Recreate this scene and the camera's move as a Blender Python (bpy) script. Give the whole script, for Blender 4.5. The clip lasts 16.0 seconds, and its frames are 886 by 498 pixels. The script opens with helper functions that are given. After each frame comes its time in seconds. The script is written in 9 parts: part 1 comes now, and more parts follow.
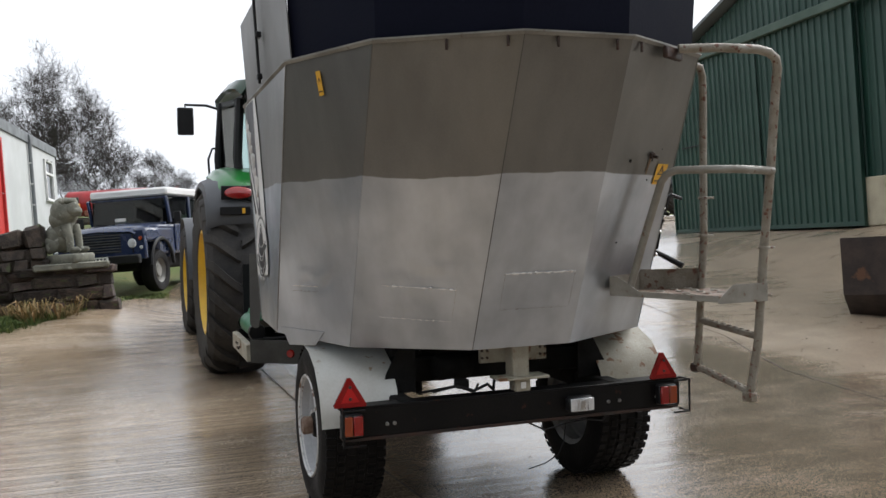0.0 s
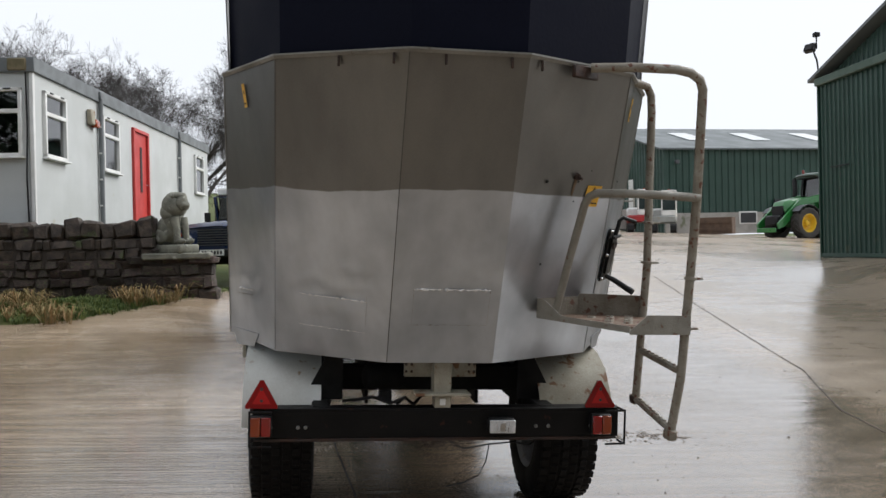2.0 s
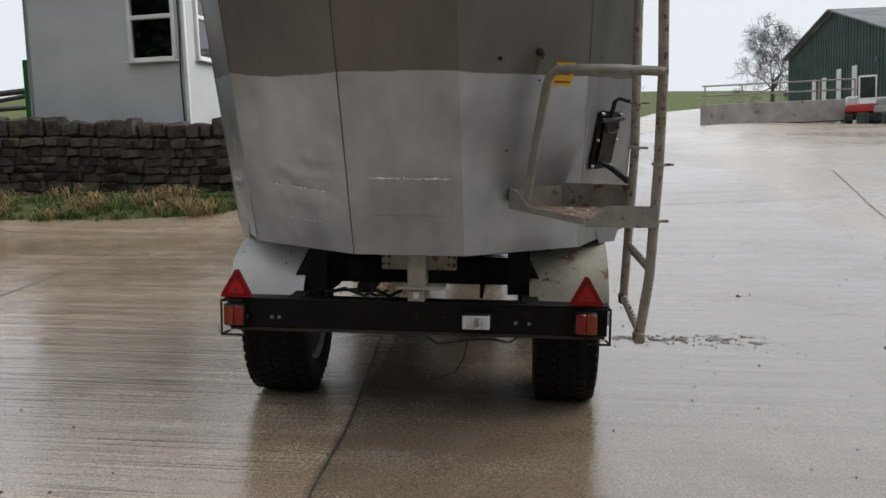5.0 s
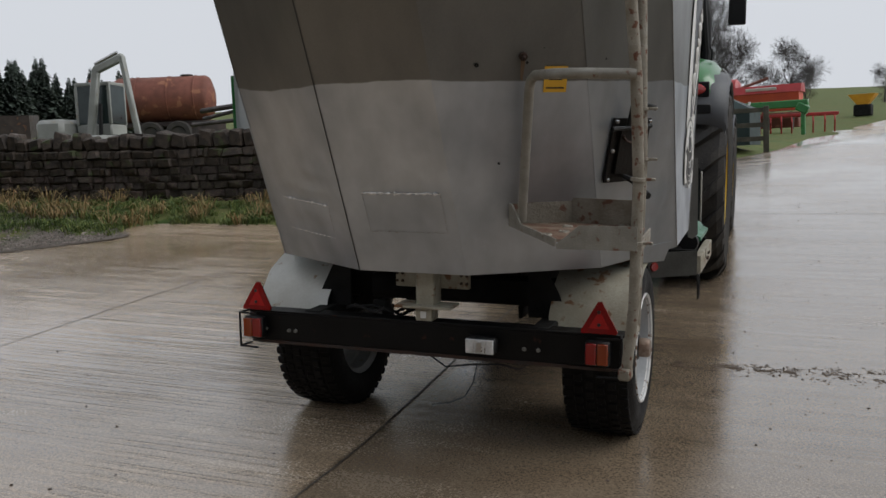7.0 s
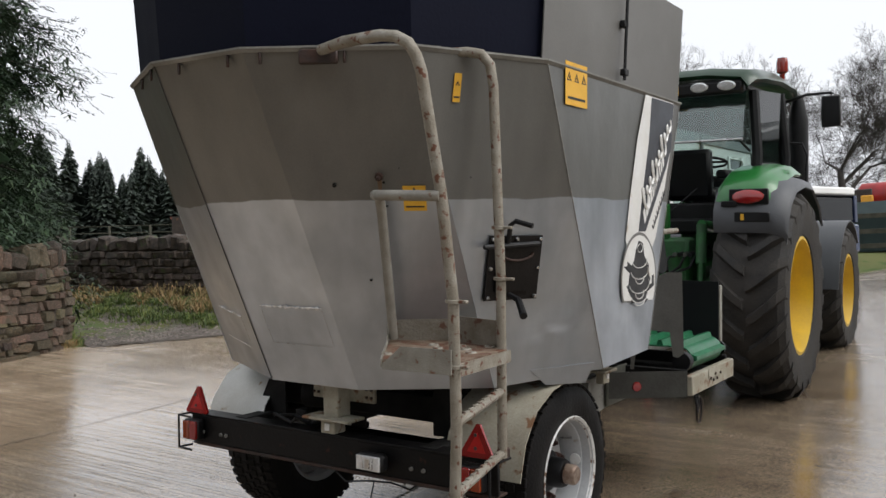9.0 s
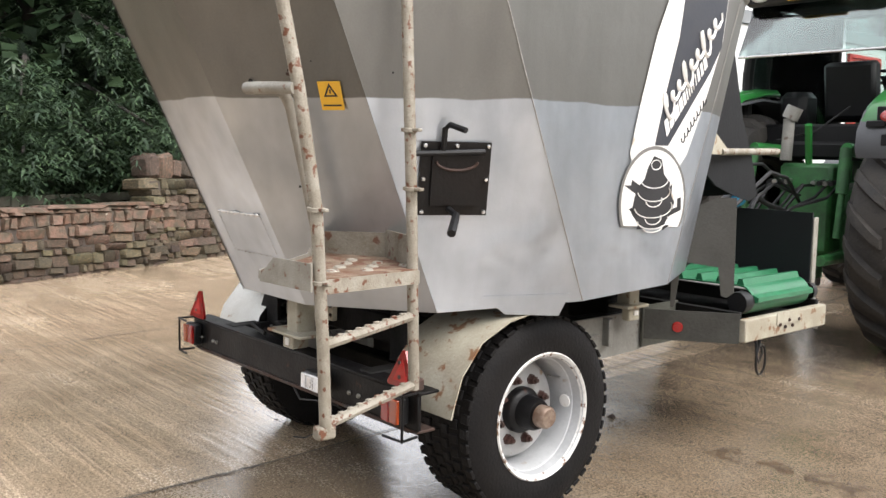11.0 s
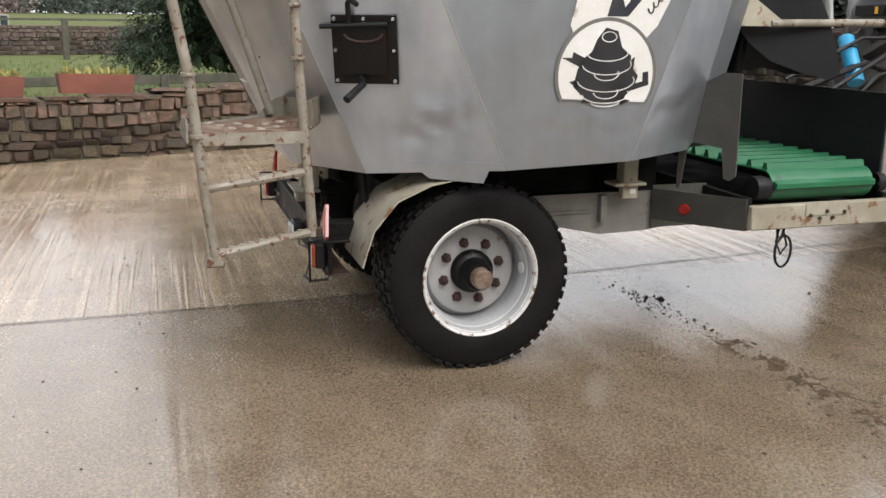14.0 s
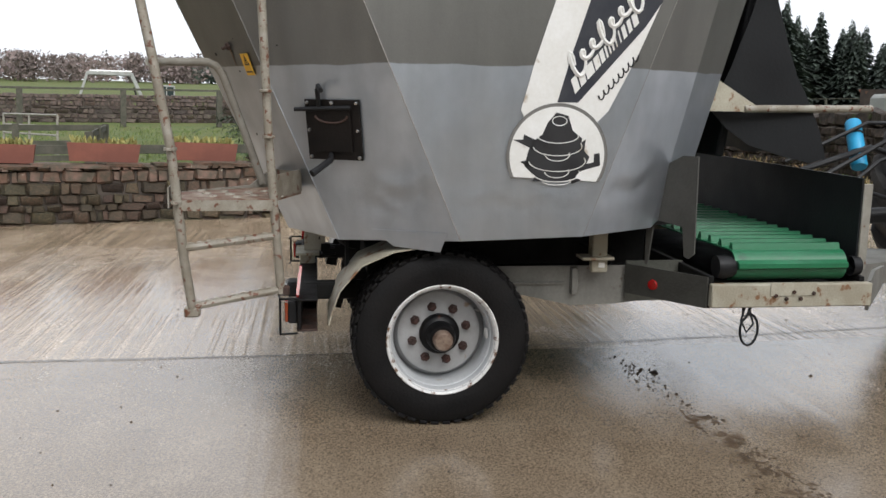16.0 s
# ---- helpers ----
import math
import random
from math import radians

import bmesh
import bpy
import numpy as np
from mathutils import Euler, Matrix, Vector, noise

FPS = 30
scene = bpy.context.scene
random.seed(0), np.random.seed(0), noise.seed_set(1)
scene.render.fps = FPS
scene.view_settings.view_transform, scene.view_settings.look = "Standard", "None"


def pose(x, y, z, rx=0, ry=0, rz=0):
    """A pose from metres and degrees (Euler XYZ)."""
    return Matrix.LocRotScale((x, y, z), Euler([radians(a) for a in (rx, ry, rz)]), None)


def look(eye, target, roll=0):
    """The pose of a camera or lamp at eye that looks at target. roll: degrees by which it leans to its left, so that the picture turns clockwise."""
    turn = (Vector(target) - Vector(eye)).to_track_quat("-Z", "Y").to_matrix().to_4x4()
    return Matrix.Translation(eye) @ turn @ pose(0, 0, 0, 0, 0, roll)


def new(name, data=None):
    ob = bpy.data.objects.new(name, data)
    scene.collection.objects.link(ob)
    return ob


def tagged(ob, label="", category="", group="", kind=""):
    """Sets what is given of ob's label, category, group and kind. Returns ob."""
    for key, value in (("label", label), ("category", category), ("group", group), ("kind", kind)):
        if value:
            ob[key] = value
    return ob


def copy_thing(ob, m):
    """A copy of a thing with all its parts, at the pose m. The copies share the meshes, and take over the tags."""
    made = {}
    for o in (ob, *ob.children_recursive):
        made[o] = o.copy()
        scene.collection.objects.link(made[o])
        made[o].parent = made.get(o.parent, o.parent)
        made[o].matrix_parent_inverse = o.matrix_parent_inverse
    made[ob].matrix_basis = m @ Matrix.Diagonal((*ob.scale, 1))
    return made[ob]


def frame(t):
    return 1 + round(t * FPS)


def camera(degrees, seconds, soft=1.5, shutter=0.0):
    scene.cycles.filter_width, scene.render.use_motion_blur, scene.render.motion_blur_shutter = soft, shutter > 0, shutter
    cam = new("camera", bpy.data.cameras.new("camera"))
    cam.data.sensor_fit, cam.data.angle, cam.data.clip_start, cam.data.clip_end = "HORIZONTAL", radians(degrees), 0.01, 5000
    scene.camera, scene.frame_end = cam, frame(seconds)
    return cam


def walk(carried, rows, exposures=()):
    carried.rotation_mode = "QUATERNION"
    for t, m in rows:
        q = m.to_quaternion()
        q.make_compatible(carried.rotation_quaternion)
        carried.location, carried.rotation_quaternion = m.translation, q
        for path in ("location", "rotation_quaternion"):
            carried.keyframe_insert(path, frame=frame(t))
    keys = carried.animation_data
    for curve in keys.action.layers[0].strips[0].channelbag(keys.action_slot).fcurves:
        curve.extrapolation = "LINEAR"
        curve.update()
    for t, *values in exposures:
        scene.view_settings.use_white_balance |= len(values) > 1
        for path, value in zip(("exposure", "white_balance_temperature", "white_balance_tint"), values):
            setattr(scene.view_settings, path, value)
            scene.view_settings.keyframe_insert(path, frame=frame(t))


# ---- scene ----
cam = camera(52.7, 16.0)
METRES, EYE, TILT, LEAN, TURN = 10.087, 1.585, 0.0, 0.0, 0.0
ROWS = [
    (0.0, 0.0, 0.0, 0.0, -0.07, -0.94, 4.32),
    (0.5, 0.0385, 0.0091, -0.0002, 3.71, -1.73, 2.12),
    (1.0, 0.0667, 0.0069, -0.0014, 8.76, -0.82, 3.94),
    (1.5, 0.0962, 0.0023, -0.0008, 9.31, -1.04, 3.16),
    (2.0, 0.1308, 0.0098, -0.0017, 10.99, -0.07, 1.26),
    (2.5, 0.1582, 0.0108, -0.001, 12.8, -0.72, 3.06),
    (3.0, 0.1809, 0.0048, -0.0037, 15.63, -3.57, 1.33),
    (3.5, 0.1979, 0.0102, -0.0066, 18.15, -6.6, 1.39),
    (4.0, 0.2142, 0.0285, -0.0094, 20.22, -6.3, 1.15),
    (6.5, 0.2978, 0.132, -0.0111, 34.9, -6.2, 3.17),
    (7.0, 0.3288, 0.1533, -0.0105, 40.06, -5.42, 2.41),
    (7.5, 0.3649, 0.1764, -0.0098, 44.11, -3.45, 2.05),
    (8.0, 0.3912, 0.202, -0.0056, 46.87, -0.15, 1.84),
    (10.5, 0.4571, 0.3566, -0.013, 64.09, -1.92, 0.33),
    (11.0, 0.4561, 0.3928, -0.0146, 68.44, -3.36, -0.72),
    (11.5, 0.4643, 0.4336, -0.0149, 73.27, -5.61, -3.02),
    (12.0, 0.4602, 0.4684, -0.0165, 79.64, -3.78, -2.06),
    (12.5, 0.457, 0.5012, -0.0142, 83.32, -5.68, -1.24),
    (13.0, 0.4726, 0.537, -0.0146, 89.51, -7.46, -2.54),
    (13.5, 0.4962, 0.5564, -0.0155, 91.36, -9.19, -1.12),
    (14.0, 0.5228, 0.5749, -0.0159, 91.85, -11.23, -1.4),
    (14.5, 0.5396, 0.6037, -0.0163, 95.16, -11.87, -2.74),
    (15.0, 0.5489, 0.6235, -0.0132, 95.22, -9.63, -1.33),
    (15.5, 0.5564, 0.6422, -0.0104, 96.93, -8.57, -1.17),
    (16.0, 0.5482, 0.6659, -0.0091, 101.19, -7.1, -2.31),
]
EXPOSURES = [(0.0, 0.47, 6250, 10), (0.5, 0.26, 6250, 10), (1.0, 0.23, 6250, 10), (1.5, 0.26, 6280, 10), (2.5, 0.17, 6250, 10), (3.0, 0.04, 6250, 10), (3.5, 0.15, 6250, 10), (4.0, 0.23, 6250, 10), (6.5, -0.32, 6350, 10), (7.0, -0.28, 6300, 10), (8.2, 0.04, 6350, 10), (10.4, 1.08, 6480, 12), (11.0, 1.5, 6530, 12), (12.0, 1.38, 6580, 12), (12.5, 1.12, 6580, 12), (13.5, 0.72, 6630, 12), (14.5, 0.83, 6500, 11), (15.0, 0.63, 6400, 10), (15.5, 0.4, 6350, 10), (16.0, 0.5, 6300, 10)]
walk(cam, [(t, pose(0, 0, EYE, TILT, LEAN, TURN) @ pose(METRES * x, METRES * y, METRES * z, 90 + pitch, roll, yaw)) for t, x, y, z, yaw, pitch, roll in ROWS], EXPOSURES)

# ---- sky and sun: bright overcast day ----
world = bpy.data.worlds.new("overcast_sky")
scene.world = world
world.use_nodes = True
wn, wl = world.node_tree.nodes, world.node_tree.links
sky = wn.new("ShaderNodeTexSky")
sky.sky_type = "NISHITA"
sky.sun_disc = False
sky.sun_elevation, sky.sun_rotation = radians(37), radians(55)
sky.air_density, sky.dust_density, sky.ozone_density = 1.0, 6.0, 1.0
grey = wn.new("ShaderNodeHueSaturation")
grey.inputs["Saturation"].default_value = 0.12
wl.new(sky.outputs["Color"], grey.inputs["Color"])
cloud = wn.new("ShaderNodeMix")
cloud.data_type = "RGBA"
cloud.inputs[0].default_value = 0.86
cloud.inputs[7].default_value = (12.6, 12.9, 13.4, 1)
wl.new(grey.outputs["Color"], cloud.inputs[6])
wl.new(cloud.outputs[2], wn["Background"].inputs["Color"])
wn["Background"].inputs["Strength"].default_value = 0.072
sun = new("sun", bpy.data.lights.new("sun", "SUN"))
sun.data.energy, sun.data.angle, sun.data.color = 2.3, radians(50), (1.0, 0.97, 0.92)
sun.matrix_world = look((32, 22, 29), (0, 0, 0))

# ---- materials ----
MATS = {}


def surf(name, c1, c2=None, scale=3.0, rough=(0.5, 0.7), metal=0.0, bump=0.15, fine=40.0, stain=None, coat=0.0, dist=0.01, spec=0.5):
    """A worn surface: two scales of colour change, uneven gloss, fine relief; stain = (colour, share 0..1, scale)."""
    m = bpy.data.materials.new(name)
    m.use_nodes = True
    n, l = m.node_tree.nodes, m.node_tree.links
    b = n["Principled BSDF"]
    b.inputs["Metallic"].default_value = metal
    b.inputs["Specular IOR Level"].default_value = spec
    b.inputs["Coat Weight"].default_value = coat
    c2 = c2 or tuple(v * 0.75 for v in c1)
    tc = n.new("ShaderNodeTexCoord")
    big = n.new("ShaderNodeTexNoise")
    big.inputs["Scale"].default_value, big.inputs["Detail"].default_value = scale, 5
    small = n.new("ShaderNodeTexNoise")
    small.inputs["Scale"].default_value, small.inputs["Detail"].default_value = fine, 3
    for t in (big, small):
        l.new(tc.outputs["Object"], t.inputs["Vector"])
    mix = n.new("ShaderNodeMix")
    mix.data_type = "RGBA"
    mix.inputs[6].default_value, mix.inputs[7].default_value = (*c1, 1), (*c2, 1)
    add = n.new("ShaderNodeMath")
    add.operation = "MULTIPLY_ADD"
    add.inputs[1].default_value = 0.35
    ramp = n.new("ShaderNodeMapRange")
    ramp.inputs[1].default_value, ramp.inputs[2].default_value = 0.45, 0.8
    l.new(small.outputs[0], add.inputs[0])
    l.new(big.outputs[0], add.inputs[2])
    l.new(add.outputs[0], ramp.inputs[0])
    l.new(ramp.outputs[0], mix.inputs[0])
    out = mix.outputs[2]
    if stain:
        sn = n.new("ShaderNodeTexNoise")
        sn.inputs["Scale"].default_value, sn.inputs["Detail"].default_value = stain[2], 8
        l.new(tc.outputs["Object"], sn.inputs["Vector"])
        sr = n.new("ShaderNodeMapRange")
        sr.inputs[1].default_value, sr.inputs[2].default_value = 0.72 - 0.4 * stain[1], 0.78 - 0.4 * stain[1]
        l.new(sn.outputs[0], sr.inputs[0])
        mix2 = n.new("ShaderNodeMix")
        mix2.data_type = "RGBA"
        mix2.inputs[7].default_value = (*stain[0], 1)
        l.new(sr.outputs[0], mix2.inputs[0])
        l.new(out, mix2.inputs[6])
        out = mix2.outputs[2]
    l.new(out, b.inputs["Base Color"])
    rr = n.new("ShaderNodeMapRange")
    rr.inputs[1].default_value, rr.inputs[2].default_value = 0.3, 0.7
    rr.inputs[3].default_value, rr.inputs[4].default_value = rough
    l.new(big.outputs[0], rr.inputs[0])
    l.new(rr.outputs[0], b.inputs["Roughness"])
    if bump:
        bp = n.new("ShaderNodeBump")
        bp.inputs["Strength"].default_value, bp.inputs["Distance"].default_value = bump, dist
        l.new(small.outputs[0], bp.inputs["Height"])
        l.new(bp.outputs[0], b.inputs["Normal"])
    MATS[name] = m
    return m


def per_object(m, low=0.6, high=1.25, hue=0.02):
    """Varies the base colour of alike pieces by Object Info's Random."""
    n, l = m.node_tree.nodes, m.node_tree.links
    sock = n["Principled BSDF"].inputs["Base Color"]
    src = sock.links[0].from_socket
    oi, hs = n.new("ShaderNodeObjectInfo"), n.new("ShaderNodeHueSaturation")
    mr, mh, ms = n.new("ShaderNodeMapRange"), n.new("ShaderNodeMapRange"), n.new("ShaderNodeMath")
    mr.inputs[3].default_value, mr.inputs[4].default_value = low, high
    ms.operation = "MULTIPLY"
    ms.inputs[1].default_value = 7.31
    fr = n.new("ShaderNodeMath")
    fr.operation = "FRACT"
    mh.inputs[3].default_value, mh.inputs[4].default_value = 0.5 - hue, 0.5 + hue
    l.new(oi.outputs["Random"], mr.inputs[0])
    l.new(oi.outputs["Random"], ms.inputs[0])
    l.new(ms.outputs[0], fr.inputs[0])
    l.new(fr.outputs[0], mh.inputs[0])
    l.new(mr.outputs[0], hs.inputs["Value"])
    l.new(mh.outputs[0], hs.inputs["Hue"])
    l.new(src, hs.inputs["Color"])
    l.new(hs.outputs[0], sock)
    return m


def per_island(m, low=0.5, high=1.3, hue=0.02):
    """The same for the joined pieces of one mesh."""
    n, l = m.node_tree.nodes, m.node_tree.links
    sock = n["Principled BSDF"].inputs["Base Color"]
    src = sock.links[0].from_socket
    g, hs, mr = n.new("ShaderNodeNewGeometry"), n.new("ShaderNodeHueSaturation"), n.new("ShaderNodeMapRange")
    mr.inputs[3].default_value, mr.inputs[4].default_value = low, high
    mh = n.new("ShaderNodeMapRange")
    mh.inputs[3].default_value, mh.inputs[4].default_value = 0.5 + hue, 0.5 - hue
    l.new(g.outputs["Random Per Island"], mr.inputs[0])
    l.new(g.outputs["Random Per Island"], mh.inputs[0])
    l.new(mr.outputs[0], hs.inputs["Value"])
    l.new(mh.outputs[0], hs.inputs["Hue"])
    l.new(src, hs.inputs["Color"])
    l.new(hs.outputs[0], sock)
    return m


def glass(name, tint=(0.75, 0.85, 0.85), alpha=0.28, rough=0.03):
    m = bpy.data.materials.new(name)
    m.use_nodes = True
    n, l = m.node_tree.nodes, m.node_tree.links
    n.remove(n["Principled BSDF"])
    tr, gl, mx = n.new("ShaderNodeBsdfTransparent"), n.new("ShaderNodeBsdfGlossy"), n.new("ShaderNodeMixShader")
    fr, mth = n.new("ShaderNodeFresnel"), n.new("ShaderNodeMath")
    tr.inputs[0].default_value, gl.inputs["Roughness"].default_value = (*tint, 1), rough
    mth.operation, mth.inputs[1].default_value = "ADD", alpha * 0.25
    l.new(fr.outputs[0], mth.inputs[0])
    l.new(mth.outputs[0], mx.inputs[0])
    l.new(tr.outputs[0], mx.inputs[1])
    l.new(gl.outputs[0], mx.inputs[2])
    l.new(mx.outputs[0], n["Material Output"].inputs[0])
    return m


def lens(name, colour):
    m = surf(name, colour, colour, 8, (0.12, 0.25), 0, 0.4, 120, coat=0.6, dist=0.003)
    return m


steel_dull = surf("painted_steel_grey", (0.17, 0.165, 0.155), (0.14, 0.136, 0.128), 1.2, (0.42, 0.6), 0.25, 0.05, 90)
galv_rail = surf("weathered_rail_paint", (0.30, 0.287, 0.25), (0.22, 0.205, 0.175), 12, (0.4, 0.65), 0.15, 0.25, 140, ((0.15, 0.065, 0.032), 0.20, 24))
rust_rail = surf("rusty_cream_rail", (0.31, 0.29, 0.245), (0.21, 0.185, 0.145), 12, (0.42, 0.7), 0.05, 0.35, 130, ((0.12, 0.045, 0.022), 0.36, 34))
cream_steel = surf("cream_steel", (0.42, 0.395, 0.32), (0.30, 0.27, 0.205), 6, (0.42, 0.65), 0.0, 0.2, 90, ((0.19, 0.095, 0.045), 0.32, 15))
rust_plate = surf("rusted_plate", (0.24, 0.218, 0.178), (0.16, 0.135, 0.10), 9, (0.5, 0.8), 0.0, 0.35, 90, ((0.11, 0.048, 0.026), 0.30, 20))
guard_white = surf("white_mudguard", (0.66, 0.66, 0.62), (0.55, 0.54, 0.49), 4, (0.4, 0.6), 0.0, 0.12, 70, ((0.33, 0.24, 0.15), 0.22, 14))
black_beam = surf("black_beam", (0.0035, 0.0038, 0.0046), (0.007, 0.0062, 0.006), 5, (0.35, 0.6), 0.0, 0.2, 60, ((0.04, 0.016, 0.010), 0.15, 14), spec=0.2)
chassis_grey = surf("chassis_grey", (0.24, 0.235, 0.215), (0.16, 0.155, 0.14), 4, (0.4, 0.65), 0.1, 0.15, 60, ((0.1, 0.075, 0.055), 0.14, 13))
chassis_dark = surf("grimy_joint", (0.045, 0.043, 0.04), (0.09, 0.086, 0.08), 9, (0.5, 0.8), 0.2, 0.2, 60)
# near-black, matt, for parts beneath the tub and other hidden pieces
dark_under = surf("dark_underside", (0.010, 0.0095, 0.009), (0.006, 0.0058, 0.0055), 6, (0.65, 0.9), 0.0, 0.3, 50, spec=0.25)
rubber = surf("tyre_rubber", (0.0055, 0.0055, 0.006), (0.011, 0.010, 0.0098), 5, (0.45, 0.75), 0.0, 0.3, 70, spec=0.14)
tractor_rubber = surf("muddy_tyre_rubber", (0.018, 0.018, 0.0185), (0.05, 0.045, 0.04), 4, (0.6, 0.9), 0.0, 0.35, 60, spec=0.3)
skirt_navy = surf("navy_rubber_sheet", (0.004, 0.005, 0.013), (0.006, 0.0075, 0.017), 2, (0.6, 0.75), 0.0, 0.08, 60, spec=0.08)
black_rubber = surf("black_rubber_flap", (0.006, 0.0066, 0.008), (0.009, 0.010, 0.0115), 3, (0.5, 0.7), 0.0, 0.12, 60, spec=0.3)
black_plate = surf("black_plate", (0.0042, 0.004, 0.004), (0.008, 0.0058, 0.005), 9, (0.35, 0.6), 0.0, 0.2, 70, spec=0.25)
wheel_white = surf("wheel_white", (0.52, 0.53, 0.54), (0.40, 0.41, 0.42), 5, (0.35, 0.5), 0.0, 0.08, 60, ((0.30, 0.24, 0.18), 0.18, 9))
wheel_disc_m = surf("dull_wheel_disc", (0.40, 0.405, 0.41), (0.33, 0.325, 0.32), 5, (0.4, 0.6), 0.0, 0.08, 60, ((0.26, 0.19, 0.13), 0.14, 12))
nut_rust = surf("rusty_nut", (0.06, 0.022, 0.016), (0.035, 0.018, 0.014), 14, (0.5, 0.8), 0.1, 0.3, 60)
rust_run_m = surf("rust_run", (0.20, 0.13, 0.075), (0.15, 0.10, 0.06), 14, (0.5, 0.8), 0.1, 0.2, 60)
rim_lip_m = surf("chipped_rim_edge", (0.70, 0.70, 0.69), (0.58, 0.57, 0.55), 9, (0.35, 0.5), 0.0, 0.15, 70, ((0.15, 0.08, 0.045), 0.40, 22))
hub_dark = surf("hub_rust", (0.02, 0.016, 0.015), (0.05, 0.024, 0.016), 12, (0.5, 0.8), 0.1, 0.3, 60)
hub_cap_m = surf("hub_cap_metal", (0.32, 0.25, 0.2), (0.16, 0.1, 0.07), 14, (0.4, 0.65), 0.5, 0.25, 60)
red_lens = lens("red_lens", (0.26, 0.008, 0.007))
red_bright = lens("red_reflector", (0.5, 0.016, 0.014))
orange_lens = lens("orange_lens", (0.28, 0.042, 0.009))
clear_lens = surf("clear_lens", (0.82, 0.83, 0.84), (0.6, 0.61, 0.63), 30, (0.12, 0.3), 0.3, 0.5, 90, coat=0.8, dist=0.004)
yellow_decal = surf("yellow_decal", (0.75, 0.42, 0.03), (0.66, 0.36, 0.03), 6, (0.4, 0.55), 0.0, 0.03, 80)
ink = surf("black_ink", (0.012, 0.012, 0.014), (0.02, 0.02, 0.022), 8, (0.4, 0.6), 0.0, 0.03, 80)
white_decal = surf("white_decal", (0.76, 0.76, 0.75), (0.66, 0.65, 0.62), 4, (0.3, 0.5), 0.0, 0.03, 60, ((0.4, 0.34, 0.27), 0.16, 8))
navy_decal = surf("dark_decal", (0.022, 0.025, 0.035), (0.035, 0.037, 0.045), 8, (0.35, 0.5), 0.0, 0.03, 80)
weld_bright = surf("bare_weld", (0.86, 0.85, 0.83), (0.62, 0.60, 0.57), 40, (0.45, 0.6), 0.2, 0.5, 120)
weld_dull = surf("dull_weld", (0.36, 0.35, 0.335), (0.27, 0.255, 0.235), 30, (0.5, 0.7), 0.3, 0.5, 120)
green_belt = surf("green_belt", (0.012, 0.105, 0.047), (0.018, 0.15, 0.065), 4, (0.3, 0.5), 0.0, 0.1, 60, ((0.02, 0.10, 0.05), 0.25, 6))
green_slat = surf("green_slat_tops", (0.024, 0.165, 0.075), (0.016, 0.12, 0.053), 7, (0.3, 0.5), 0.0, 0.1, 60)
jd_green = surf("tractor_green", (0.018, 0.17, 0.03), (0.014, 0.13, 0.025), 3, (0.25, 0.4), 0.0, 0.04, 60, coat=0.4)
roof_green = surf("dark_cab_roof", (0.010, 0.040, 0.016), (0.008, 0.030, 0.013), 3, (0.3, 0.45), 0.0, 0.04, 60, coat=0.2)
jd_dirty = surf("dirty_tractor_green", (0.025, 0.15, 0.035), (0.02, 0.07, 0.025), 6, (0.4, 0.7), 0.0, 0.15, 50)
jd_yellow = surf("wheel_yellow", (0.75, 0.50, 0.02), (0.62, 0.40, 0.03), 4, (0.35, 0.5), 0.0, 0.06, 50)
fender_grey = surf("grey_plastic_fender", (0.055, 0.058, 0.065), (0.075, 0.078, 0.085), 3, (0.45, 0.6), 0.0, 0.1, 80)
cab_black = surf("black_plastic", (0.006, 0.006, 0.0065), (0.010, 0.010, 0.011), 5, (0.4, 0.6), 0.0, 0.1, 60, spec=0.3)
chrome = surf("bright_metal", (0.6, 0.6, 0.6), (0.45, 0.45, 0.45), 10, (0.2, 0.4), 1.0, 0.05, 60)
blue_plastic = surf("blue_plastic", (0.03, 0.36, 0.62), (0.02, 0.28, 0.52), 5, (0.3, 0.5), 0.0, 0.05, 60)
yellow_plastic = surf("yellow_plastic", (0.65, 0.6, 0.05), (0.5, 0.45, 0.05), 5, (0.4, 0.6), 0.0, 0.05, 60)
cab_glass = glass("cab_glass", (0.72, 0.82, 0.8), 0.3)

# ---- mesh helpers ----


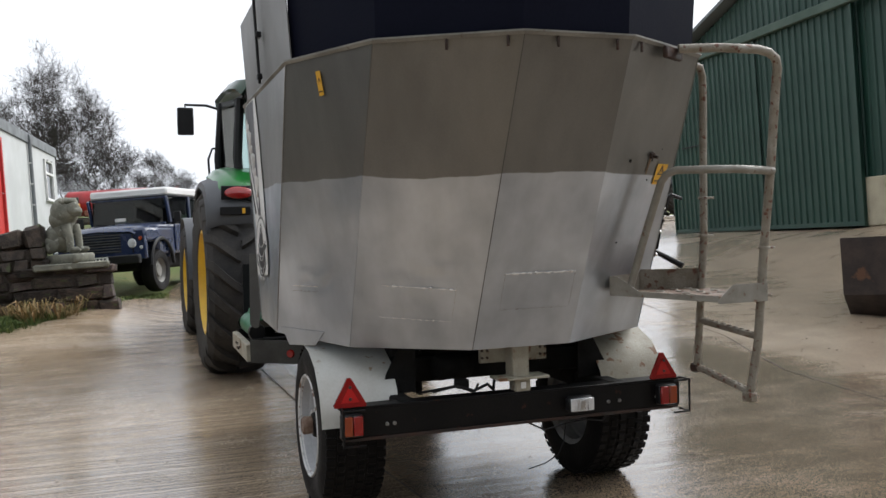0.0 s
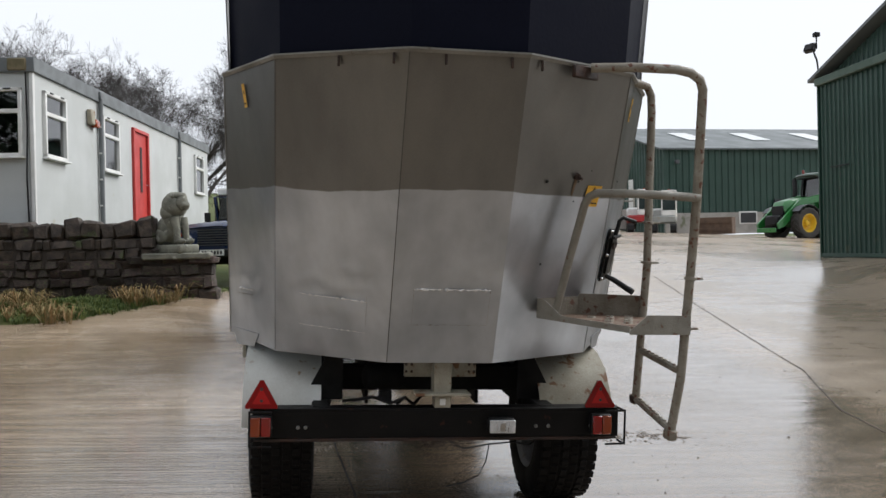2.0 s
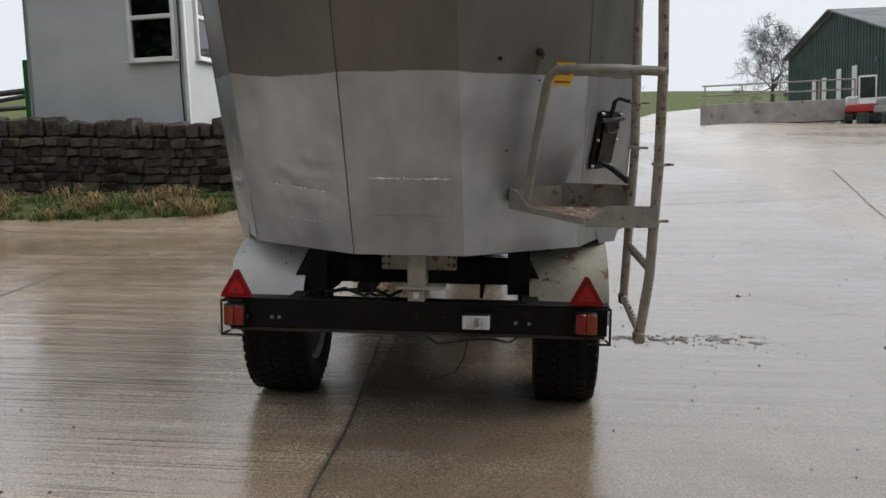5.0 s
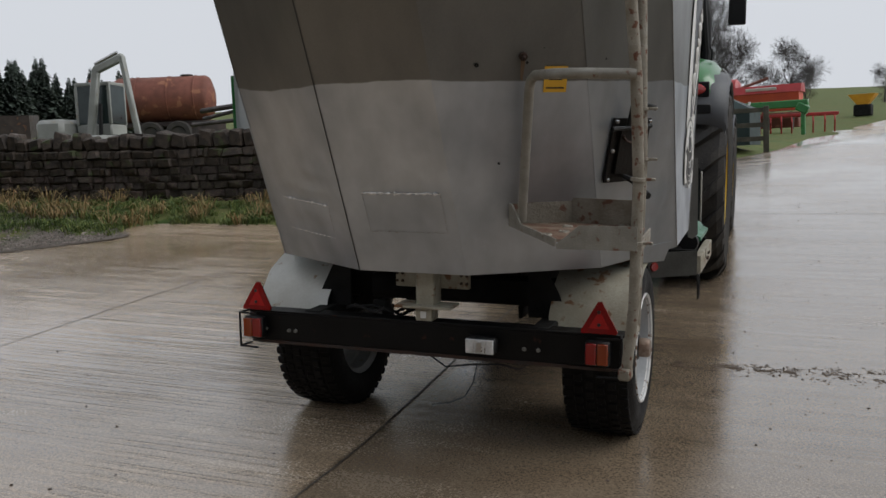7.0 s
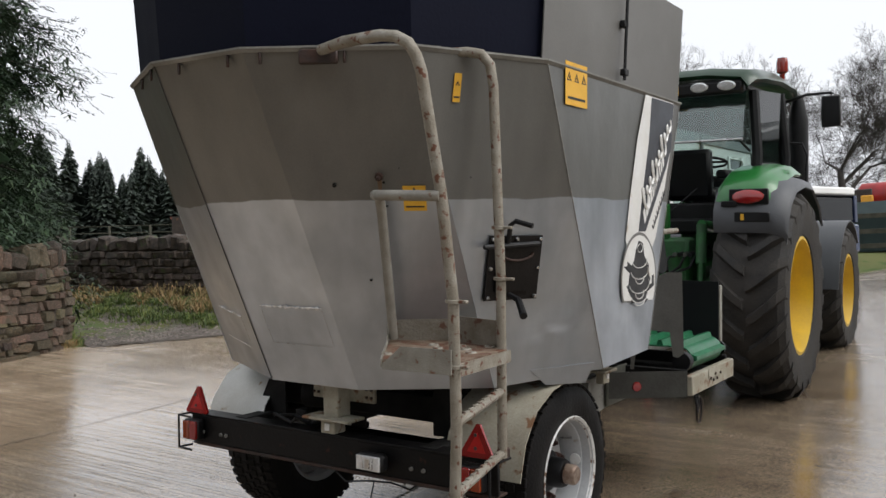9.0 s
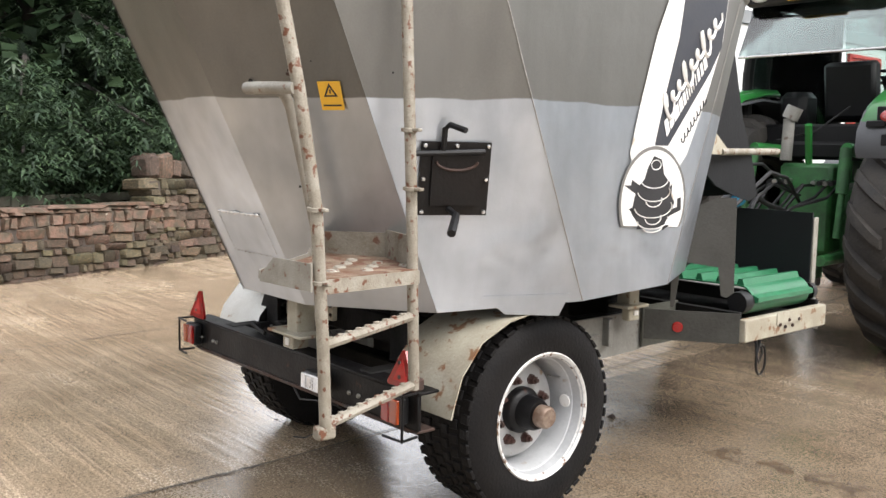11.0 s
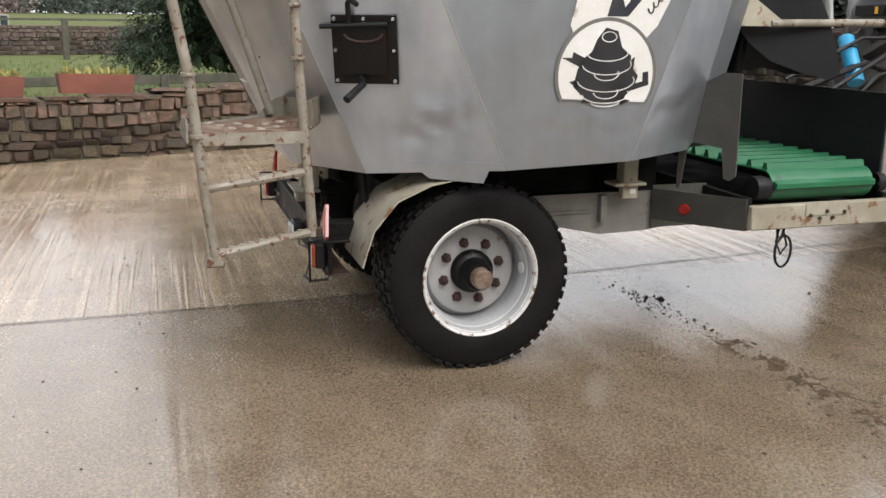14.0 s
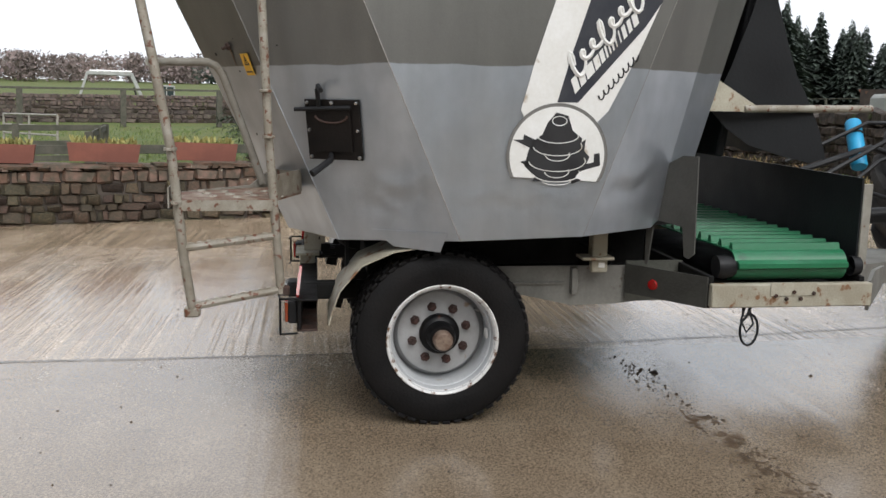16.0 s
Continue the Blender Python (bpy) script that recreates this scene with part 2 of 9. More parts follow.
class Mesh:
    """Collects vertices and faces of one part."""

    def __init__(self):
        self.v, self.f = [], []

    def add(self, verts, faces):
        o = len(self.v)
        self.v += [tuple(p) for p in verts]
        self.f += [tuple(i + o for i in f) for f in faces]
        return self

    def box(self, c, s, bev=0.006, rot=None):
        """A box with chamfered edges: centre, full sizes, optional turn in degrees."""
        hx, hy, hz = (max(a / 2, 1e-4) for a in s)
        b = min(bev, hx * 0.45, hy * 0.45, hz * 0.45)
        vs, ix = [], {}
        for sx in (-1, 1):
            for sy in (-1, 1):
                for sz in (-1, 1):
                    for k in range(3):
                        p = [sx * hx, sy * hy, sz * hz]
                        for j in range(3):
                            if j != k:
                                p[j] -= (sx, sy, sz)[j] * b
                        ix[sx, sy, sz, k] = len(vs)
                        vs.append(Vector(p))
        fs = []
        q = ((-1, -1), (1, -1), (1, 1), (-1, 1))

        def key(k, s1, a, bb):
            t = [0, 0, 0]
            t[k], t[(k + 1) % 3], t[(k + 2) % 3] = s1, a, bb
            return tuple(t)
        for k in range(3):
            for s1 in (-1, 1):
                f = [ix[(*key(k, s1, a, bb), k)] for a, bb in q]
                fs.append(f if s1 > 0 else f[::-1])
        for k in range(3):
            k1, k2 = (k + 1) % 3, (k + 2) % 3
            for a, bb in q:
                c0, c1 = key(k, -1, a, bb), key(k, 1, a, bb)
                fs.append([ix[(*c0, k1)], ix[(*c1, k1)], ix[(*c1, k2)], ix[(*c0, k2)]])
        for sx in (-1, 1):
            for sy in (-1, 1):
                for sz in (-1, 1):
                    fs.append([ix[sx, sy, sz, k] for k in range(3)])
        m = Matrix.Translation(c)
        if rot:
            m = m @ Euler([radians(a) for a in rot]).to_matrix().to_4x4()
        return self.add([m @ p for p in vs], fs)

    def prism(self, poly, o, ex, ey, t):
        """A flat polygon (list of 2D points in the plane o, ex, ey) with thickness vector t."""
        o, ex, ey, t = Vector(o), Vector(ex), Vector(ey), Vector(t)
        a = [o + ex * x + ey * y for x, y in poly]
        n = len(a)
        fs = [list(range(n))[::-1], list(range(n, 2 * n))]
        fs += [[i, (i + 1) % n, n + (i + 1) % n, n + i] for i in range(n)]
        return self.add(a + [p + t for p in a], fs)

    def tube(self, pts, r, n=10, caps=True):
        """A round bar along points; r is one radius or one for each point."""
        pts = [Vector(p) for p in pts]
        rs = r if isinstance(r, (list, tuple)) else [r] * len(pts)
        vs, up = [], None
        for i, p in enumerate(pts):
            d = (pts[min(i + 1, len(pts) - 1)] - pts[max(i - 1, 0)]).normalized()
            if up is None:
                up = d.orthogonal().normalized()
            up = (up - d * up.dot(d)).normalized()
            side = d.cross(up)
            vs += [p + (up * math.cos(2 * math.pi * k / n) + side * math.sin(2 * math.pi * k / n)) * rs[i] for k in range(n)]
        fs = [[i * n + k, i * n + (k + 1) % n, (i + 1) * n + (k + 1) % n, (i + 1) * n + k] for i in range(len(pts) - 1) for k in range(n)]
        if caps:
            fs += [list(range(n))[::-1], list(range(len(vs) - n, len(vs)))]
        return self.add(vs, fs)

    def lathe(self, prof, c, axis, n=32, closed=False):
        """Turns a profile of (radius, height) about an axis through c."""
        c, ax = Vector(c), Vector(axis).normalized()
        e1 = ax.orthogonal().normalized()
        e2 = ax.cross(e1)
        vs = [c + ax * h + (e1 * math.cos(2 * math.pi * k / n) + e2 * math.sin(2 * math.pi * k / n)) * r for r, h in prof for k in range(n)]
        m = len(prof)
        fs = [[i * n + k, i * n + (k + 1) % n, ((i + 1) % m) * n + (k + 1) % n, ((i + 1) % m) * n + k] for i in range(m if closed else m - 1) for k in range(n)]
        return self.add(vs, fs)

    def sheet(self, rows, thick=0.0):
        """A grid of points, with thickness along its normal where given."""
        rows = [[Vector(p) for p in r] for r in rows]
        a, b = len(rows), len(rows[0])
        vs = [p for r in rows for p in r]
        fs = [[i * b + j, i * b + j + 1, (i + 1) * b + j + 1, (i + 1) * b + j] for i in range(a - 1) for j in range(b - 1)]
        if thick:
            nn = []
            for i in range(a):
                for j in range(b):
                    d1 = rows[min(i + 1, a - 1)][j] - rows[max(i - 1, 0)][j]
                    d2 = rows[i][min(j + 1, b - 1)] - rows[i][max(j - 1, 0)]
                    w = d1.cross(d2)
                    nn.append(w.normalized() if w.length > 1e-9 else Vector((0, 0, 1)))
            k = len(vs)
            vs2 = [p - w * thick for p, w in zip(vs, nn)]
            edge = [j for j in range(b)] + [i * b + b - 1 for i in range(1, a)] + [(a - 1) * b + j for j in range(b - 2, -1, -1)] + [i * b for i in range(a - 2, 0, -1)]
            fs += [[x + k for x in f[::-1]] for f in fs]
            fs += [[edge[i], edge[(i + 1) % len(edge)], edge[(i + 1) % len(edge)] + k, edge[i] + k] for i in range(len(edge))]
            vs += vs2
        return self.add(vs, fs)

    def data(self, name, mat, smooth=40, fix=True):
        me = bpy.data.meshes.new(name)
        me.from_pydata(self.v, [], self.f)
        if fix:
            bm = bmesh.new()
            bm.from_mesh(me)
            bmesh.ops.recalc_face_normals(bm, faces=bm.faces)
            bm.to_mesh(me)
            bm.free()
        if smooth:
            me.shade_smooth()
            me.set_sharp_from_angle(angle=radians(smooth))
        me.materials.append(mat)
        return me


def part(name, mesh, mat, parent=None, label="", smooth=40, fix=True):
    ob = new(name, mesh.data(name, mat, smooth, fix))
    ob.parent = parent
    if label:
        ob["label"] = label
    return ob


def thing(name, m, label, category, group="", kind=""):
    ob = new(name)
    ob.empty_display_size = 0.2
    ob.matrix_world = m
    return tagged(ob, label, category, group, kind)


def solo(name, mesh, mat, label, category, m=None, group="", kind="", smooth=40, fix=True):
    ob = part(name, mesh, mat, None, "", smooth, fix)
    if m is not None:
        ob.matrix_world = m
    return tagged(ob, label, category, group, kind)


def arc(c, r, a0, a1, n, ex, ey):
    c, ex, ey = Vector(c), Vector(ex), Vector(ey)
    return [c + ex * r * math.cos(radians(a0 + (a1 - a0) * i / n)) + ey * r * math.sin(radians(a0 + (a1 - a0) * i / n)) for i in range(n + 1)]


# ---- ground: a yard that rises to the back and to the west ----


def step01(a, b, x):
    t = min(1, max(0, (x - a) / (b - a)))
    return t * t * (3 - 2 * t)


def rise(y):
    if y < 6:
        return 0.0
    if y < 13:
        return 0.0055 * (y - 6) ** 2
    if y < 25:
        return 0.27 + 0.072 * (y - 13)
    return 1.134 + 0.62 * (1 - math.exp(-(y - 25) / 12))


def yard(x, y):
    """Height of the land: an even slope, a rise to the back, a bank along the field wall and the raised plot behind it."""
    px = -0.0507 * max(-230, min(25, x))
    py = 0.0127 * max(-40, min(230, y))
    s = -0.411 * (x + 5.0) + 0.912 * (y - 13.3)
    bank = step01(3.6, 5.2, -x) * step01(-2.6, -0.2, s) * 0.32 * (1 - 0.8 * step01(0.5, 2.0, s) * step01(-8, -6.5, x))
    plot = step01(6.2, 7.8, -x) * step01(0.25, 0.9, s) * 0.12
    field = 0.016 * max(0, min(170, -x - 52)) * step01(-14, 6, -y)
    drive = 0.05 * max(0, min(190, y - 60)) * step01(-4, 6, -x)
    z = -0.042 + px + py + rise(y) * (1 - 0.6 * step01(3, 8, -x)) + bank + plot + field + drive
    # concrete ramp up to the machinery shed's door
    out = -0.966 * (x - 6.88) - 0.26 * (y - 25.6)
    along = 0.26 * (x - 6.88) - 0.966 * (y - 25.6)
    if -1.5 < along < 20 and -30 < out < 3.0:
        z += max(0, 1.10 - z) * step01(-3.0, -0.1, -out) * step01(-1.5, 0.5, along)
    return z


GN = Vector((0.0507, -0.0127, 1)).normalized()
HEAD = radians(19.3)
FWD = Vector((-math.sin(HEAD), math.cos(HEAD), 0))
FWD = (FWD - GN * FWD.dot(GN)).normalized()
RIGHT = FWD.cross(GN)


def on_slope(o, f=FWD):
    """A pose at o whose y axis runs along f and whose z axis stands square on the yard."""
    f = (f - GN * f.dot(GN)).normalized()
    r = f.cross(GN)
    return Matrix(((r.x, f.x, GN.x, o[0]), (r.y, f.y, GN.y, o[1]), (r.z, f.z, GN.z, o[2]), (0, 0, 0, 1)))


WAGON_AT = Vector((0.3393, 4.8643, 0.0026)) - RIGHT * 0.033
WAGON = on_slope(WAGON_AT)


def placed(x, y, yaw=0, z=None):
    return pose(x, y, yard(x, y) if z is None else z, 0, 0, yaw)


# ---- tall dark wall behind the yard: unseen, added to shade the wagon's rear ----
shade_wall_m = surf("dark_shade_wall", (0.03, 0.038, 0.034), (0.02, 0.026, 0.024), 0.8, (0.6, 0.8), 0, 0.2, 20)
rows = []
for k in range(301):
    bx = -5 + k * 0.12
    d = 0.0 if k % 4 < 2 else 0.035
    rows.append([(bx, -7.5 + d, yard(bx, -7.5) - 0.1), (bx, -7.5 + d, 9.6)])
tagged(part("barn_wall", Mesh().sheet(rows, 0.02), shade_wall_m, None, "", 0, False), "unseen dark ribbed wall added behind the yard to shade the wagon's rear", "wall", kind="structure")

# ---- ground sheets ----


def wet_concrete():
    """Brushed yard concrete, brown-grey, wet: dark glossy films, paler dry crests, ridges left by tamping, mud smears."""
    m = bpy.data.materials.new("wet_concrete")
    m.use_nodes = True
    n, l = m.node_tree.nodes, m.node_tree.links
    b = n["Principled BSDF"]
    tc = n.new("ShaderNodeTexCoord")

    def nz(scale, detail, dist=0.0, vec=None):
        t = n.new("ShaderNodeTexNoise")
        t.inputs["Scale"].default_value, t.inputs["Detail"].default_value, t.inputs["Distortion"].default_value = scale, detail, dist
        l.new(vec or tc.outputs["Object"], t.inputs["Vector"])
        return t.outputs[0]

    def rng(src, a, bb, c, d):
        t = n.new("ShaderNodeMapRange")
        for i, v in enumerate((a, bb, c, d)):
            t.inputs[i + 1].default_value = v
        l.new(src, t.inputs[0])
        return t.outputs[0]
    def mul(src, k, plus=None, add=0.0):
        t = n.new("ShaderNodeMath")
        t.operation = "MULTIPLY_ADD"
        t.inputs[1].default_value, t.inputs[2].default_value = k, add
        l.new(src, t.inputs[0])
        if plus is not None:
            l.new(plus, t.inputs[2])
        return t.outputs[0]

    def times(p, q):
        t = n.new("ShaderNodeMath")
        t.operation = "MULTIPLY"
        l.new(p, t.inputs[0])
        l.new(q, t.inputs[1])
        return t.outputs[0]

    def stretch(sx, sy):
        t = n.new("ShaderNodeMapping")
        t.inputs["Scale"].default_value = (sx, sy, 1)
        l.new(rot.outputs[0], t.inputs[0])
        return t.outputs[0]

    def shade(col, k):
        c = n.new("ShaderNodeCombineColor")
        for i in range(3):
            l.new(k, c.inputs[i])
        t = n.new("ShaderNodeMix")
        t.data_type, t.blend_type = "RGBA", "MULTIPLY"
        t.inputs[0].default_value = 1.0
        l.new(col, t.inputs[6])
        l.new(c.outputs[0], t.inputs[7])
        return t.outputs[2]
    rot = n.new("ShaderNodeMapping")
    rot.inputs["Rotation"].default_value = (0, 0, radians(-19.3))
    l.new(tc.outputs["Object"], rot.inputs[0])
    big, mid, grain, speck = nz(0.30, 4, 0.4), nz(2.6, 8, 0.2), nz(75, 4), nz(190, 2)
    streak = nz(1.6, 6, 0.3, stretch(0.28, 1.8))
    ridge = nz(1.0, 3, 0.4, stretch(0.45, 24.0))
    swell = nz(1.0, 3, 0.3, stretch(0.35, 4.5))
    # the slab beyond the wagon's left wheel is tamped in ridges, the others were floated smoother
    sep = n.new("ShaderNodeSeparateXYZ")
    l.new(rot.outputs[0], sep.inputs[0])
    slab = rng(sep.outputs[0], SLAB_U + 0.01, SLAB_U - 0.01, 0.10, 1.0)
    apron = rng(sep.outputs[0], SLAB_U + 4.6, SLAB_U + 5.4, 0.0, 1.0)
    patch = times(rng(nz(0.5, 3, 0.3), 0.40, 0.56, 0.15, 1.0), slab)
    ramp = n.new("ShaderNodeValToRGB")
    e = ramp.color_ramp.elements
    e[0].position, e[0].color = 0.30, (0.255, 0.186, 0.122, 1)
    e[1].position, e[1].color = 0.70, (0.47, 0.372, 0.268, 1)
    k = e.new(0.5)
    k.color = (0.36, 0.275, 0.19, 1)
    tone = mul(big, 0.32, mul(mid, 0.40, mul(streak, 0.28)))
    l.new(tone, ramp.inputs[0])
    col = shade(ramp.outputs[0], rng(grain, 0.34, 0.68, 0.66, 1.30))
    col = shade(col, rng(speck, 0.36, 0.66, 0.66, 1.30))
    # smooth slabs darker: wet tone plus wagon shade put into the colour; apron paler
    col = shade(col, mul(apron, 0.50, rng(slab, 0.1, 1.0, 0.68, 1.08)))
    lines = rng(ridge, 0.46, 0.60, -0.12, 0.22)
    col = shade(col, mul(times(lines, patch), 1.0, None, 1.0))
    l.new(col, b.inputs["Base Color"])
    wet = mul(big, 0.62, mul(streak, 0.26, mul(mid, 0.12)))
    rough = mul(rng(grain, 0.4, 0.75, 0.0, 0.12), 1.0, mul(apron, 0.12, rng(wet, 0.42, 0.60, 0.05, 0.25)))
    l.new(rough, b.inputs["Roughness"])
    b.inputs["Specular IOR Level"].default_value = 0.9
    b.inputs["Coat Weight"].default_value, b.inputs["Coat Roughness"].default_value, b.inputs["Coat IOR"].default_value = 0.6, 0.14, 1.38
    dry = rng(wet, 0.42, 0.6, 0.35, 1.0)
    h = mul(times(lines, patch), 3.6, mul(times(grain, dry), 0.8, mul(swell, 3.0, mul(times(speck, dry), 0.3))))
    bp = n.new("ShaderNodeBump")
    bp.inputs["Strength"].default_value, bp.inputs["Distance"].default_value = 0.42, 0.0042
    l.new(h, bp.inputs["Height"])
    l.new(bp.outputs[0], b.inputs["Normal"])
    l.new(bp.outputs[0], b.inputs["Coat Normal"])
    return m


SLAB_U = WAGON_AT.x * math.cos(HEAD) + WAGON_AT.y * math.sin(HEAD) - 0.37
concrete = wet_concrete()
turf = surf("turf", (0.075, 0.110, 0.030), (0.105, 0.110, 0.040), 0.6, (0.8, 0.95), 0, 0.6, 9, ((0.05, 0.085, 0.02), 0.35, 1.5), dist=0.05, spec=0.2)
gravel_m = surf("gravel_track", (0.14, 0.115, 0.092), (0.075, 0.06, 0.048), 2.5, (0.55, 0.85), 0, 0.8, 28, ((0.07, 0.075, 0.03), 0.3, 0.8), dist=0.03)


def axis_steps(spans):
    out = []
    for a, b, s in spans:
        k = max(1, round((b - a) / s))
        out += [a + (b - a) * i / k for i in range(k)]
    return out + [spans[-1][1]]


EDGE = [(-60, 40), (-6, -1.0), (-0.93, -4.35), (2.3, -6.55), (5.85, -9.5), (7.0, -9.3), (9.4, -9.75), (9.75, -9.2), (10.4, -7.7), (11.2, -6.2), (12.6, -5.2), (14.5, -4.75), (18, -5.4), (28, -6.5), (45, -9.3), (57, -13.4), (71, -14.0), (92, -15.4), (103, -13.0), (180, -5), (400, 20)]


def west(y):
    for (y0, x0), (y1, x1) in zip(EDGE, EDGE[1:]):
        if y <= y1:
            return x0 + (x1 - x0) * (y - y0) / (y1 - y0)
    return EDGE[-1][1]


def sheet_ground(name, xs, ys, zf, mat, label, cat):
    m = Mesh()
    m.sheet([[(x, y, zf(x, y)) for x in xs] for y in ys])
    ob = part(name, m, mat, None, "", 180, False)
    return tagged(ob, label, cat, kind="structure")


def turf_z(x, y):
    inside = step01(-0.3, 0.5, x - west(y)) if -6 < y < 108 else (1 if y <= -6 else 0)
    return yard(x, y) - (0.10 + 0.5 * step01(2, 5, x)) * inside + (0.05 * noise.noise((x * 0.5, y * 0.5, 0)) + 0.03 * noise.noise((x * 1.7, y * 1.7, 3))) * (1 - inside)


xs = axis_steps([(-900, -240, 60), (-240, -60, 12), (-60, -16, 2), (-16, 3, 0.35), (3, 20, 2), (20, 70, 8), (70, 900, 80)])
ys = axis_steps([(-700, -60, 60), (-60, -8, 4), (-8, 18, 0.4), (18, 40, 1.5), (40, 120, 8), (120, 900, 60)])
sheet_ground("ground", xs, ys, turf_z, turf, "rough green and straw coloured grassland rising to the horizon", "grass")

ys = axis_steps([(-45, -6, 3), (-6, 14, 0.3), (14, 30, 0.6), (30, 70, 3), (70, 108, 6)])
m = Mesh()
m.sheet([[(west(y) + (60 - west(y)) * (t ** 2.2) + 0.05 * noise.noise((y * 2, 0, 0)) * (t == 0), y, 0) for t in [i / 46 for i in range(47)]] for y in ys])
m.v = [(x, y, yard(x, y) + 0.0) for x, y, z in m.v]
tagged(part("pavement", m, concrete, None, "", 180, False), "wet brushed concrete farmyard in large slabs", "concrete", kind="structure")

# gravel track leaving between the two walls
gr = [[(x, 6.4 + (9.0 - 6.4) * t + 0.5 * (-9.4 - x) * (0.2 + 0.25 * t) + 0.18 * noise.noise((x, t * 3, 5)), 0) for t in [i / 10 for i in range(11)]] for x in axis_steps([(-40, -16, 1.5), (-16, -9.2, 0.4)])]
m = Mesh().sheet(gr)
m.v = [(x, y, yard(x, y) + 0.012 + 0.02 * noise.noise((x * 2, y * 2, 1))) for x, y, z in m.v]
tagged(part("gravel_track", m, gravel_m, None, "", 180, False), "stony gravel and mud track", "gravel", kind="structure")

# slab joints
joint_m = surf("joint_dirt", (0.085, 0.066, 0.05), (0.04, 0.034, 0.028), 4, (0.5, 0.8), 0, 0.3, 40)


def joint(pts, w=0.006):
    m = Mesh()
    fine = []
    for (x0, y0), (x1, y1) in zip(pts, pts[1:]):
        k = max(2, int(math.hypot(x1 - x0, y1 - y0) / 0.25))
        fine += [(x0 + (x1 - x0) * i / k, y0 + (y1 - y0) * i / k) for i in range(k)]
    fine.append(pts[-1])
    rows = []
    for i, (x, y) in enumerate(fine):
        a, b = fine[max(0, i - 1)], fine[min(len(fine) - 1, i + 1)]
        d = Vector((b[0] - a[0], b[1] - a[1])).normalized()
        ww = w * (0.6 + 0.8 * abs(noise.noise((x * 3, y * 3, 9))))
        wob = 0.012 * noise.noise((x * 2, y * 2, 4))
        rows.append([(x - d.y * (wob + s * ww), y + d.x * (wob + s * ww), yard(x, y) + 0.0045) for s in (-1, 1)])
    tagged(part("slab_joint", m.sheet(rows), joint_m, None, "", 0, False), "dark dirt filled joint between concrete slabs", "joint", "slab joints", "structure")


def W(u, v):
    p = WAGON @ Vector((u, v, 0))
    return (p.x, p.y)


joint([W(-0.31, -5), W(-0.34, 0), W(-0.52, 2.6), W(-0.62, 5), W(-0.9, 14)], 0.008)
joint([W(-3.3, -5), W(-3.62, -2.1), W(-4.24, 3.2), W(-4.42, 7)], 0.007)
joint([W(4.28, 2.99), W(4.96, 4.82), W(5.70, 8.94), W(6.6, 13.5)], 0.010)
joint([W(4.28, 2.99), W(3.9, 0), W(3.7, -4)], 0.008)
joint([W(-4.6, 9.5), W(3.0, 9.5), W(6.3, 10.2)])
joint([W(6.3, 9.5), W(12, 10.5)])

# ---- feed mixer wagon ----
wagon = thing("feed_mixer_wagon", WAGON, "worn grey steel feed mixer wagon hitched behind a green tractor", "feed mixer")
BACK, FRONT = Vector((0, -1, 0)), Vector((0, 1, 0))

# tub: plan corners (half width, along) at the bottom and at the rim
TUB_LOW = [(0.285, -0.075, 0.955), (0.875, 0.20, 0.978), (1.165, 0.79, 1.013), (1.165, 1.41, 1.035), (0.975, 1.84, 1.05), (0.87, 2.05, 1.22), (0.30, 2.22, 1.20)]
TUB_TOP = [(0.275, -0.80, 2.475), (0.88, -0.45, 2.475), (1.175, 0.17, 2.475), (1.17, 1.93, 2.475), (1.06, 2.16, 2.475), (0.87, 2.40, 2.475), (0.30, 2.62, 2.475)]
low = [Vector(p) for p in TUB_LOW] + [Vector((-a, b, c)) for a, b, c in TUB_LOW[::-1]]
top = [Vector(p) for p in TUB_TOP] + [Vector((-a, b, c)) for a, b, c in TUB_TOP[::-1]]


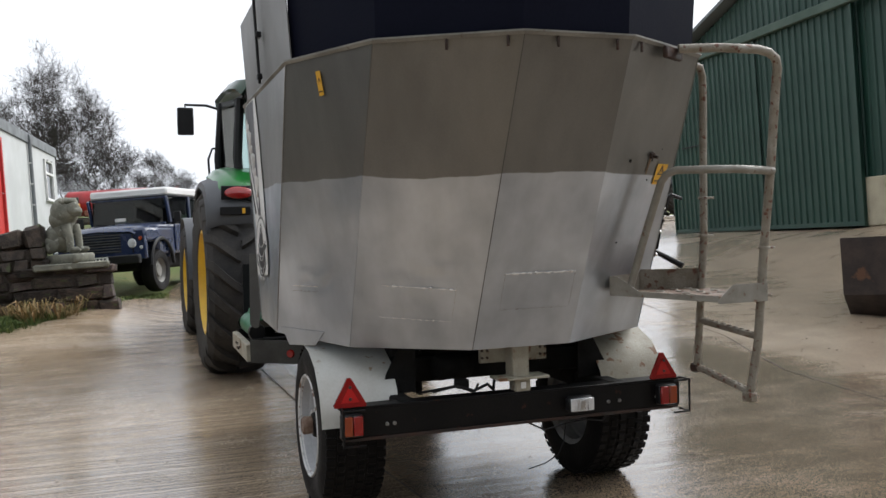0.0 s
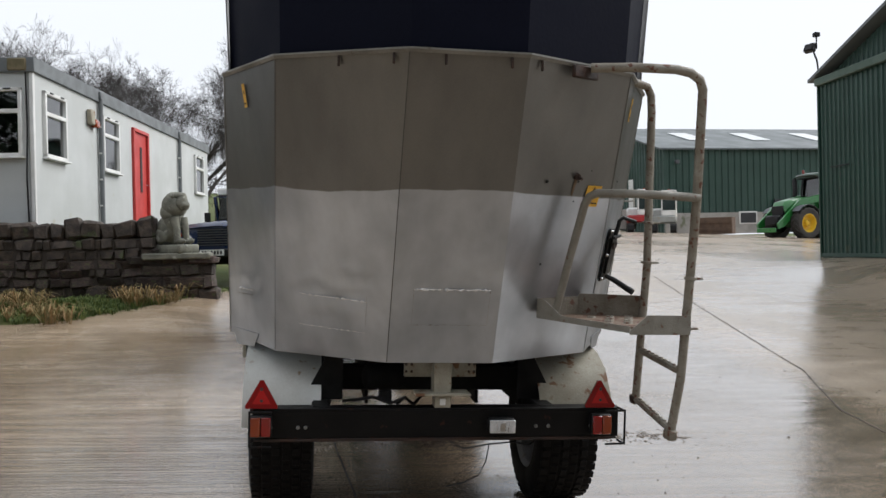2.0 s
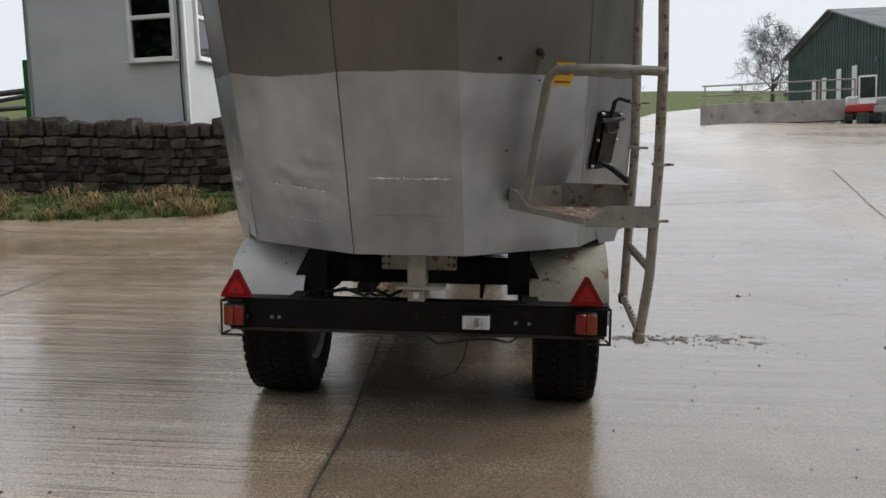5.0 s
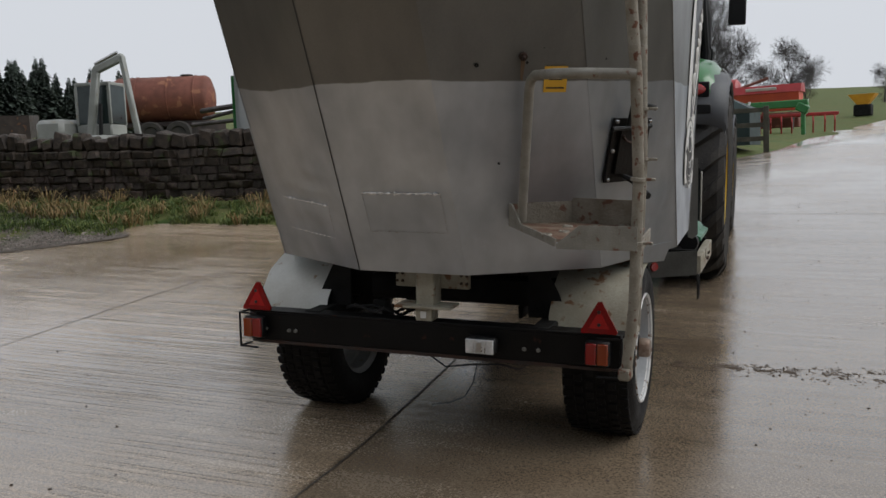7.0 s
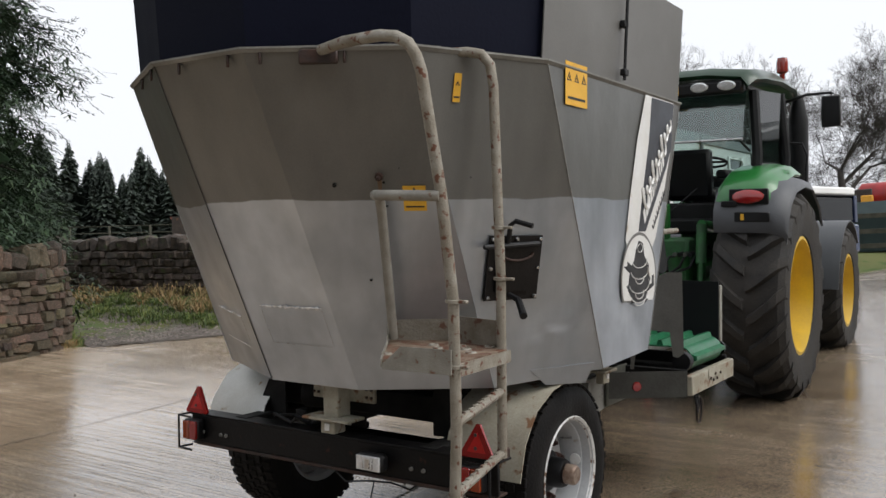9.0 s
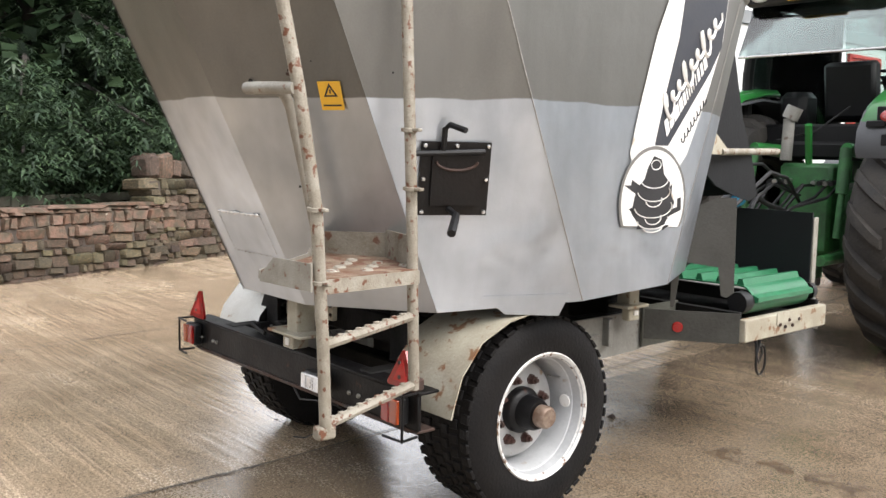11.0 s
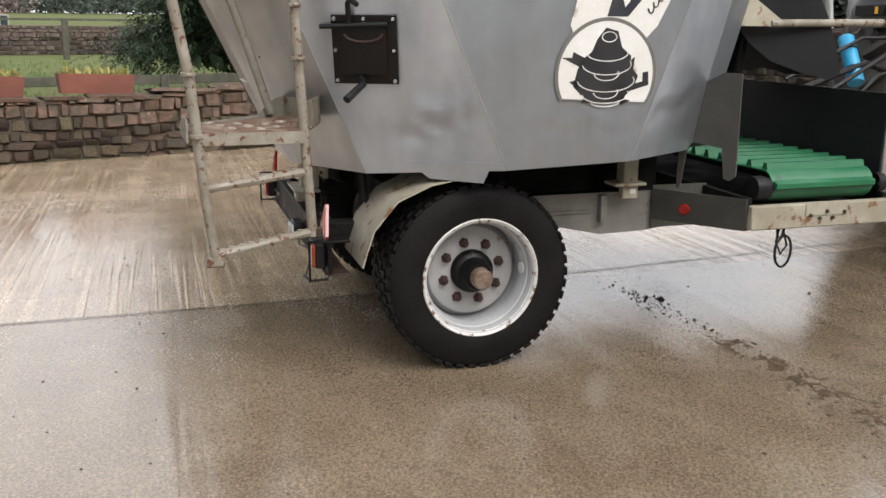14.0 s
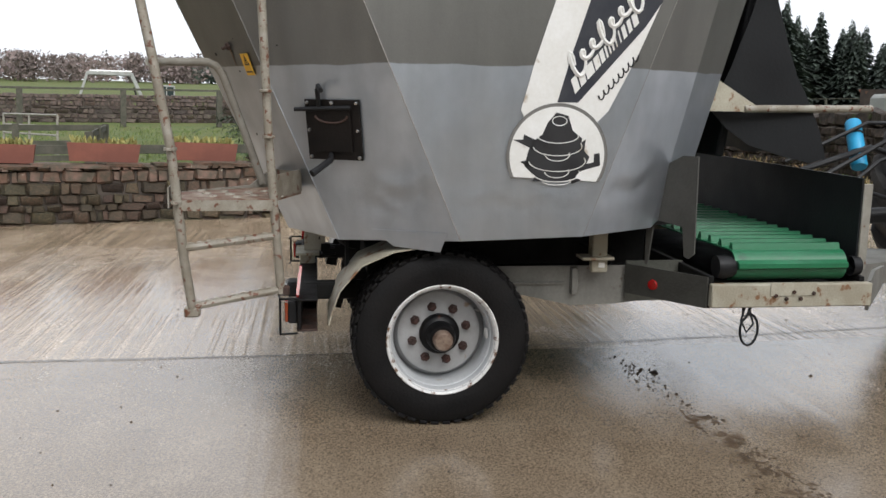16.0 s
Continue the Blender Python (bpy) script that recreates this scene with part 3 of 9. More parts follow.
def tub_paint():
    """Dull grey paint above, polished bare-looking steel below a wavering line, with scuffs and runs."""
    m = surf("tub_steel", (0.190, 0.189, 0.177), (0.162, 0.160, 0.150), 1.3, (0.36, 0.48), 0.62, 0.06, 110)
    n, l = m.node_tree.nodes, m.node_tree.links
    b = n["Principled BSDF"]
    src = b.inputs["Base Color"].links[0].from_socket
    tc, sep = n.new("ShaderNodeTexCoord"), n.new("ShaderNodeSeparateXYZ")
    l.new(tc.outputs["Object"], sep.inputs[0])
    wob = n.new("ShaderNodeTexNoise")
    wob.inputs["Scale"].default_value, wob.inputs["Detail"].default_value = 1.1, 5
    l.new(tc.outputs["Object"], wob.inputs["Vector"])
    edge = n.new("ShaderNodeMath")
    edge.operation, edge.inputs[1].default_value = "MULTIPLY_ADD", 0.13
    l.new(wob.outputs[0], edge.inputs[0])
    l.new(sep.outputs["Z"], edge.inputs[2])
    worn = n.new("ShaderNodeMapRange")
    worn.inputs[1].default_value, worn.inputs[2].default_value = 1.926, 1.920
    l.new(edge.outputs[0], worn.inputs[0])
    scuff = n.new("ShaderNodeTexNoise")
    scuff.inputs["Scale"].default_value, scuff.inputs["Detail"].default_value, scuff.inputs["Distortion"].default_value = 2.6, 12, 0.15
    mp = n.new("ShaderNodeMapping")
    mp.inputs["Scale"].default_value = (1, 1, 0.9)
    l.new(tc.outputs["Object"], mp.inputs[0])
    l.new(mp.outputs[0], scuff.inputs["Vector"])
    bare = n.new("ShaderNodeValToRGB")
    e = bare.color_ramp.elements
    e[0].position, e[0].color = 0.34, (0.375, 0.405, 0.445, 1)
    e[1].position, e[1].color = 0.68, (0.53, 0.57, 0.62, 1)
    l.new(scuff.outputs[0], bare.inputs[0])
    mx = n.new("ShaderNodeMix")
    mx.data_type = "RGBA"
    l.new(worn.outputs[0], mx.inputs[0])
    l.new(src, mx.inputs[6])
    l.new(bare.outputs[0], mx.inputs[7])
    l.new(mx.outputs[2], b.inputs["Base Color"])
    met = n.new("ShaderNodeMapRange")
    met.inputs[3].default_value, met.inputs[4].default_value = 0.66, 0.90
    l.new(worn.outputs[0], met.inputs[0])
    l.new(met.outputs[0], b.inputs["Metallic"])
    paint_rough = b.inputs["Roughness"].links[0].from_socket
    sr = n.new("ShaderNodeMapRange")
    sr.inputs[1].default_value, sr.inputs[2].default_value, sr.inputs[3].default_value, sr.inputs[4].default_value = 0.3, 0.7, 0.46, 0.30
    l.new(scuff.outputs[0], sr.inputs[0])
    rm = n.new("ShaderNodeMix")
    l.new(worn.outputs[0], rm.inputs[0])
    l.new(paint_rough, rm.inputs[2])
    l.new(sr.outputs[0], rm.inputs[3])
    l.new(rm.outputs[0], b.inputs["Roughness"])
    # faint vertical runs and shallow hammered relief
    run = n.new("ShaderNodeTexNoise")
    run.inputs["Scale"].default_value, run.inputs["Detail"].default_value = 7, 8
    mr2 = n.new("ShaderNodeMapping")
    mr2.inputs["Scale"].default_value = (1, 1, 0.16)
    l.new(tc.outputs["Object"], mr2.inputs[0])
    l.new(mr2.outputs[0], run.inputs["Vector"])
    rr2 = n.new("ShaderNodeMapRange")
    rr2.inputs[1].default_value, rr2.inputs[2].default_value, rr2.inputs[3].default_value, rr2.inputs[4].default_value = 0.3, 0.7, 0.88, 1.07
    l.new(run.outputs[0], rr2.inputs[0])
    cc = n.new("ShaderNodeCombineColor")
    for k in range(3):
        l.new(rr2.outputs[0], cc.inputs[k])
    ml = n.new("ShaderNodeMix")
    ml.data_type, ml.blend_type = "RGBA", "MULTIPLY"
    ml.inputs[0].default_value = 1.0
    l.new(mx.outputs[2], ml.inputs[6])
    l.new(cc.outputs[0], ml.inputs[7])
    l.new(ml.outputs[2], b.inputs["Base Color"])
    ham = n.new("ShaderNodeTexNoise")
    ham.inputs["Scale"].default_value, ham.inputs["Detail"].default_value = 7.5, 2
    l.new(tc.outputs["Object"], ham.inputs["Vector"])
    hb = n.new("ShaderNodeBump")
    hb.inputs["Strength"].default_value, hb.inputs["Distance"].default_value = 0.30, 0.008
    l.new(ham.outputs[0], hb.inputs["Height"])
    l.new(b.inputs["Normal"].links[0].from_socket, hb.inputs["Normal"])
    l.new(hb.outputs[0], b.inputs["Normal"])
    return m


tub_steel = tub_paint()
# old knocks: panel, middle, direction, half length, half height, depth
KNOCKS = {
    1: [((1.09, 0.53, 1.25), (0.45, 0.85, 0.28), 0.20, 0.045, 0.017), ((1.08, 0.42, 1.17), (0.45, 0.85, -0.05), 0.17, 0.035, 0.009)],
    2: [((1.165, 1.05, 1.21), (0, 1, -0.03), 0.42, 0.026, 0.010), ((1.165, 1.52, 1.27), (0, 1, 0.35), 0.14, 0.035, 0.007)],
    3: [((1.08, 1.66, 1.30), (-0.5, 0.8, 0.2), 0.16, 0.045, 0.008)],
    12: [((-0.55, 0.0, 1.34), (0.9, -0.3, -0.12), 0.24, 0.030, 0.009), ((-0.52, 0.0, 1.20), (0.9, -0.3, -0.06), 0.26, 0.025, 0.006), ((-0.42, -0.1, 1.42), (0.9, -0.3, 0.1), 0.09, 0.03, 0.009)],
    13: [((0.10, -0.26, 1.36), (1, 0, 0.02), 0.20, 0.022, 0.006), ((0.20, -0.26, 1.40), (1, 0, 0.1), 0.06, 0.03, 0.006)],
    11: [((-0.98, 0.35, 1.33), (0.45, -0.85, 0.05), 0.14, 0.03, 0.012)],
}
ring = []
for i in range(len(top) + 1):
    a, p, b = top[(i - 1) % len(top)], top[i % len(top)], top[(i + 1) % len(top)]
    o = ((p - a).normalized().cross(Vector((0, 0, 1))) + (b - p).normalized().cross(Vector((0, 0, 1)))).normalized() * 0.013
    ring.append([p, p + o, p + o + Vector((0, 0, -0.008)), p + Vector((0, 0, -0.022))])
tub = Mesh().sheet(ring)
tub_part = part("tub", tub, chassis_grey, wagon, "faceted grey steel tub with a lighter worn lower half", 20)
for i in range(len(low)):
    j = (i + 1) % len(low)
    nu, nw = (44, 56) if i in KNOCKS else (20, 24)
    inward = (Vector((0, 1.1, 0)) - (low[i] + low[j] + top[i] + top[j]) / 4)
    inward.z = 0
    inward.normalize()
    rows = []
    for w in range(nw + 1):
        r = []
        for k in range(nu + 1):
            p = low[i].lerp(low[j], k / nu).lerp(top[i].lerp(top[j], k / nu), w / nw)
            e = min(1, 4 * min(k / nu, 1 - k / nu, w / nw, 1 - w / nw))
            dent = noise.noise(p * 2.3) * 0.005 + noise.noise(p * 5.1 + Vector((3, 1, 7))) * 0.002
            for at, along, length, high, deep in KNOCKS.get(i, ()):
                q = p - Vector(at)
                t = q.dot(Vector(along).normalized())
                h = q.z - t * Vector(along).normalized().z
                wave = h + 0.018 * math.sin(t * 26 + deep * 90)
                fall = math.exp(-(t / length) ** 4)
                dent += deep * fall * (math.exp(-((wave + high * 0.6) / high) ** 2) - 0.8 * math.exp(-((wave - high * 0.8) / high) ** 2))
            if i in (2, 10):
                dent *= 0.45
            r.append(p + inward * dent * e)
        rows.append(r)
    part("panel", Mesh().sheet(rows, -0.004), tub_steel, tub_part, "", 30)

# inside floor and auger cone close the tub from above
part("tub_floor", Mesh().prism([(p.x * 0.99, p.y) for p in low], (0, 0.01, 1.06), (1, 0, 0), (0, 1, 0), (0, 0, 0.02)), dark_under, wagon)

# the two half shells meet in a dark butt joint down the back
for i in (13, 3, 10):
    out = Vector((low[i].x * 0.3, low[i].y - 1.1, 0)).normalized()
    part("shell_joint", Mesh().tube([low[i].lerp(top[i], t / 12) + out * 0.0035 for t in range(13)], 0.0022 if i == 13 else 0.0016, 5), chassis_dark if i == 13 else weld_dull, tub_part, "dark butt joint" if i == 13 else "")
# seams: weld beads down the corners
for i in (1, 2, len(low) - 2, len(low) - 3):
    out = Vector((low[i].x, low[i].y - 1.1, 0)).normalized() * 0.001
    part("weld_seam", Mesh().tube([low[i].lerp(top[i], t / 12) + out + Vector((0, 0, 0)) for t in range(13)], 0.003, 5), weld_dull if i in (2, len(low) - 3) else tub_steel, tub_part)


def on_panel(i, s, h):
    """A point on tub panel i: share s across it, at height h; with its outward normal."""
    j = (i + 1) % len(low)
    f = lambda hh: low[i].lerp(low[j], s).lerp(top[i].lerp(top[j], s), (hh - (low[i].z + (low[j].z - low[i].z) * s)) / (2.475 - (low[i].z + (low[j].z - low[i].z) * s)))
    p = f(h)
    n = (low[j] - low[i]).cross(f(h + 0.1) - p).normalized()
    if n.dot(Vector((p.x, p.y - 1.1, 0))) < 0:
        n = -n
    return p, n


LAST = len(low) - 1  # the middle rear panel runs from the left to the right rear corner
for i, s0, s1, h0, h1 in ((LAST, 0.20, 0.90, 1.17, 1.36), (LAST - 1, 0.22, 0.80, 1.145, 1.314), (LAST - 2, 0.22, 0.55, 1.27, 1.30)):
    sides = (((s0, h1), (s1, h1)), ((s0, h0), (s1, h0)), ((s0, h0), (s0, h1)), ((s1, h0), (s1, h1)))
    for n, (a, b) in enumerate(sides if i == LAST else sides[:2] + sides[3:] if i == LAST - 1 else sides[:2]):
        pts, rad = [], []
        for k in range(41):
            t = k / 40
            p, nn = on_panel(i, a[0] + (b[0] - a[0]) * t + 0.004 * noise.noise((k * 0.5, n, i)), a[1] + (b[1] - a[1]) * t + 0.006 * noise.noise((k * 0.4, n, i + 5)) - (0.03 * t if i == LAST - 1 and n < 2 else 0))
            pts.append(p + nn * 0.004)
            rad.append((0.0085 if n == 0 and i == LAST else 0.0050 if n == 0 else 0.0034 if n < 2 else 0.0020) * max(0.12, (0.45 if n == 0 else 0.15) + noise.noise((k * 0.55, n * 3 + 7, i * 2)) * 2.0))
        part("weld_bead", Mesh().tube(pts, rad, 5), weld_bright if n == 0 or (i == LAST - 1 and n == 1) else weld_dull, tub_part, "bright weld bead of a patch plate" if n == 0 else "")

# stains, chips and a bolt hole on the rear panels
for i, s, h, w, hh in ((0, 0.62, 1.93, 0.012, 0.02), (0, 0.60, 1.83, 0.01, 0.022), (0, 0.3, 1.92, 0.02, 0.006), (0, 0.35, 1.50, 0.012, 0.012), (1, 0.2, 1.95, 0.008, 0.03), (0, 0.74, 1.99, 0.006, 0.03)):
    p, nn = on_panel(i, s, h)
    part("paint_chip", Mesh().lathe([(0.001, 0.0005), (w / 2, 0.0005), (w / 2, -0.002)], p + nn * 0.008, nn, 7), dark_under, tub_part)


def sticker(i, s, h, w, ht, mat, name, lift=0.007, parent=None, label=""):
    p, nn = on_panel(i, s, h)
    side = Vector((0, 0, 1)).cross(nn).normalized()
    up = nn.cross(side)
    ob = part(name, Mesh().prism([(-w / 2, -ht / 2), (w / 2, -ht / 2), (w / 2, ht / 2), (-w / 2, ht / 2)], p + nn * lift, side, up, nn * 0.0015), mat, parent or tub_part, label)
    return ob, p + nn * (lift + 0.0015), side, up, nn


def warning(i, s, h, w, ht, tri_n=1):
    ob, p, side, up, nn = sticker(i, s, h, w, ht, yellow_decal, "warning_sticker", label="yellow warning sticker with black triangle")
    for k in range(tri_n):
        o = p + side * ((k - (tri_n - 1) / 2) * w / tri_n) + up * ht * 0.13
        r = min(w / tri_n, ht) * 0.36
        tri = [(math.cos(radians(90 + 120 * a)) * r, math.sin(radians(90 + 120 * a)) * r) for a in range(3)]
        tin = [(x * 0.62, y * 0.62) for x, y in tri]
        m = Mesh()
        for a in range(3):
            b = (a + 1) % 3
            m.prism([tri[a], tri[b], tin[b], tin[a]], o, side, up, nn * 0.001)
        m.prism([(-r * 0.07, -r * 0.18), (r * 0.07, -r * 0.18), (r * 0.1, r * 0.3), (-r * 0.1, r * 0.3)], o, side, up, nn * 0.001)
        part("warning_triangle", m, ink, ob)
    part("small_print", Mesh().prism([(-w * 0.4, -ht * 0.36), (w * 0.4, -ht * 0.36), (w * 0.4, -ht * 0.3), (-w * 0.4, -ht * 0.3)], p, side, up, nn * 0.001), ink, ob)


warning(0, 0.79, 1.862, 0.10, 0.115)
warning(2, 0.15, 2.395, 0.235, 0.20, 3)
warning(1, 0.25, 2.32, 0.035, 0.12)
warning(LAST - 2, 0.45, 2.33, 0.035, 0.12)

# --- side decals on both flanks (brand marks as plain shapes) ---
for side in (1, -1):
    ex, ez, out = Vector((0, 1, 0)), Vector((0.0068 * side, 0, 1)), Vector((side, 0, 0))

    def spot(v, z, lift):
        return Vector(((1.1585 + 0.0068 * z + lift) * side, v, z))

    def flat(name, poly, lift, mat, parent, label=""):
        return part(name, Mesh().prism(poly, ((1.1585 + lift) * side, 0, 0), ex, ez, out * 0.0006), mat, parent, label)
    cy, cz, cr, ek = 1.26, 1.44, 0.24, 1.03
    decal = flat("decal", [(1.10, 1.60), (1.07, 1.66), (1.13, 1.885), (1.23, 2.20), (1.35, 2.455), (1.80, 2.455), (1.765, 2.215), (1.65, 1.94), (1.51, 1.66), (1.45, 1.60)], 0.0035, white_decal, tub_part, "white slanted side decal with dark band and round emblem")
    flat("dark_band", [(1.25, 1.70), (1.315, 1.935), (1.40, 2.20), (1.44, 2.45), (1.795, 2.45), (1.757, 2.19), (1.674, 2.065), (1.355, 1.70)], 0.0046, navy_decal, decal)
    disc = [(cy + cr * math.cos(radians(a)), cz + cr * math.sin(radians(a))) for a in range(-32, 213, 7)]
    flat("emblem_ring", [(cy + (p - cy) * 1.07, max(1.312, cz + (q - cz) * 1.07)) for p, q in disc], 0.0054, steel_dull, decal)
    flat("emblem_disc", disc, 0.0062, white_decal, decal)
    # cone-shaped auger silhouette of stacked turns, with knives at its sides
    body = [(cy - 0.045, cz + 0.155), (cy - 0.01, cz + 0.205), (cy + 0.04, cz + 0.19), (cy + 0.06, cz + 0.12), (cy + 0.10, cz + 0.085), (cy + 0.10, cz + 0.04), (cy + 0.135, cz - 0.005),
            (cy + 0.115, cz - 0.06), (cy + 0.085, cz - 0.09), (cy + 0.075, cz - 0.135), (cy - 0.10, cz - 0.145), (cy - 0.09, cz - 0.10), (cy - 0.135, cz - 0.05), (cy - 0.12, cz + 0.025), (cy - 0.10, cz + 0.07), (cy - 0.065, cz + 0.10)]
    flat("emblem_auger", [(cy + (p - cy) * 1.18 * ek, max(1.314, cz + (q - cz) * ek)) for p, q in body], 0.0070, ink, decal)
    for knife in ([(-0.11, 0.03), (-0.20, 0.075), (-0.155, 0.075), (-0.15, 0.10), (-0.10, 0.075)], [(0.10, -0.045), (0.165, -0.03), (0.165, 0.01), (0.19, 0.015), (0.195, -0.045), (0.115, -0.07)], [(0.09, 0.05), (0.125, 0.08), (0.12, 0.02)], [(-0.12, -0.06), (-0.165, -0.03), (-0.13, -0.02)], [(0.06, -0.10), (0.115, -0.115), (0.07, -0.135)]):
        flat("emblem_knife", [(cy + p * 1.1 * ek, cz + q * ek) for p, q in knife], 0.0070, ink, decal)
    for zz, ww, hh in ((0.095, 0.10, 0.035), (0.045, 0.12, 0.045), (0.005, 0.06, 0.03), (-0.025, 0.14, 0.05), (-0.075, 0.06, 0.03), (-0.085, 0.115, 0.04), (-0.12, 0.07, 0.02)):
        pts = [spot(cy + ww * ek * math.cos(radians(a)), cz + (zz + hh * math.sin(radians(a))) * ek, 0.0082) for a in range(185, 381, 15)]
        part("emblem_line", Mesh().tube(pts, 0.0028, 4), white_decal, decal)
    part("emblem_line", Mesh().tube([spot(cy + (0.005 + 0.036 * math.cos(radians(a))) * ek, cz + (0.165 + 0.022 * math.sin(radians(a))) * ek, 0.0082) for a in range(0, 361, 24)], 0.0024, 4), white_decal, decal)

    # the brand's lettering stands as plain bars and strokes
    d, nrm = Vector((0.66, 0.75)), Vector((-0.75, 0.66))
    up_ = Vector((-0.34, 0.94))

    def bar(u0, wide, tall, mat):
        p0 = Vector((1.345, 1.735)) + d * u0 + nrm * 0.010
        pts = [p0, p0 + d * wide, p0 + d * wide + up_ * tall, p0 + up_ * tall]
        flat("lettering_bar", [(p.x, p.y) for p in pts], 0.0056, mat, decal)
    u0 = 0.0
    for wide, tall, gap in ((0.036, 0.072, 0.010), (0.038, 0.058, 0.008), (0.052, 0.058, 0.008), (0.036, 0.058, 0.008), (0.026, 0.058, 0.010), (0.012, 0.058, 0.012), (0.010, 0.058, 0.012), (0.010, 0.058, 0.014), (0.008, 0.064, 0.020), (0.008, 0.058, 0.016), (0.024, 0.058, 0.014), (0.024, 0.058, 0.012), (0.034, 0.058, 0.010)):
        bar(u0, wide, tall, white_decal)
        u0 += wide + gap
    pts = []
    for k in range(110):
        t = k / 109
        p = Vector((1.315, 1.86)) + d * (0.62 * t) + up_ * (0.030 * math.sin(k * 0.52) * (2.3 if k % 36 < 12 else 0.9)) + d * 0.026 * math.cos(k * 0.52)
        pts.append(spot(p.x, p.y, 0.0062))
    part("script_stroke", Mesh().tube(pts, [0.006 + 0.006 * abs(math.sin(k * 0.26)) for k in range(110)], 5), white_decal, decal)
    pts = []
    for k in range(60):
        t = k / 59
        p = Vector((1.455, 1.715)) + d * (0.285 * t) + up_ * (0.017 * math.sin(k * 0.85)) + d * 0.008 * math.cos(k * 0.85)
        pts.append(spot(p.x, p.y, 0.0046))
    part("script_stroke", Mesh().tube(pts, 0.004, 4), ink, decal)

# --- navy rubber skirt round the rear rim, grey side boards ---
rear = [top[11], top[12], top[13], top[0], top[1], top[2]]
rows = []
for h in range(7):
    r = []
    for a, b in zip(rear, rear[1:]):
        for k in range(6):
            p = a.lerp(b, k / 6)
            r.append(Vector((p.x * (0.965 + 0.02 * h / 6), p.y + 0.045 - 0.05 * h / 6, 2.475 + 0.11 * h)))
    p = rear[-1]
    r.append(Vector((p.x * (0.965 + 0.02 * h / 6), p.y + 0.045 - 0.05 * h / 6, 2.475 + 0.11 * h)))
    rows.append(r)
part("rubber_skirt", Mesh().sheet(rows, 0.012), skirt_navy, wagon, "dark navy rubber skirt round the rear rim", 30)
for side in (1, -1):
    a, b = Vector((1.15 * side, 0.16, 2.475)), Vector((1.145 * side, 1.95, 2.475))
    board = part("side_board", Mesh().sheet([[a.lerp(b, k / 8) + Vector((side * 0.035 * h, 0, 0.56 * h)) for k in range(9)] for h in (0, 1)], 0.006), steel_dull, wagon, "plain grey steel side board above the rim")
    part("hinge_rod", Mesh().tube([(1.19 * side, 1.02, 2.49), (1.215 * side, 1.02, 3.04)], 0.009, 6), cab_black, board)
    for z in (2.53, 2.78):
        part("hinge_clip", Mesh().box((1.19 * side, 1.02, z), (0.03, 0.05, 0.035), 0.004), cab_black, board)
for i, s in ((LAST - 1, 0.5), (LAST, 0.3), (LAST, 0.85), (0, 0.1), (LAST - 1, 0.9), (0, 0.6)):
    p, nn = on_panel(i, s, 2.435)
    part("rim_hook", Mesh().box(p + nn * 0.016, (0.012, 0.012, 0.05), 0.003), hub_dark, tub_part)

# --- ladder on the rear right corner ---
ladder = part("ladder", Mesh().tube([(1.115, -0.512, 0.655), (1.148, -0.545, 0.95), (1.163, -0.585, 1.45), (1.157, -0.65, 1.85), (1.13, -0.735, 2.30), (1.122, -0.755, 2.355), (1.10, -0.77, 2.40), (1.05, -0.78, 2.428), (0.98, -0.782, 2.44), (0.78, -0.745, 2.447), (0.60, -0.675, 2.447)], 0.0225, 12), rust_rail, wagon, "bent tubular ladder with flaking cream paint and rust", 50)
part("stringer", Mesh().tube([(1.087, -0.092, 0.745), (1.112, -0.139, 1.50), (1.10, -0.17, 2.32), (1.09, -0.18, 2.41), (1.06, -0.20, 2.452), (1.0, -0.22, 2.465), (0.93, -0.24, 2.465)], 0.0215, 12), rust_rail, ladder)
part("handrail", Mesh().tube([(1.16, -0.665, 1.85), (0.98, -0.70, 1.856), (0.90, -0.695, 1.858), (0.83, -0.63, 1.862), (0.72, -0.46, 1.868), (0.69, -0.42, 1.85), (0.675, -0.39, 1.81), (0.635, -0.30, 1.55), (0.59, -0.20, 1.24)], 0.021, 12), galv_rail, ladder)
for name, z, pa, pb in (("rung", 0.70, (1.116, -0.515, 0.69), (1.088, -0.095, 0.765)), ("rung", 1.0, (1.149, -0.546, 0.985), (1.097, -0.11, 1.035))):
    a, b = Vector(pa), Vector(pb)
    m = Mesh().tube([a, b], 0.019, 8)
    for k in range(9):
        m.box(a.lerp(b, (k + 0.7) / 10) + Vector((0, 0, 0.019)), (0.016, 0.022, 0.008), 0.002)
    part(name, m, rust_rail, ladder, "round rung with grip nubs")
part("foot_bracket", Mesh().box((1.114, -0.517, 0.665), (0.05, 0.075, 0.05), 0.008), rust_rail, ladder)
part("foot_bracket", Mesh().box((1.085, -0.08, 0.76), (0.04, 0.06, 0.05), 0.008), hub_dark, ladder)
for p in ((1.11, -0.139, 1.515), (1.163, -0.587, 1.455), (1.108, -0.15, 1.73), (1.155, -0.566, 1.205)):
    part("clamp", Mesh().lathe([(0.024, -0.008), (0.031, -0.006), (0.031, 0.006), (0.024, 0.008)], p, (0.06, 0, 1), 12).box((p[0] + 0.035, p[1], p[2]), (0.06, 0.02, 0.012), 0.003), rust_rail, ladder)
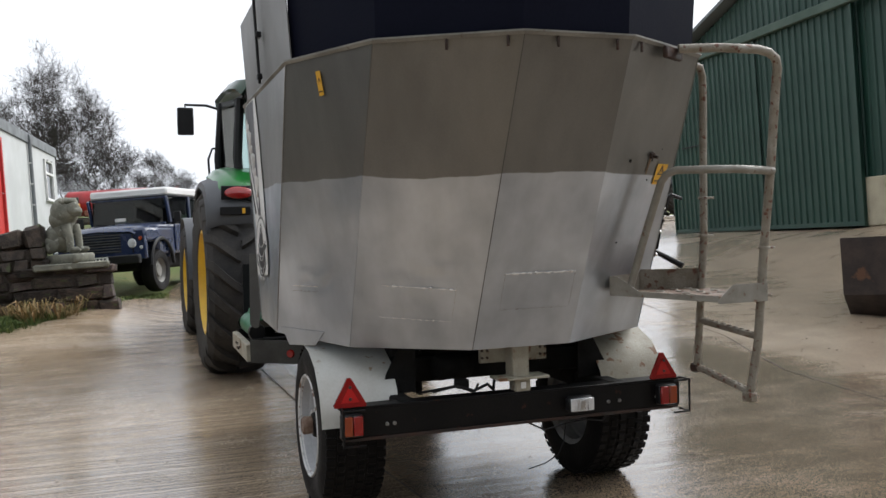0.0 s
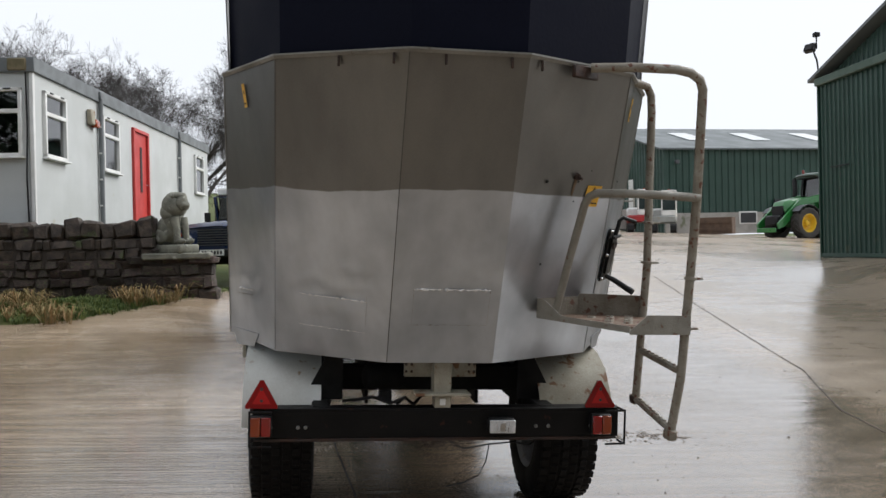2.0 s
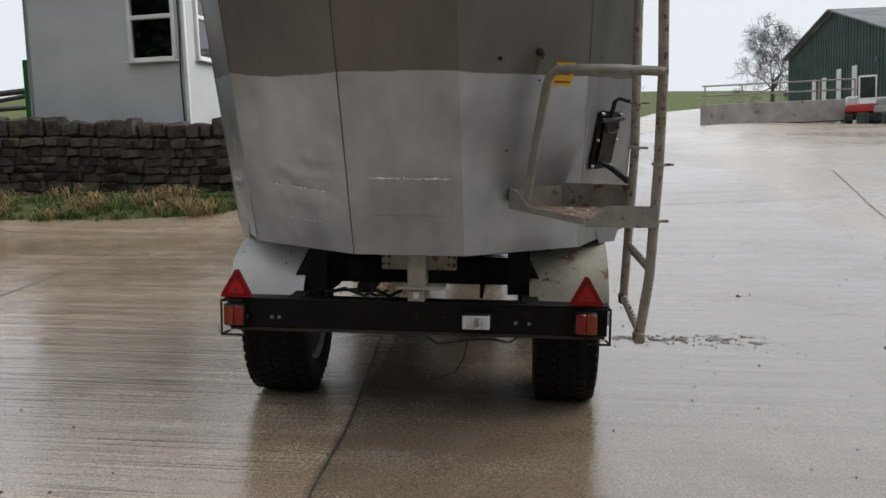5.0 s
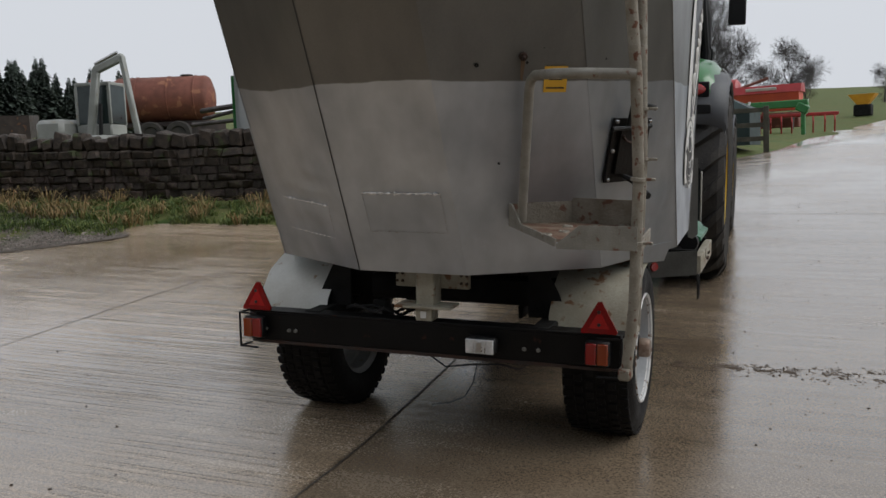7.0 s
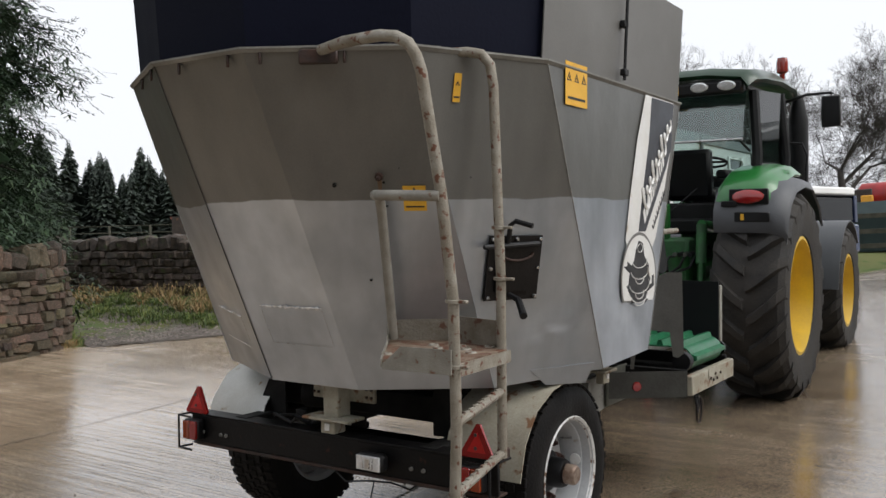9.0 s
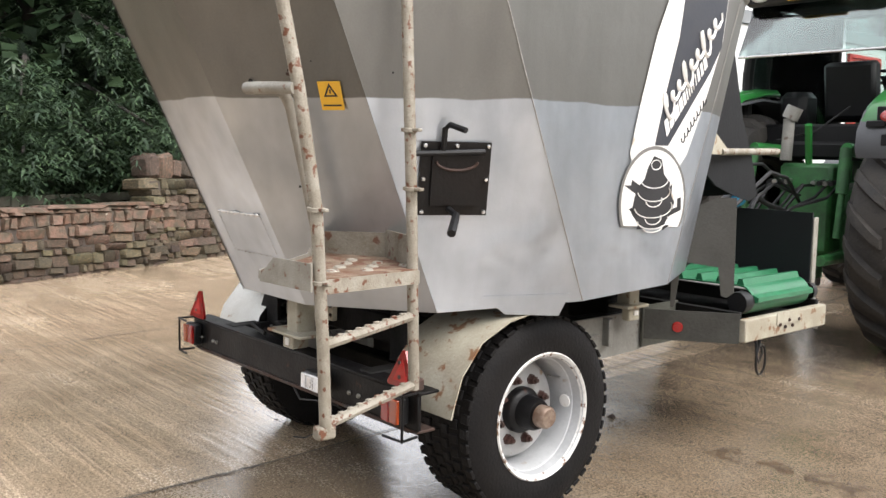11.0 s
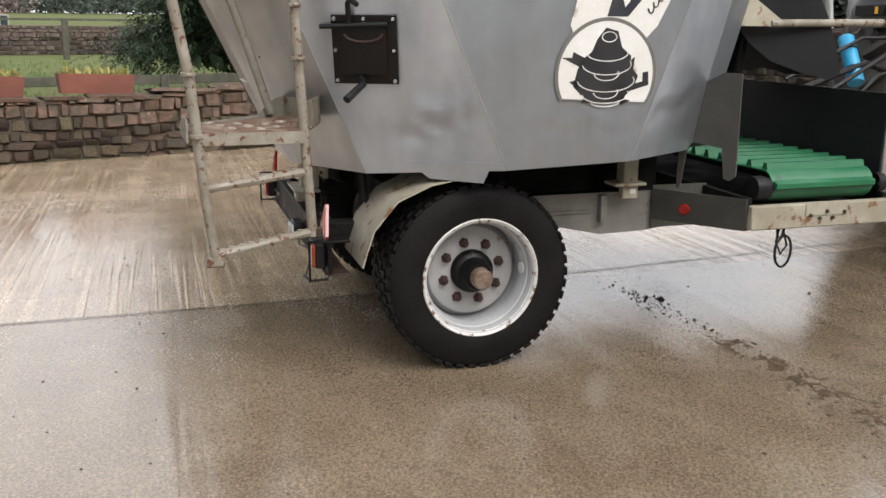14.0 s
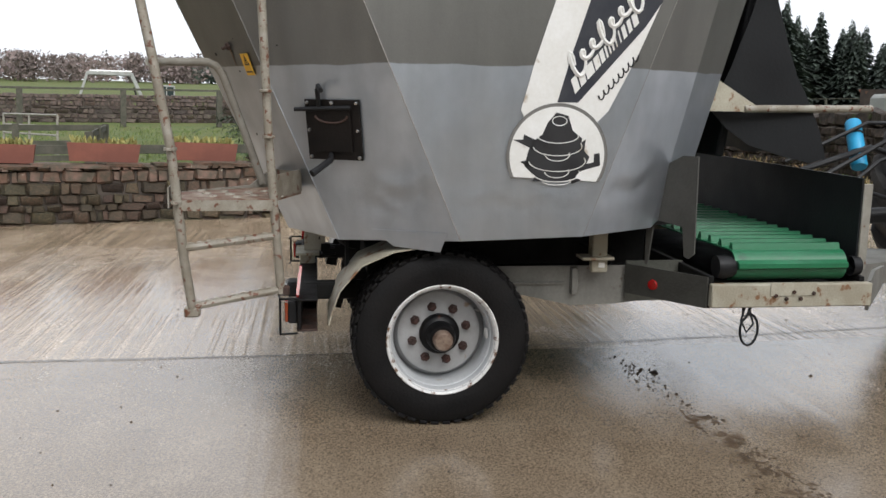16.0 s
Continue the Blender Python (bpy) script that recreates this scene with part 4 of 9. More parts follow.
steps = part("step_plate", Mesh().prism([(1.155, -0.60), (1.125, -0.115), (0.775, 0.005), (0.512, -0.125), (0.848, -0.618)], (0, 0, 1.205), (1, 0, 0), (0, 1, 0), (0, 0, 0.012)), surf("rusty_step", (0.27, 0.215, 0.16), (0.15, 0.09, 0.058), 11, (0.45, 0.75), 0.0, 0.35, 110, ((0.13, 0.055, 0.03), 0.5, 13)), ladder, "rusty step plate with raised grip holes")
for k in range(11):
    x, y = 0.78 + 0.31 * ((k * 0.381) % 1), -0.50 + 0.40 * (k / 10)
    part("grip_hole", Mesh().lathe([(0.012, 0), (0.016, 0.007), (0.021, 0.007), (0.026, 0)], (x, y, 1.217), (0, 0, 1), 10), rust_rail, steps)
part("step_lip", Mesh().prism([(-0.315, 0.0), (-0.315, 0.02), (-0.225, 0.095), (0.0, 0.095), (0.0, 0.0)], (1.165, -0.608, 1.178), (1, 0.05, 0), (0, 0, 1), (0, 0.008, 0)), galv_rail, ladder)
part("step_lip", Mesh().prism([(0, 0), (0.44, 0), (0.44, 0.05), (0, 0.05)], (1.165, -0.565, 1.165), (-0.05, 1, 0), (0, 0, 1), (0.008, 0, 0)), rust_rail, ladder)
part("step_lip", Mesh().prism([(0, 0), (0.60, -0.02), (0.60, 0.012), (0.17, 0.025), (0.05, 0.10), (0, 0.105)], (0.507, -0.13, 1.207), (0.563, -0.826, 0), (0, 0, 1), (0.006, 0.004, 0)), galv_rail, ladder)
part("step_bracket", Mesh().prism([(0, 0), (0.352, 0), (0.352, 0.115), (0, 0.115)], (0.772, 0.0, 1.217), (0.947, -0.321, 0), (0, 0, 1), (0, 0.008, 0)), rust_plate, ladder)
part("step_bracket", Mesh().prism([(0, 0), (0.285, 0), (0.285, 0.115), (0, 0.115)], (0.517, -0.127, 1.217), (0.896, 0.445, 0), (0, 0, 1), (-0.004, 0.006, 0)), rust_plate, ladder)
part("mount_plate", Mesh().box((0.575, -0.665, 2.425), (0.16, 0.025, 0.06), 0.006, (0, 0, 28)), hub_dark, ladder)
part("mount_plate", Mesh().box((0.93, -0.25, 2.40), (0.12, 0.03, 0.06), 0.006, (0, 0, 60)), hub_dark, ladder)
bp0, bn0 = on_panel(0, 0.60, 1.955)
part("rail_bolt", Mesh().lathe([(0.001, 0.045), (0.008, 0.044), (0.009, 0.02), (0.018, 0.018), (0.020, 0.004)], bp0, bn0, 8), hub_dark, tub_part)
part("rust_run", Mesh().prism([(-0.006, -0.10), (0.004, -0.11), (0.010, -0.03), (0.008, 0.0), (-0.010, 0.0), (-0.008, -0.05)], bp0 + bn0 * 0.0045, Vector((0, 0, 1)).cross(bn0).normalized(), bn0.cross(Vector((0, 0, 1)).cross(bn0).normalized()), bn0 * 0.0006), rust_run_m, tub_part)

# --- inspection hatch on the rear right flank ---
p00, hn = on_panel(1, 0.37, 1.548)
hs = Vector((0, 0, 1)).cross(hn).normalized()
hup = hn.cross(hs)
hc = p00 + hn * 0.008
hatch = part("hatch", Mesh().prism([(-0.145, -0.15), (0.145, -0.15), (0.145, 0.15), (-0.145, 0.15)], hc, hs, hup, hn * 0.01), black_plate, wagon, "black bolted hatch plate with lever handles and rust")
part("hatch_door", Mesh().prism([(-0.10, -0.105), (0.10, -0.105), (0.10, 0.10), (-0.10, 0.10)], hc + hn * 0.012, hs, hup, hn * 0.014), black_plate, hatch)
part("hatch_arch", Mesh().tube([hc + hn * 0.03 + hs * 0.085 * math.cos(radians(a)) + hup * (0.075 - 0.035 * math.sin(radians(a))) for a in range(0, 181, 15)], 0.006, 6), hub_dark, hatch)
part("hatch_bar", Mesh().tube([hc + hn * 0.035 + hs * -0.19 + hup * 0.105, hc + hn * 0.035 + hs * 0.11 + hup * 0.118], 0.011, 8), cab_black, hatch)
part("lever", Mesh().tube([hc + hn * 0.03 + hs * -0.06 + hup * 0.11, hc + hn * 0.035 + hs * -0.06 + hup * 0.205, hc + hn * 0.05 + hs * -0.045 + hup * 0.225, hc + hn * 0.12 + hs * 0.0 + hup * 0.215], 0.012, 8), cab_black, hatch)
part("lever", Mesh().tube([hc + hn * 0.02 + hs * -0.02 + hup * -0.12, hc + hn * 0.07 + hs * 0.0 + hup * -0.135, hc + hn * 0.19 + hs * -0.05 + hup * -0.175], [0.012, 0.016, 0.018], 8), cab_black, hatch)
for sx, sy in ((-1, 1), (0, 1), (1, 1), (-1, 0), (1, 0), (-1, -1), (1, -1)):
    part("bolt", Mesh().lathe([(0.001, 0.012), (0.007, 0.012), (0.0095, 0.009), (0.0095, 0)], hc + hn * 0.01 + hs * 0.13 * sx + hup * 0.135 * sy, hn, 6), chrome, hatch)
part("mudguard_tab", Mesh().prism([(-0.19, 0.08), (-0.12, -0.015), (0.12, -0.045), (0.20, 0.06)], on_panel(1, 0.62, 0.985)[0] + on_panel(1, 0.62, 1.0)[1] * 0.002, (low[2] - low[1]).normalized(), (on_panel(1, 0.62, 1.1)[0] - on_panel(1, 0.62, 1.0)[0]).normalized(), on_panel(1, 0.62, 1.0)[1] * 0.003), tub_steel, wagon)
part("mudguard_tab", Mesh().prism([(0.19, 0.08), (0.12, -0.015), (-0.12, -0.045), (-0.20, 0.06)], on_panel(11, 0.38, 0.985)[0] + on_panel(11, 0.38, 1.0)[1] * 0.002, (low[12] - low[11]).normalized(), (on_panel(11, 0.38, 1.1)[0] - on_panel(11, 0.38, 1.0)[0]).normalized(), on_panel(11, 0.38, 1.0)[1] * 0.003), tub_steel, wagon)

# --- rear beam with lights ---
beam = part("rear_beam", Mesh().box((0.02, -0.005, 0.615), (2.0, 0.02, 0.15), 0.004), black_beam, wagon, "black channel beam with rust along its lower edge")
part("flange", Mesh().box((0.02, 0.035, 0.695), (2.02, 0.105, 0.012), 0.003), black_beam, beam)
part("flange", Mesh().box((0.02, 0.035, 0.532), (1.98, 0.10, 0.012), 0.003), hub_dark, beam)
part("rust_edge", Mesh().box((0.02, -0.018, 0.533), (1.9, 0.006, 0.016), 0.002), hub_dark, beam)
for k in (-0.88, -0.74, -0.7, 0.55, 0.62, 0.86):
    part("bolt", Mesh().lathe([(0.001, 0.012), (0.009, 0.011), (0.011, 0)], (k, -0.015, 0.60), (0, -1, 0), 6), chassis_grey, beam)
for s in (-1, 1):
    c = 0.02 + s * 0.995
    cage = Mesh()
    for dz in (0.52, 0.70):
        cage.tube([(c, -0.015, dz), (c + s * 0.012, -0.10, dz), (c - s * 0.10, -0.11, dz)], 0.006, 6)
    cage.tube([(c + s * 0.012, -0.10, 0.515), (c + s * 0.012, -0.10, 0.705)], 0.006, 6)
    part("lamp_cage", cage, black_beam, beam)
    c = -0.935 + 0.003 if s < 0 else 0.905 + 0.005
    t = part("triangle_reflector", Mesh().prism([(-0.082, 0), (0.082, 0), (0.086, 0.012), (0.01, 0.148), (-0.01, 0.148), (-0.086, 0.012)], (c, -0.022, 0.702), (1, 0, 0), (0, 0.12, 0.99), (0, 0.014, 0.0)), red_lens, beam, "red triangular reflector")
    part("reflector_field", Mesh().prism([(-0.048, 0.024), (0.048, 0.024), (0.0, 0.112)], (c, -0.0245, 0.702), (1, 0, 0), (0, 0.12, 0.99), (0, 0.002, 0)), red_bright, t)
    for dx, dz in ((0, 0.045), (0, 0.105)):
        part("screw", Mesh().lathe([(0.001, 0.003), (0.008, 0.003), (0.009, 0)], (c + dx, -0.026, 0.70 + dz), (0, -1, 0.1), 8), hub_dark, t)
    lamp = part("tail_lamp", Mesh().box((c + 0.0, -0.04, 0.615), (0.115, 0.05, 0.115), 0.008), cab_black, beam, "square red and orange tail lamp")
    part("orange_lens", Mesh().box((c - s * 0.027 * -1, -0.07, 0.615), (0.05, 0.018, 0.10), 0.006), orange_lens, lamp)
    part("red_lens", Mesh().box((c - s * 0.027, -0.07, 0.615), (0.05, 0.018, 0.10), 0.006), red_lens, lamp)
wl_ = part("work_lamp", Mesh().box((0.348, -0.055, 0.614), (0.155, 0.065, 0.085), 0.018), cab_black, beam, "rectangular work lamp with white glass")
part("lamp_glass", Mesh().box((0.348, -0.09, 0.614), (0.14, 0.012, 0.07), 0.006), clear_lens, wl_)
part("lamp_ribs", Mesh().box((0.318, -0.097, 0.614), (0.004, 0.004, 0.06), 0.001).box((0.378, -0.097, 0.614), (0.004, 0.004, 0.06), 0.001).box((0.348, -0.097, 0.614), (0.03, 0.005, 0.045), 0.002), chrome, wl_)
part("lamp_cable", Mesh().tube([(0.05, 0.0, 0.53), (0.15, -0.02, 0.48), (0.28, -0.01, 0.50), (0.42, 0.0, 0.51), (0.52, 0.01, 0.49), (0.58, 0.02, 0.53)], 0.005, 6), cab_black, beam)
part("loose_wire", Mesh().tube([(0.30, 0.02, 0.50), (0.28, 0.01, 0.40), (0.24, 0.0, 0.33), (0.16, 0.0, 0.29), (0.06, 0.0, 0.27)], 0.0035, 5), cab_black, beam)

# --- chassis under the tub ---
for s in (-1, 1):
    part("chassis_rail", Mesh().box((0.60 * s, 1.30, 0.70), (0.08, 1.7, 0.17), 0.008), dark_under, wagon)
    part("rail_plate", Mesh().prism([(0.95, 0.80), (2.10, 0.80), (2.10, 0.62), (1.75, 0.58), (1.5, 0.575), (1.2, 0.64), (0.95, 0.64)], (0.715 * s, 0, 0), (0, 1, 0), (0, 0, 1), (s * 0.012, 0, 0)), chassis_grey, wagon, "grey chassis side plate")
    part("rail_rib", Mesh().box((0.74 * s, 1.5, 0.72), (0.06, 0.035, 0.15), 0.004).box((0.735 * s, 1.2, 0.705), (0.02, 0.5, 0.012), 0.002), chassis_grey, wagon)
    part("rail_end_plate", Mesh().prism([(1.80, 0.83), (2.13, 0.83), (2.13, 0.60), (1.80, 0.60)], (0.735 * s, 0, 0), (0, 1, 0), (0, 0, 1), (s * 0.012, 0, 0)), surf("dark_green_plate" + ("_r" if s > 0 else "_l"), (0.12, 0.125, 0.105), (0.075, 0.075, 0.062), 5, (0.5, 0.7), 0.1, 0.2, 60), wagon)
    part("side_reflector", Mesh().lathe([(0.001, 0.014), (0.026, 0.013), (0.031, 0.004), (0.031, 0)], (0.905 * s, 1.90, 0.725), (0.6 * s, -0.8, 0), 16), red_lens, wagon, "round red side reflector")
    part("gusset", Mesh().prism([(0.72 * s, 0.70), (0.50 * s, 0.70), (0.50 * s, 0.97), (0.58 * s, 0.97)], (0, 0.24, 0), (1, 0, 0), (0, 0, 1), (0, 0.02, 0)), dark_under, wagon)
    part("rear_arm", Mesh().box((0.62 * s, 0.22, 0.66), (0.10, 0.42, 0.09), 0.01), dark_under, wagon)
    # load cell post at the side front
    lc = part("load_cell_post", Mesh().box((0.78 * s, 1.62, 0.93), (0.085, 0.085, 0.16), 0.006).box((0.80 * s, 1.60, 0.862), (0.13, 0.18, 0.016), 0.003).box((0.80 * s, 1.62, 0.815), (0.05, 0.09, 0.07), 0.005), cream_steel, wagon, "cream load cell post under the tub")
    part("load_cell_tag", Mesh().box((0.828 * s, 1.63, 0.822), (0.006, 0.035, 0.028), 0.002), white_decal, lc)
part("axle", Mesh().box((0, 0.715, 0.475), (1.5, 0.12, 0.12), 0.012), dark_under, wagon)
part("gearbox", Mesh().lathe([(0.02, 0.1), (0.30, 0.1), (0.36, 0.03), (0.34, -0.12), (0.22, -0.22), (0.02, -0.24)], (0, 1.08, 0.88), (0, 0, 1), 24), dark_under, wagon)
# dark plates added to block the bright ground showing through beneath the tub
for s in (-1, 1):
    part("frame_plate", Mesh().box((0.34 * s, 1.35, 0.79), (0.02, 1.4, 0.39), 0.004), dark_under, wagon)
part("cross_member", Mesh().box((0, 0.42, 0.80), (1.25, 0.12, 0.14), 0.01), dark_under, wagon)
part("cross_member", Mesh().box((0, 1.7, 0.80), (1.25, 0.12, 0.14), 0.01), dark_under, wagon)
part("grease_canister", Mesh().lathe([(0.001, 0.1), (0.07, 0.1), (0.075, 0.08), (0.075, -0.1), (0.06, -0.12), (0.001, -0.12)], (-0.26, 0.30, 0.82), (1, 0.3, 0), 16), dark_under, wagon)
lc = part("load_cell_post", Mesh().box((0.03, 0.12, 0.90), (0.40, 0.03, 0.10), 0.004).box((0.03, 0.06, 0.86), (0.10, 0.10, 0.17), 0.006).box((0.03, 0.03, 0.775), (0.30, 0.14, 0.014), 0.003).box((0.03, 0.03, 0.735), (0.09, 0.09, 0.07), 0.005), cream_steel, wagon, "cream load cell post under the tub")
for dx in (-0.16, -0.13, 0.19, 0.22):
    for dz in (0.88, 0.92):
        part("bolt", Mesh().lathe([(0.001, 0.008), (0.007, 0.008), (0.008, 0)], (dx, 0.104, dz), (0, -1, 0), 6), hub_dark, lc)
part("load_cell_tag", Mesh().box((0.03, -0.018, 0.735), (0.03, 0.006, 0.035), 0.002), white_decal, lc)
part("hydraulic_hose", Mesh().tube([(-0.45, 0.1, 0.72), (-0.35, 0.0, 0.76), (-0.25, 0.02, 0.72), (-0.18, -0.02, 0.76), (-0.12, 0.05, 0.71), (-0.05, 0.2, 0.74)], 0.009, 6), cab_black, wagon)
part("hydraulic_hose", Mesh().tube([(-0.5, 0.2, 0.70), (-0.3, 0.1, 0.74), (-0.2, 0.12, 0.70), (-0.15, 0.2, 0.72)], 0.008, 6), cab_black, wagon)
part("valve_block", Mesh().box((-0.27, 0.14, 0.745), (0.07, 0.06, 0.05), 0.005), dark_under, wagon)

# --- wheels ---
WX, WY, WZ = 0.835, 0.732, 0.465


def wagon_wheel(s):
    c = Vector((WX * s, WY, WZ))
    ax = Vector((s, 0, 0))
    w = part("wheel", Mesh().lathe([(0.285, 0.165), (0.287, 0.172), (0.278, 0.175), (0.27, 0.15), (0.262, 0.04), (0.255, -0.14), (0.285, -0.165)], c, ax, 48), wheel_white, wagon, "white steel wheel with eight studs", 30)
    half = [(0.282, 0.165), (0.30, 0.176), (0.365, 0.184), (0.415, 0.178), (0.450, 0.158), (0.460, 0.13), (0.465, 0.05)]
    part("tyre", Mesh().lathe(half + [(r, -h) for r, h in half[::-1]], c, ax, 64), rubber, w, "worn black tyre", 35)
    for k in range(46):
        a = 2 * math.pi * k / 46
        for j, (h, wd) in enumerate(((0.142, 0.05), (0.085, 0.042), (0.028, 0.042), (-0.028, 0.042), (-0.085, 0.042), (-0.142, 0.05))):
            a2 = a + (0.07 if j % 2 else 0)
            r0 = 0.465 if 0 < j < 5 else 0.457
            part("tread_block", Mesh().box(c + ax * h * 1.0 + Vector((0, math.cos(a2), math.sin(a2))) * r0, (wd, 0.042, 0.016), 0.003, (math.degrees(a2) - 90, 0, 8 if j % 2 else -8)), rubber, w, "", 0, False)
    part("wheel_disc", Mesh().lathe([(0.262, -0.06), (0.246, -0.05), (0.236, -0.01), (0.222, 0.012), (0.20, 0.020), (0.11, 0.020), (0.10, 0.012), (0.001, 0.012)], c, ax, 48), wheel_disc_m, w, "grey-white wheel disc", 30)
    lip = Mesh().lathe([(0.279, 0.160), (0.290, 0.168), (0.297, 0.177), (0.292, 0.183), (0.281, 0.178), (0.272, 0.162)], c, ax, 56, True)
    part("rim_lip", lip, rim_lip_m, w, "chipped white rim edge", 40)
    part("rim_step", Mesh().lathe([(0.270, 0.118), (0.262, 0.114), (0.252, 0.085), (0.250, 0.045), (0.256, 0.015), (0.262, -0.06)], c, ax, 48), wheel_white, w, "", 40)
    part("hub", Mesh().lathe([(0.108, 0.01), (0.108, 0.05), (0.100, 0.062), (0.080, 0.072), (0.076, 0.13), (0.066, 0.15), (0.001, 0.152)], c, ax, 24), black_beam, w, "rusty dark hub")
    part("hub_cap", Mesh().lathe([(0.052, 0.155), (0.052, 0.20), (0.042, 0.212), (0.001, 0.212)], c, ax, 20), hub_cap_m, w, "worn metal hub cap")
    for k in range(8):
        a = 2 * math.pi * (k + 0.35) / 8
        part("wheel_nut", Mesh().lathe([(0.027, 0.018), (0.027, 0.026), (0.021, 0.028), (0.020, 0.050), (0.012, 0.052), (0.011, 0.066), (0.001, 0.067)], c + Vector((0, math.cos(a), math.sin(a))) * 0.150, ax, 6), nut_rust, w, smooth=20)
    part("hand_hole", Mesh().lathe([(0.001, 0.004), (0.028, 0.004), (0.032, 0)], c + ax * 0.085 + Vector((0, math.cos(0.05), math.sin(0.05))) * 0.246, Vector((s * 0.12, -0.99, -0.05)), 14), white_decal, w)
    part("valve", Mesh().tube([c + ax * 0.02 + Vector((0, 0.19, 0.13)), c + ax * 0.09 + Vector((0, 0.20, 0.135))], 0.006, 6), chrome, w)
    # mudguard arching over the rear half of the wheel
    prof = [(0.145, 0.565), (0.16, 0.62), (0.20, 0.735), (0.31, 0.865), (0.47, 0.935), (0.66, 0.965), (0.88, 0.955), (1.08, 0.88)]
    xs = (0.62 * s, 1.045 * s)
    g = part("mudguard", Mesh().sheet([[(x, p, q) for x in (xs[0], (xs[0] + xs[1]) / 2, xs[1])] for p, q in prof[:6]], 0.006), guard_white if s < 0 else cream_steel, wagon, "white sheet steel mudguard, dirty at its edges", 50)
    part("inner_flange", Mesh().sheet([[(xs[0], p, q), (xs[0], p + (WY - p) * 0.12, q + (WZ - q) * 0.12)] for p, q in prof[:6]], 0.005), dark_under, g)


for s in (1, -1):
    wagon_wheel(s)

# --- cross conveyor at the front ---
conv = part("conveyor", Mesh().box((0, 2.55, 0.72), (2.2, 0.8, 0.02), 0.004), dark_under, wagon, "cross conveyor with green slatted belt")
for y, tall in ((2.12, 0.17), (2.97, 0.15)):
    part("conveyor_cheek", Mesh().box((0, y, 0.735), (2.3, 0.03, tall), 0.004), dark_under, conv)
for s in (1, -1):
    cb = part("end_beam", Mesh().box((1.165 * s, 2.56, 0.72), (0.05, 0.90, 0.125), 0.006), cream_steel, conv, "cream painted end beam with rust patches")
    part("beam_patch", Mesh().box((1.193 * s, 2.56, 0.755), (0.006, 0.26, 0.07), 0.012), cream_steel, cb)
    for dy in (-0.10, -0.04, 0.0, 0.04, 0.11):
        part("bolt", Mesh().lathe([(0.001, 0.009), (0.010, 0.008), (0.011, 0)], (1.195 * s, 2.56 + dy, 0.715 + 0.025 * math.cos(dy * 50)), (s, 0, 0), 7), hub_dark, cb)
    part("roller_end", Mesh().lathe([(0.001, 0.05), (0.06, 0.05), (0.065, 0.0), (0.05, -0.05)], (1.10 * s, 2.21, 0.86), (0, -1, 0), 14), cab_black, conv)
    part("roller_end", Mesh().lathe([(0.001, 0.05), (0.05, 0.05), (0.055, 0.0)], (1.10 * s, 2.92, 0.86), (0, 1, 0), 14), cab_black, conv)
belt = part("belt", Mesh().sheet([[(x, y, z) for y in (2.25, 2.57, 2.88)] for x, z in [(1.06 + 0.075 * math.sin(radians(a)), 0.865 + 0.075 * math.cos(radians(a))) for a in range(180, -1, -18)] + [(0.5, 0.93), (0, 0.925), (-0.5, 0.93)] + [(-1.06 - 0.075 * math.sin(radians(a)), 0.865 + 0.075 * math.cos(radians(a))) for a in range(0, 181, 18)]], 0.008), green_belt, conv, "smooth green conveyor belt", 50)
for k in range(17):
    x = 1.055 - k * 0.132
    part("belt_slat", Mesh().prism([(-0.026, 0), (0.026, 0), (0.012, 0.042), (-0.012, 0.042)], (x, 2.26, 0.938), (1, 0, 0), (0, 0, 1), (0, 0.61, 0)), green_slat, belt)
part("belt_slat", Mesh().prism([(-0.026, 0), (0.026, 0), (0.012, 0.036), (-0.012, 0.036)], (1.134, 2.26, 0.875), (0, 0, 1), (1, 0, 0), (0, 0.61, 0)), green_slat, belt)
part("back_panel", Mesh().sheet([[(x, 2.955 + 0.012 * math.sin(x * 9), z) for x in (1.10, 0.72, 0.70, 0.2, -0.4, -1.1)] for z in (0.86, 1.1, 1.33)], 0.012), black_rubber, conv, "black rubber back panel behind the belt")
part("panel_post", Mesh().box((1.10, 2.985, 1.07), (0.02, 0.05, 0.46), 0.004), galv_rail, conv)
# angled guard plates beside the tub
guard_grey = surf("guard_plate_grey", (0.09, 0.088, 0.08), (0.065, 0.063, 0.057), 4, (0.4, 0.6), 0.2, 0.15, 70, ((0.05, 0.04, 0.03), 0.08, 16))
for s in (1, -1):
    part("guard_plate", Mesh().prism([(0, 0.10), (0.0, 0.60), (0.06, 0.62), (0.22, 0.70), (0.315, 0.70), (0.325, 0.20), (0.29, 0.17), (0.26, 0.18), (0.24, 0.33), (0.05, 0.35), (0.02, 0.1)], (0.88 * s, 1.86, 0.74), (0.88 * s, 0.47, 0), (0, 0, 1), (0.004 * s, -0.008, 0)), guard_grey, wagon, "grey angled guard plate with a cut-out")
    part("guard_base", Mesh().prism([(0, 0), (0.50, 0), (0.50, 0.165), (0, 0.165)], (0.76 * s, 1.80, 0.652), (0.80 * s, 0.60, 0), (0, 0, 1), (0.004 * s, -0.010, 0)), surf("mud_grey_plate" + ("_r" if s > 0 else "_l"), (0.05, 0.05, 0.043), (0.032, 0.031, 0.026), 5, (0.5, 0.75), 0.1, 0.2, 60), wagon)
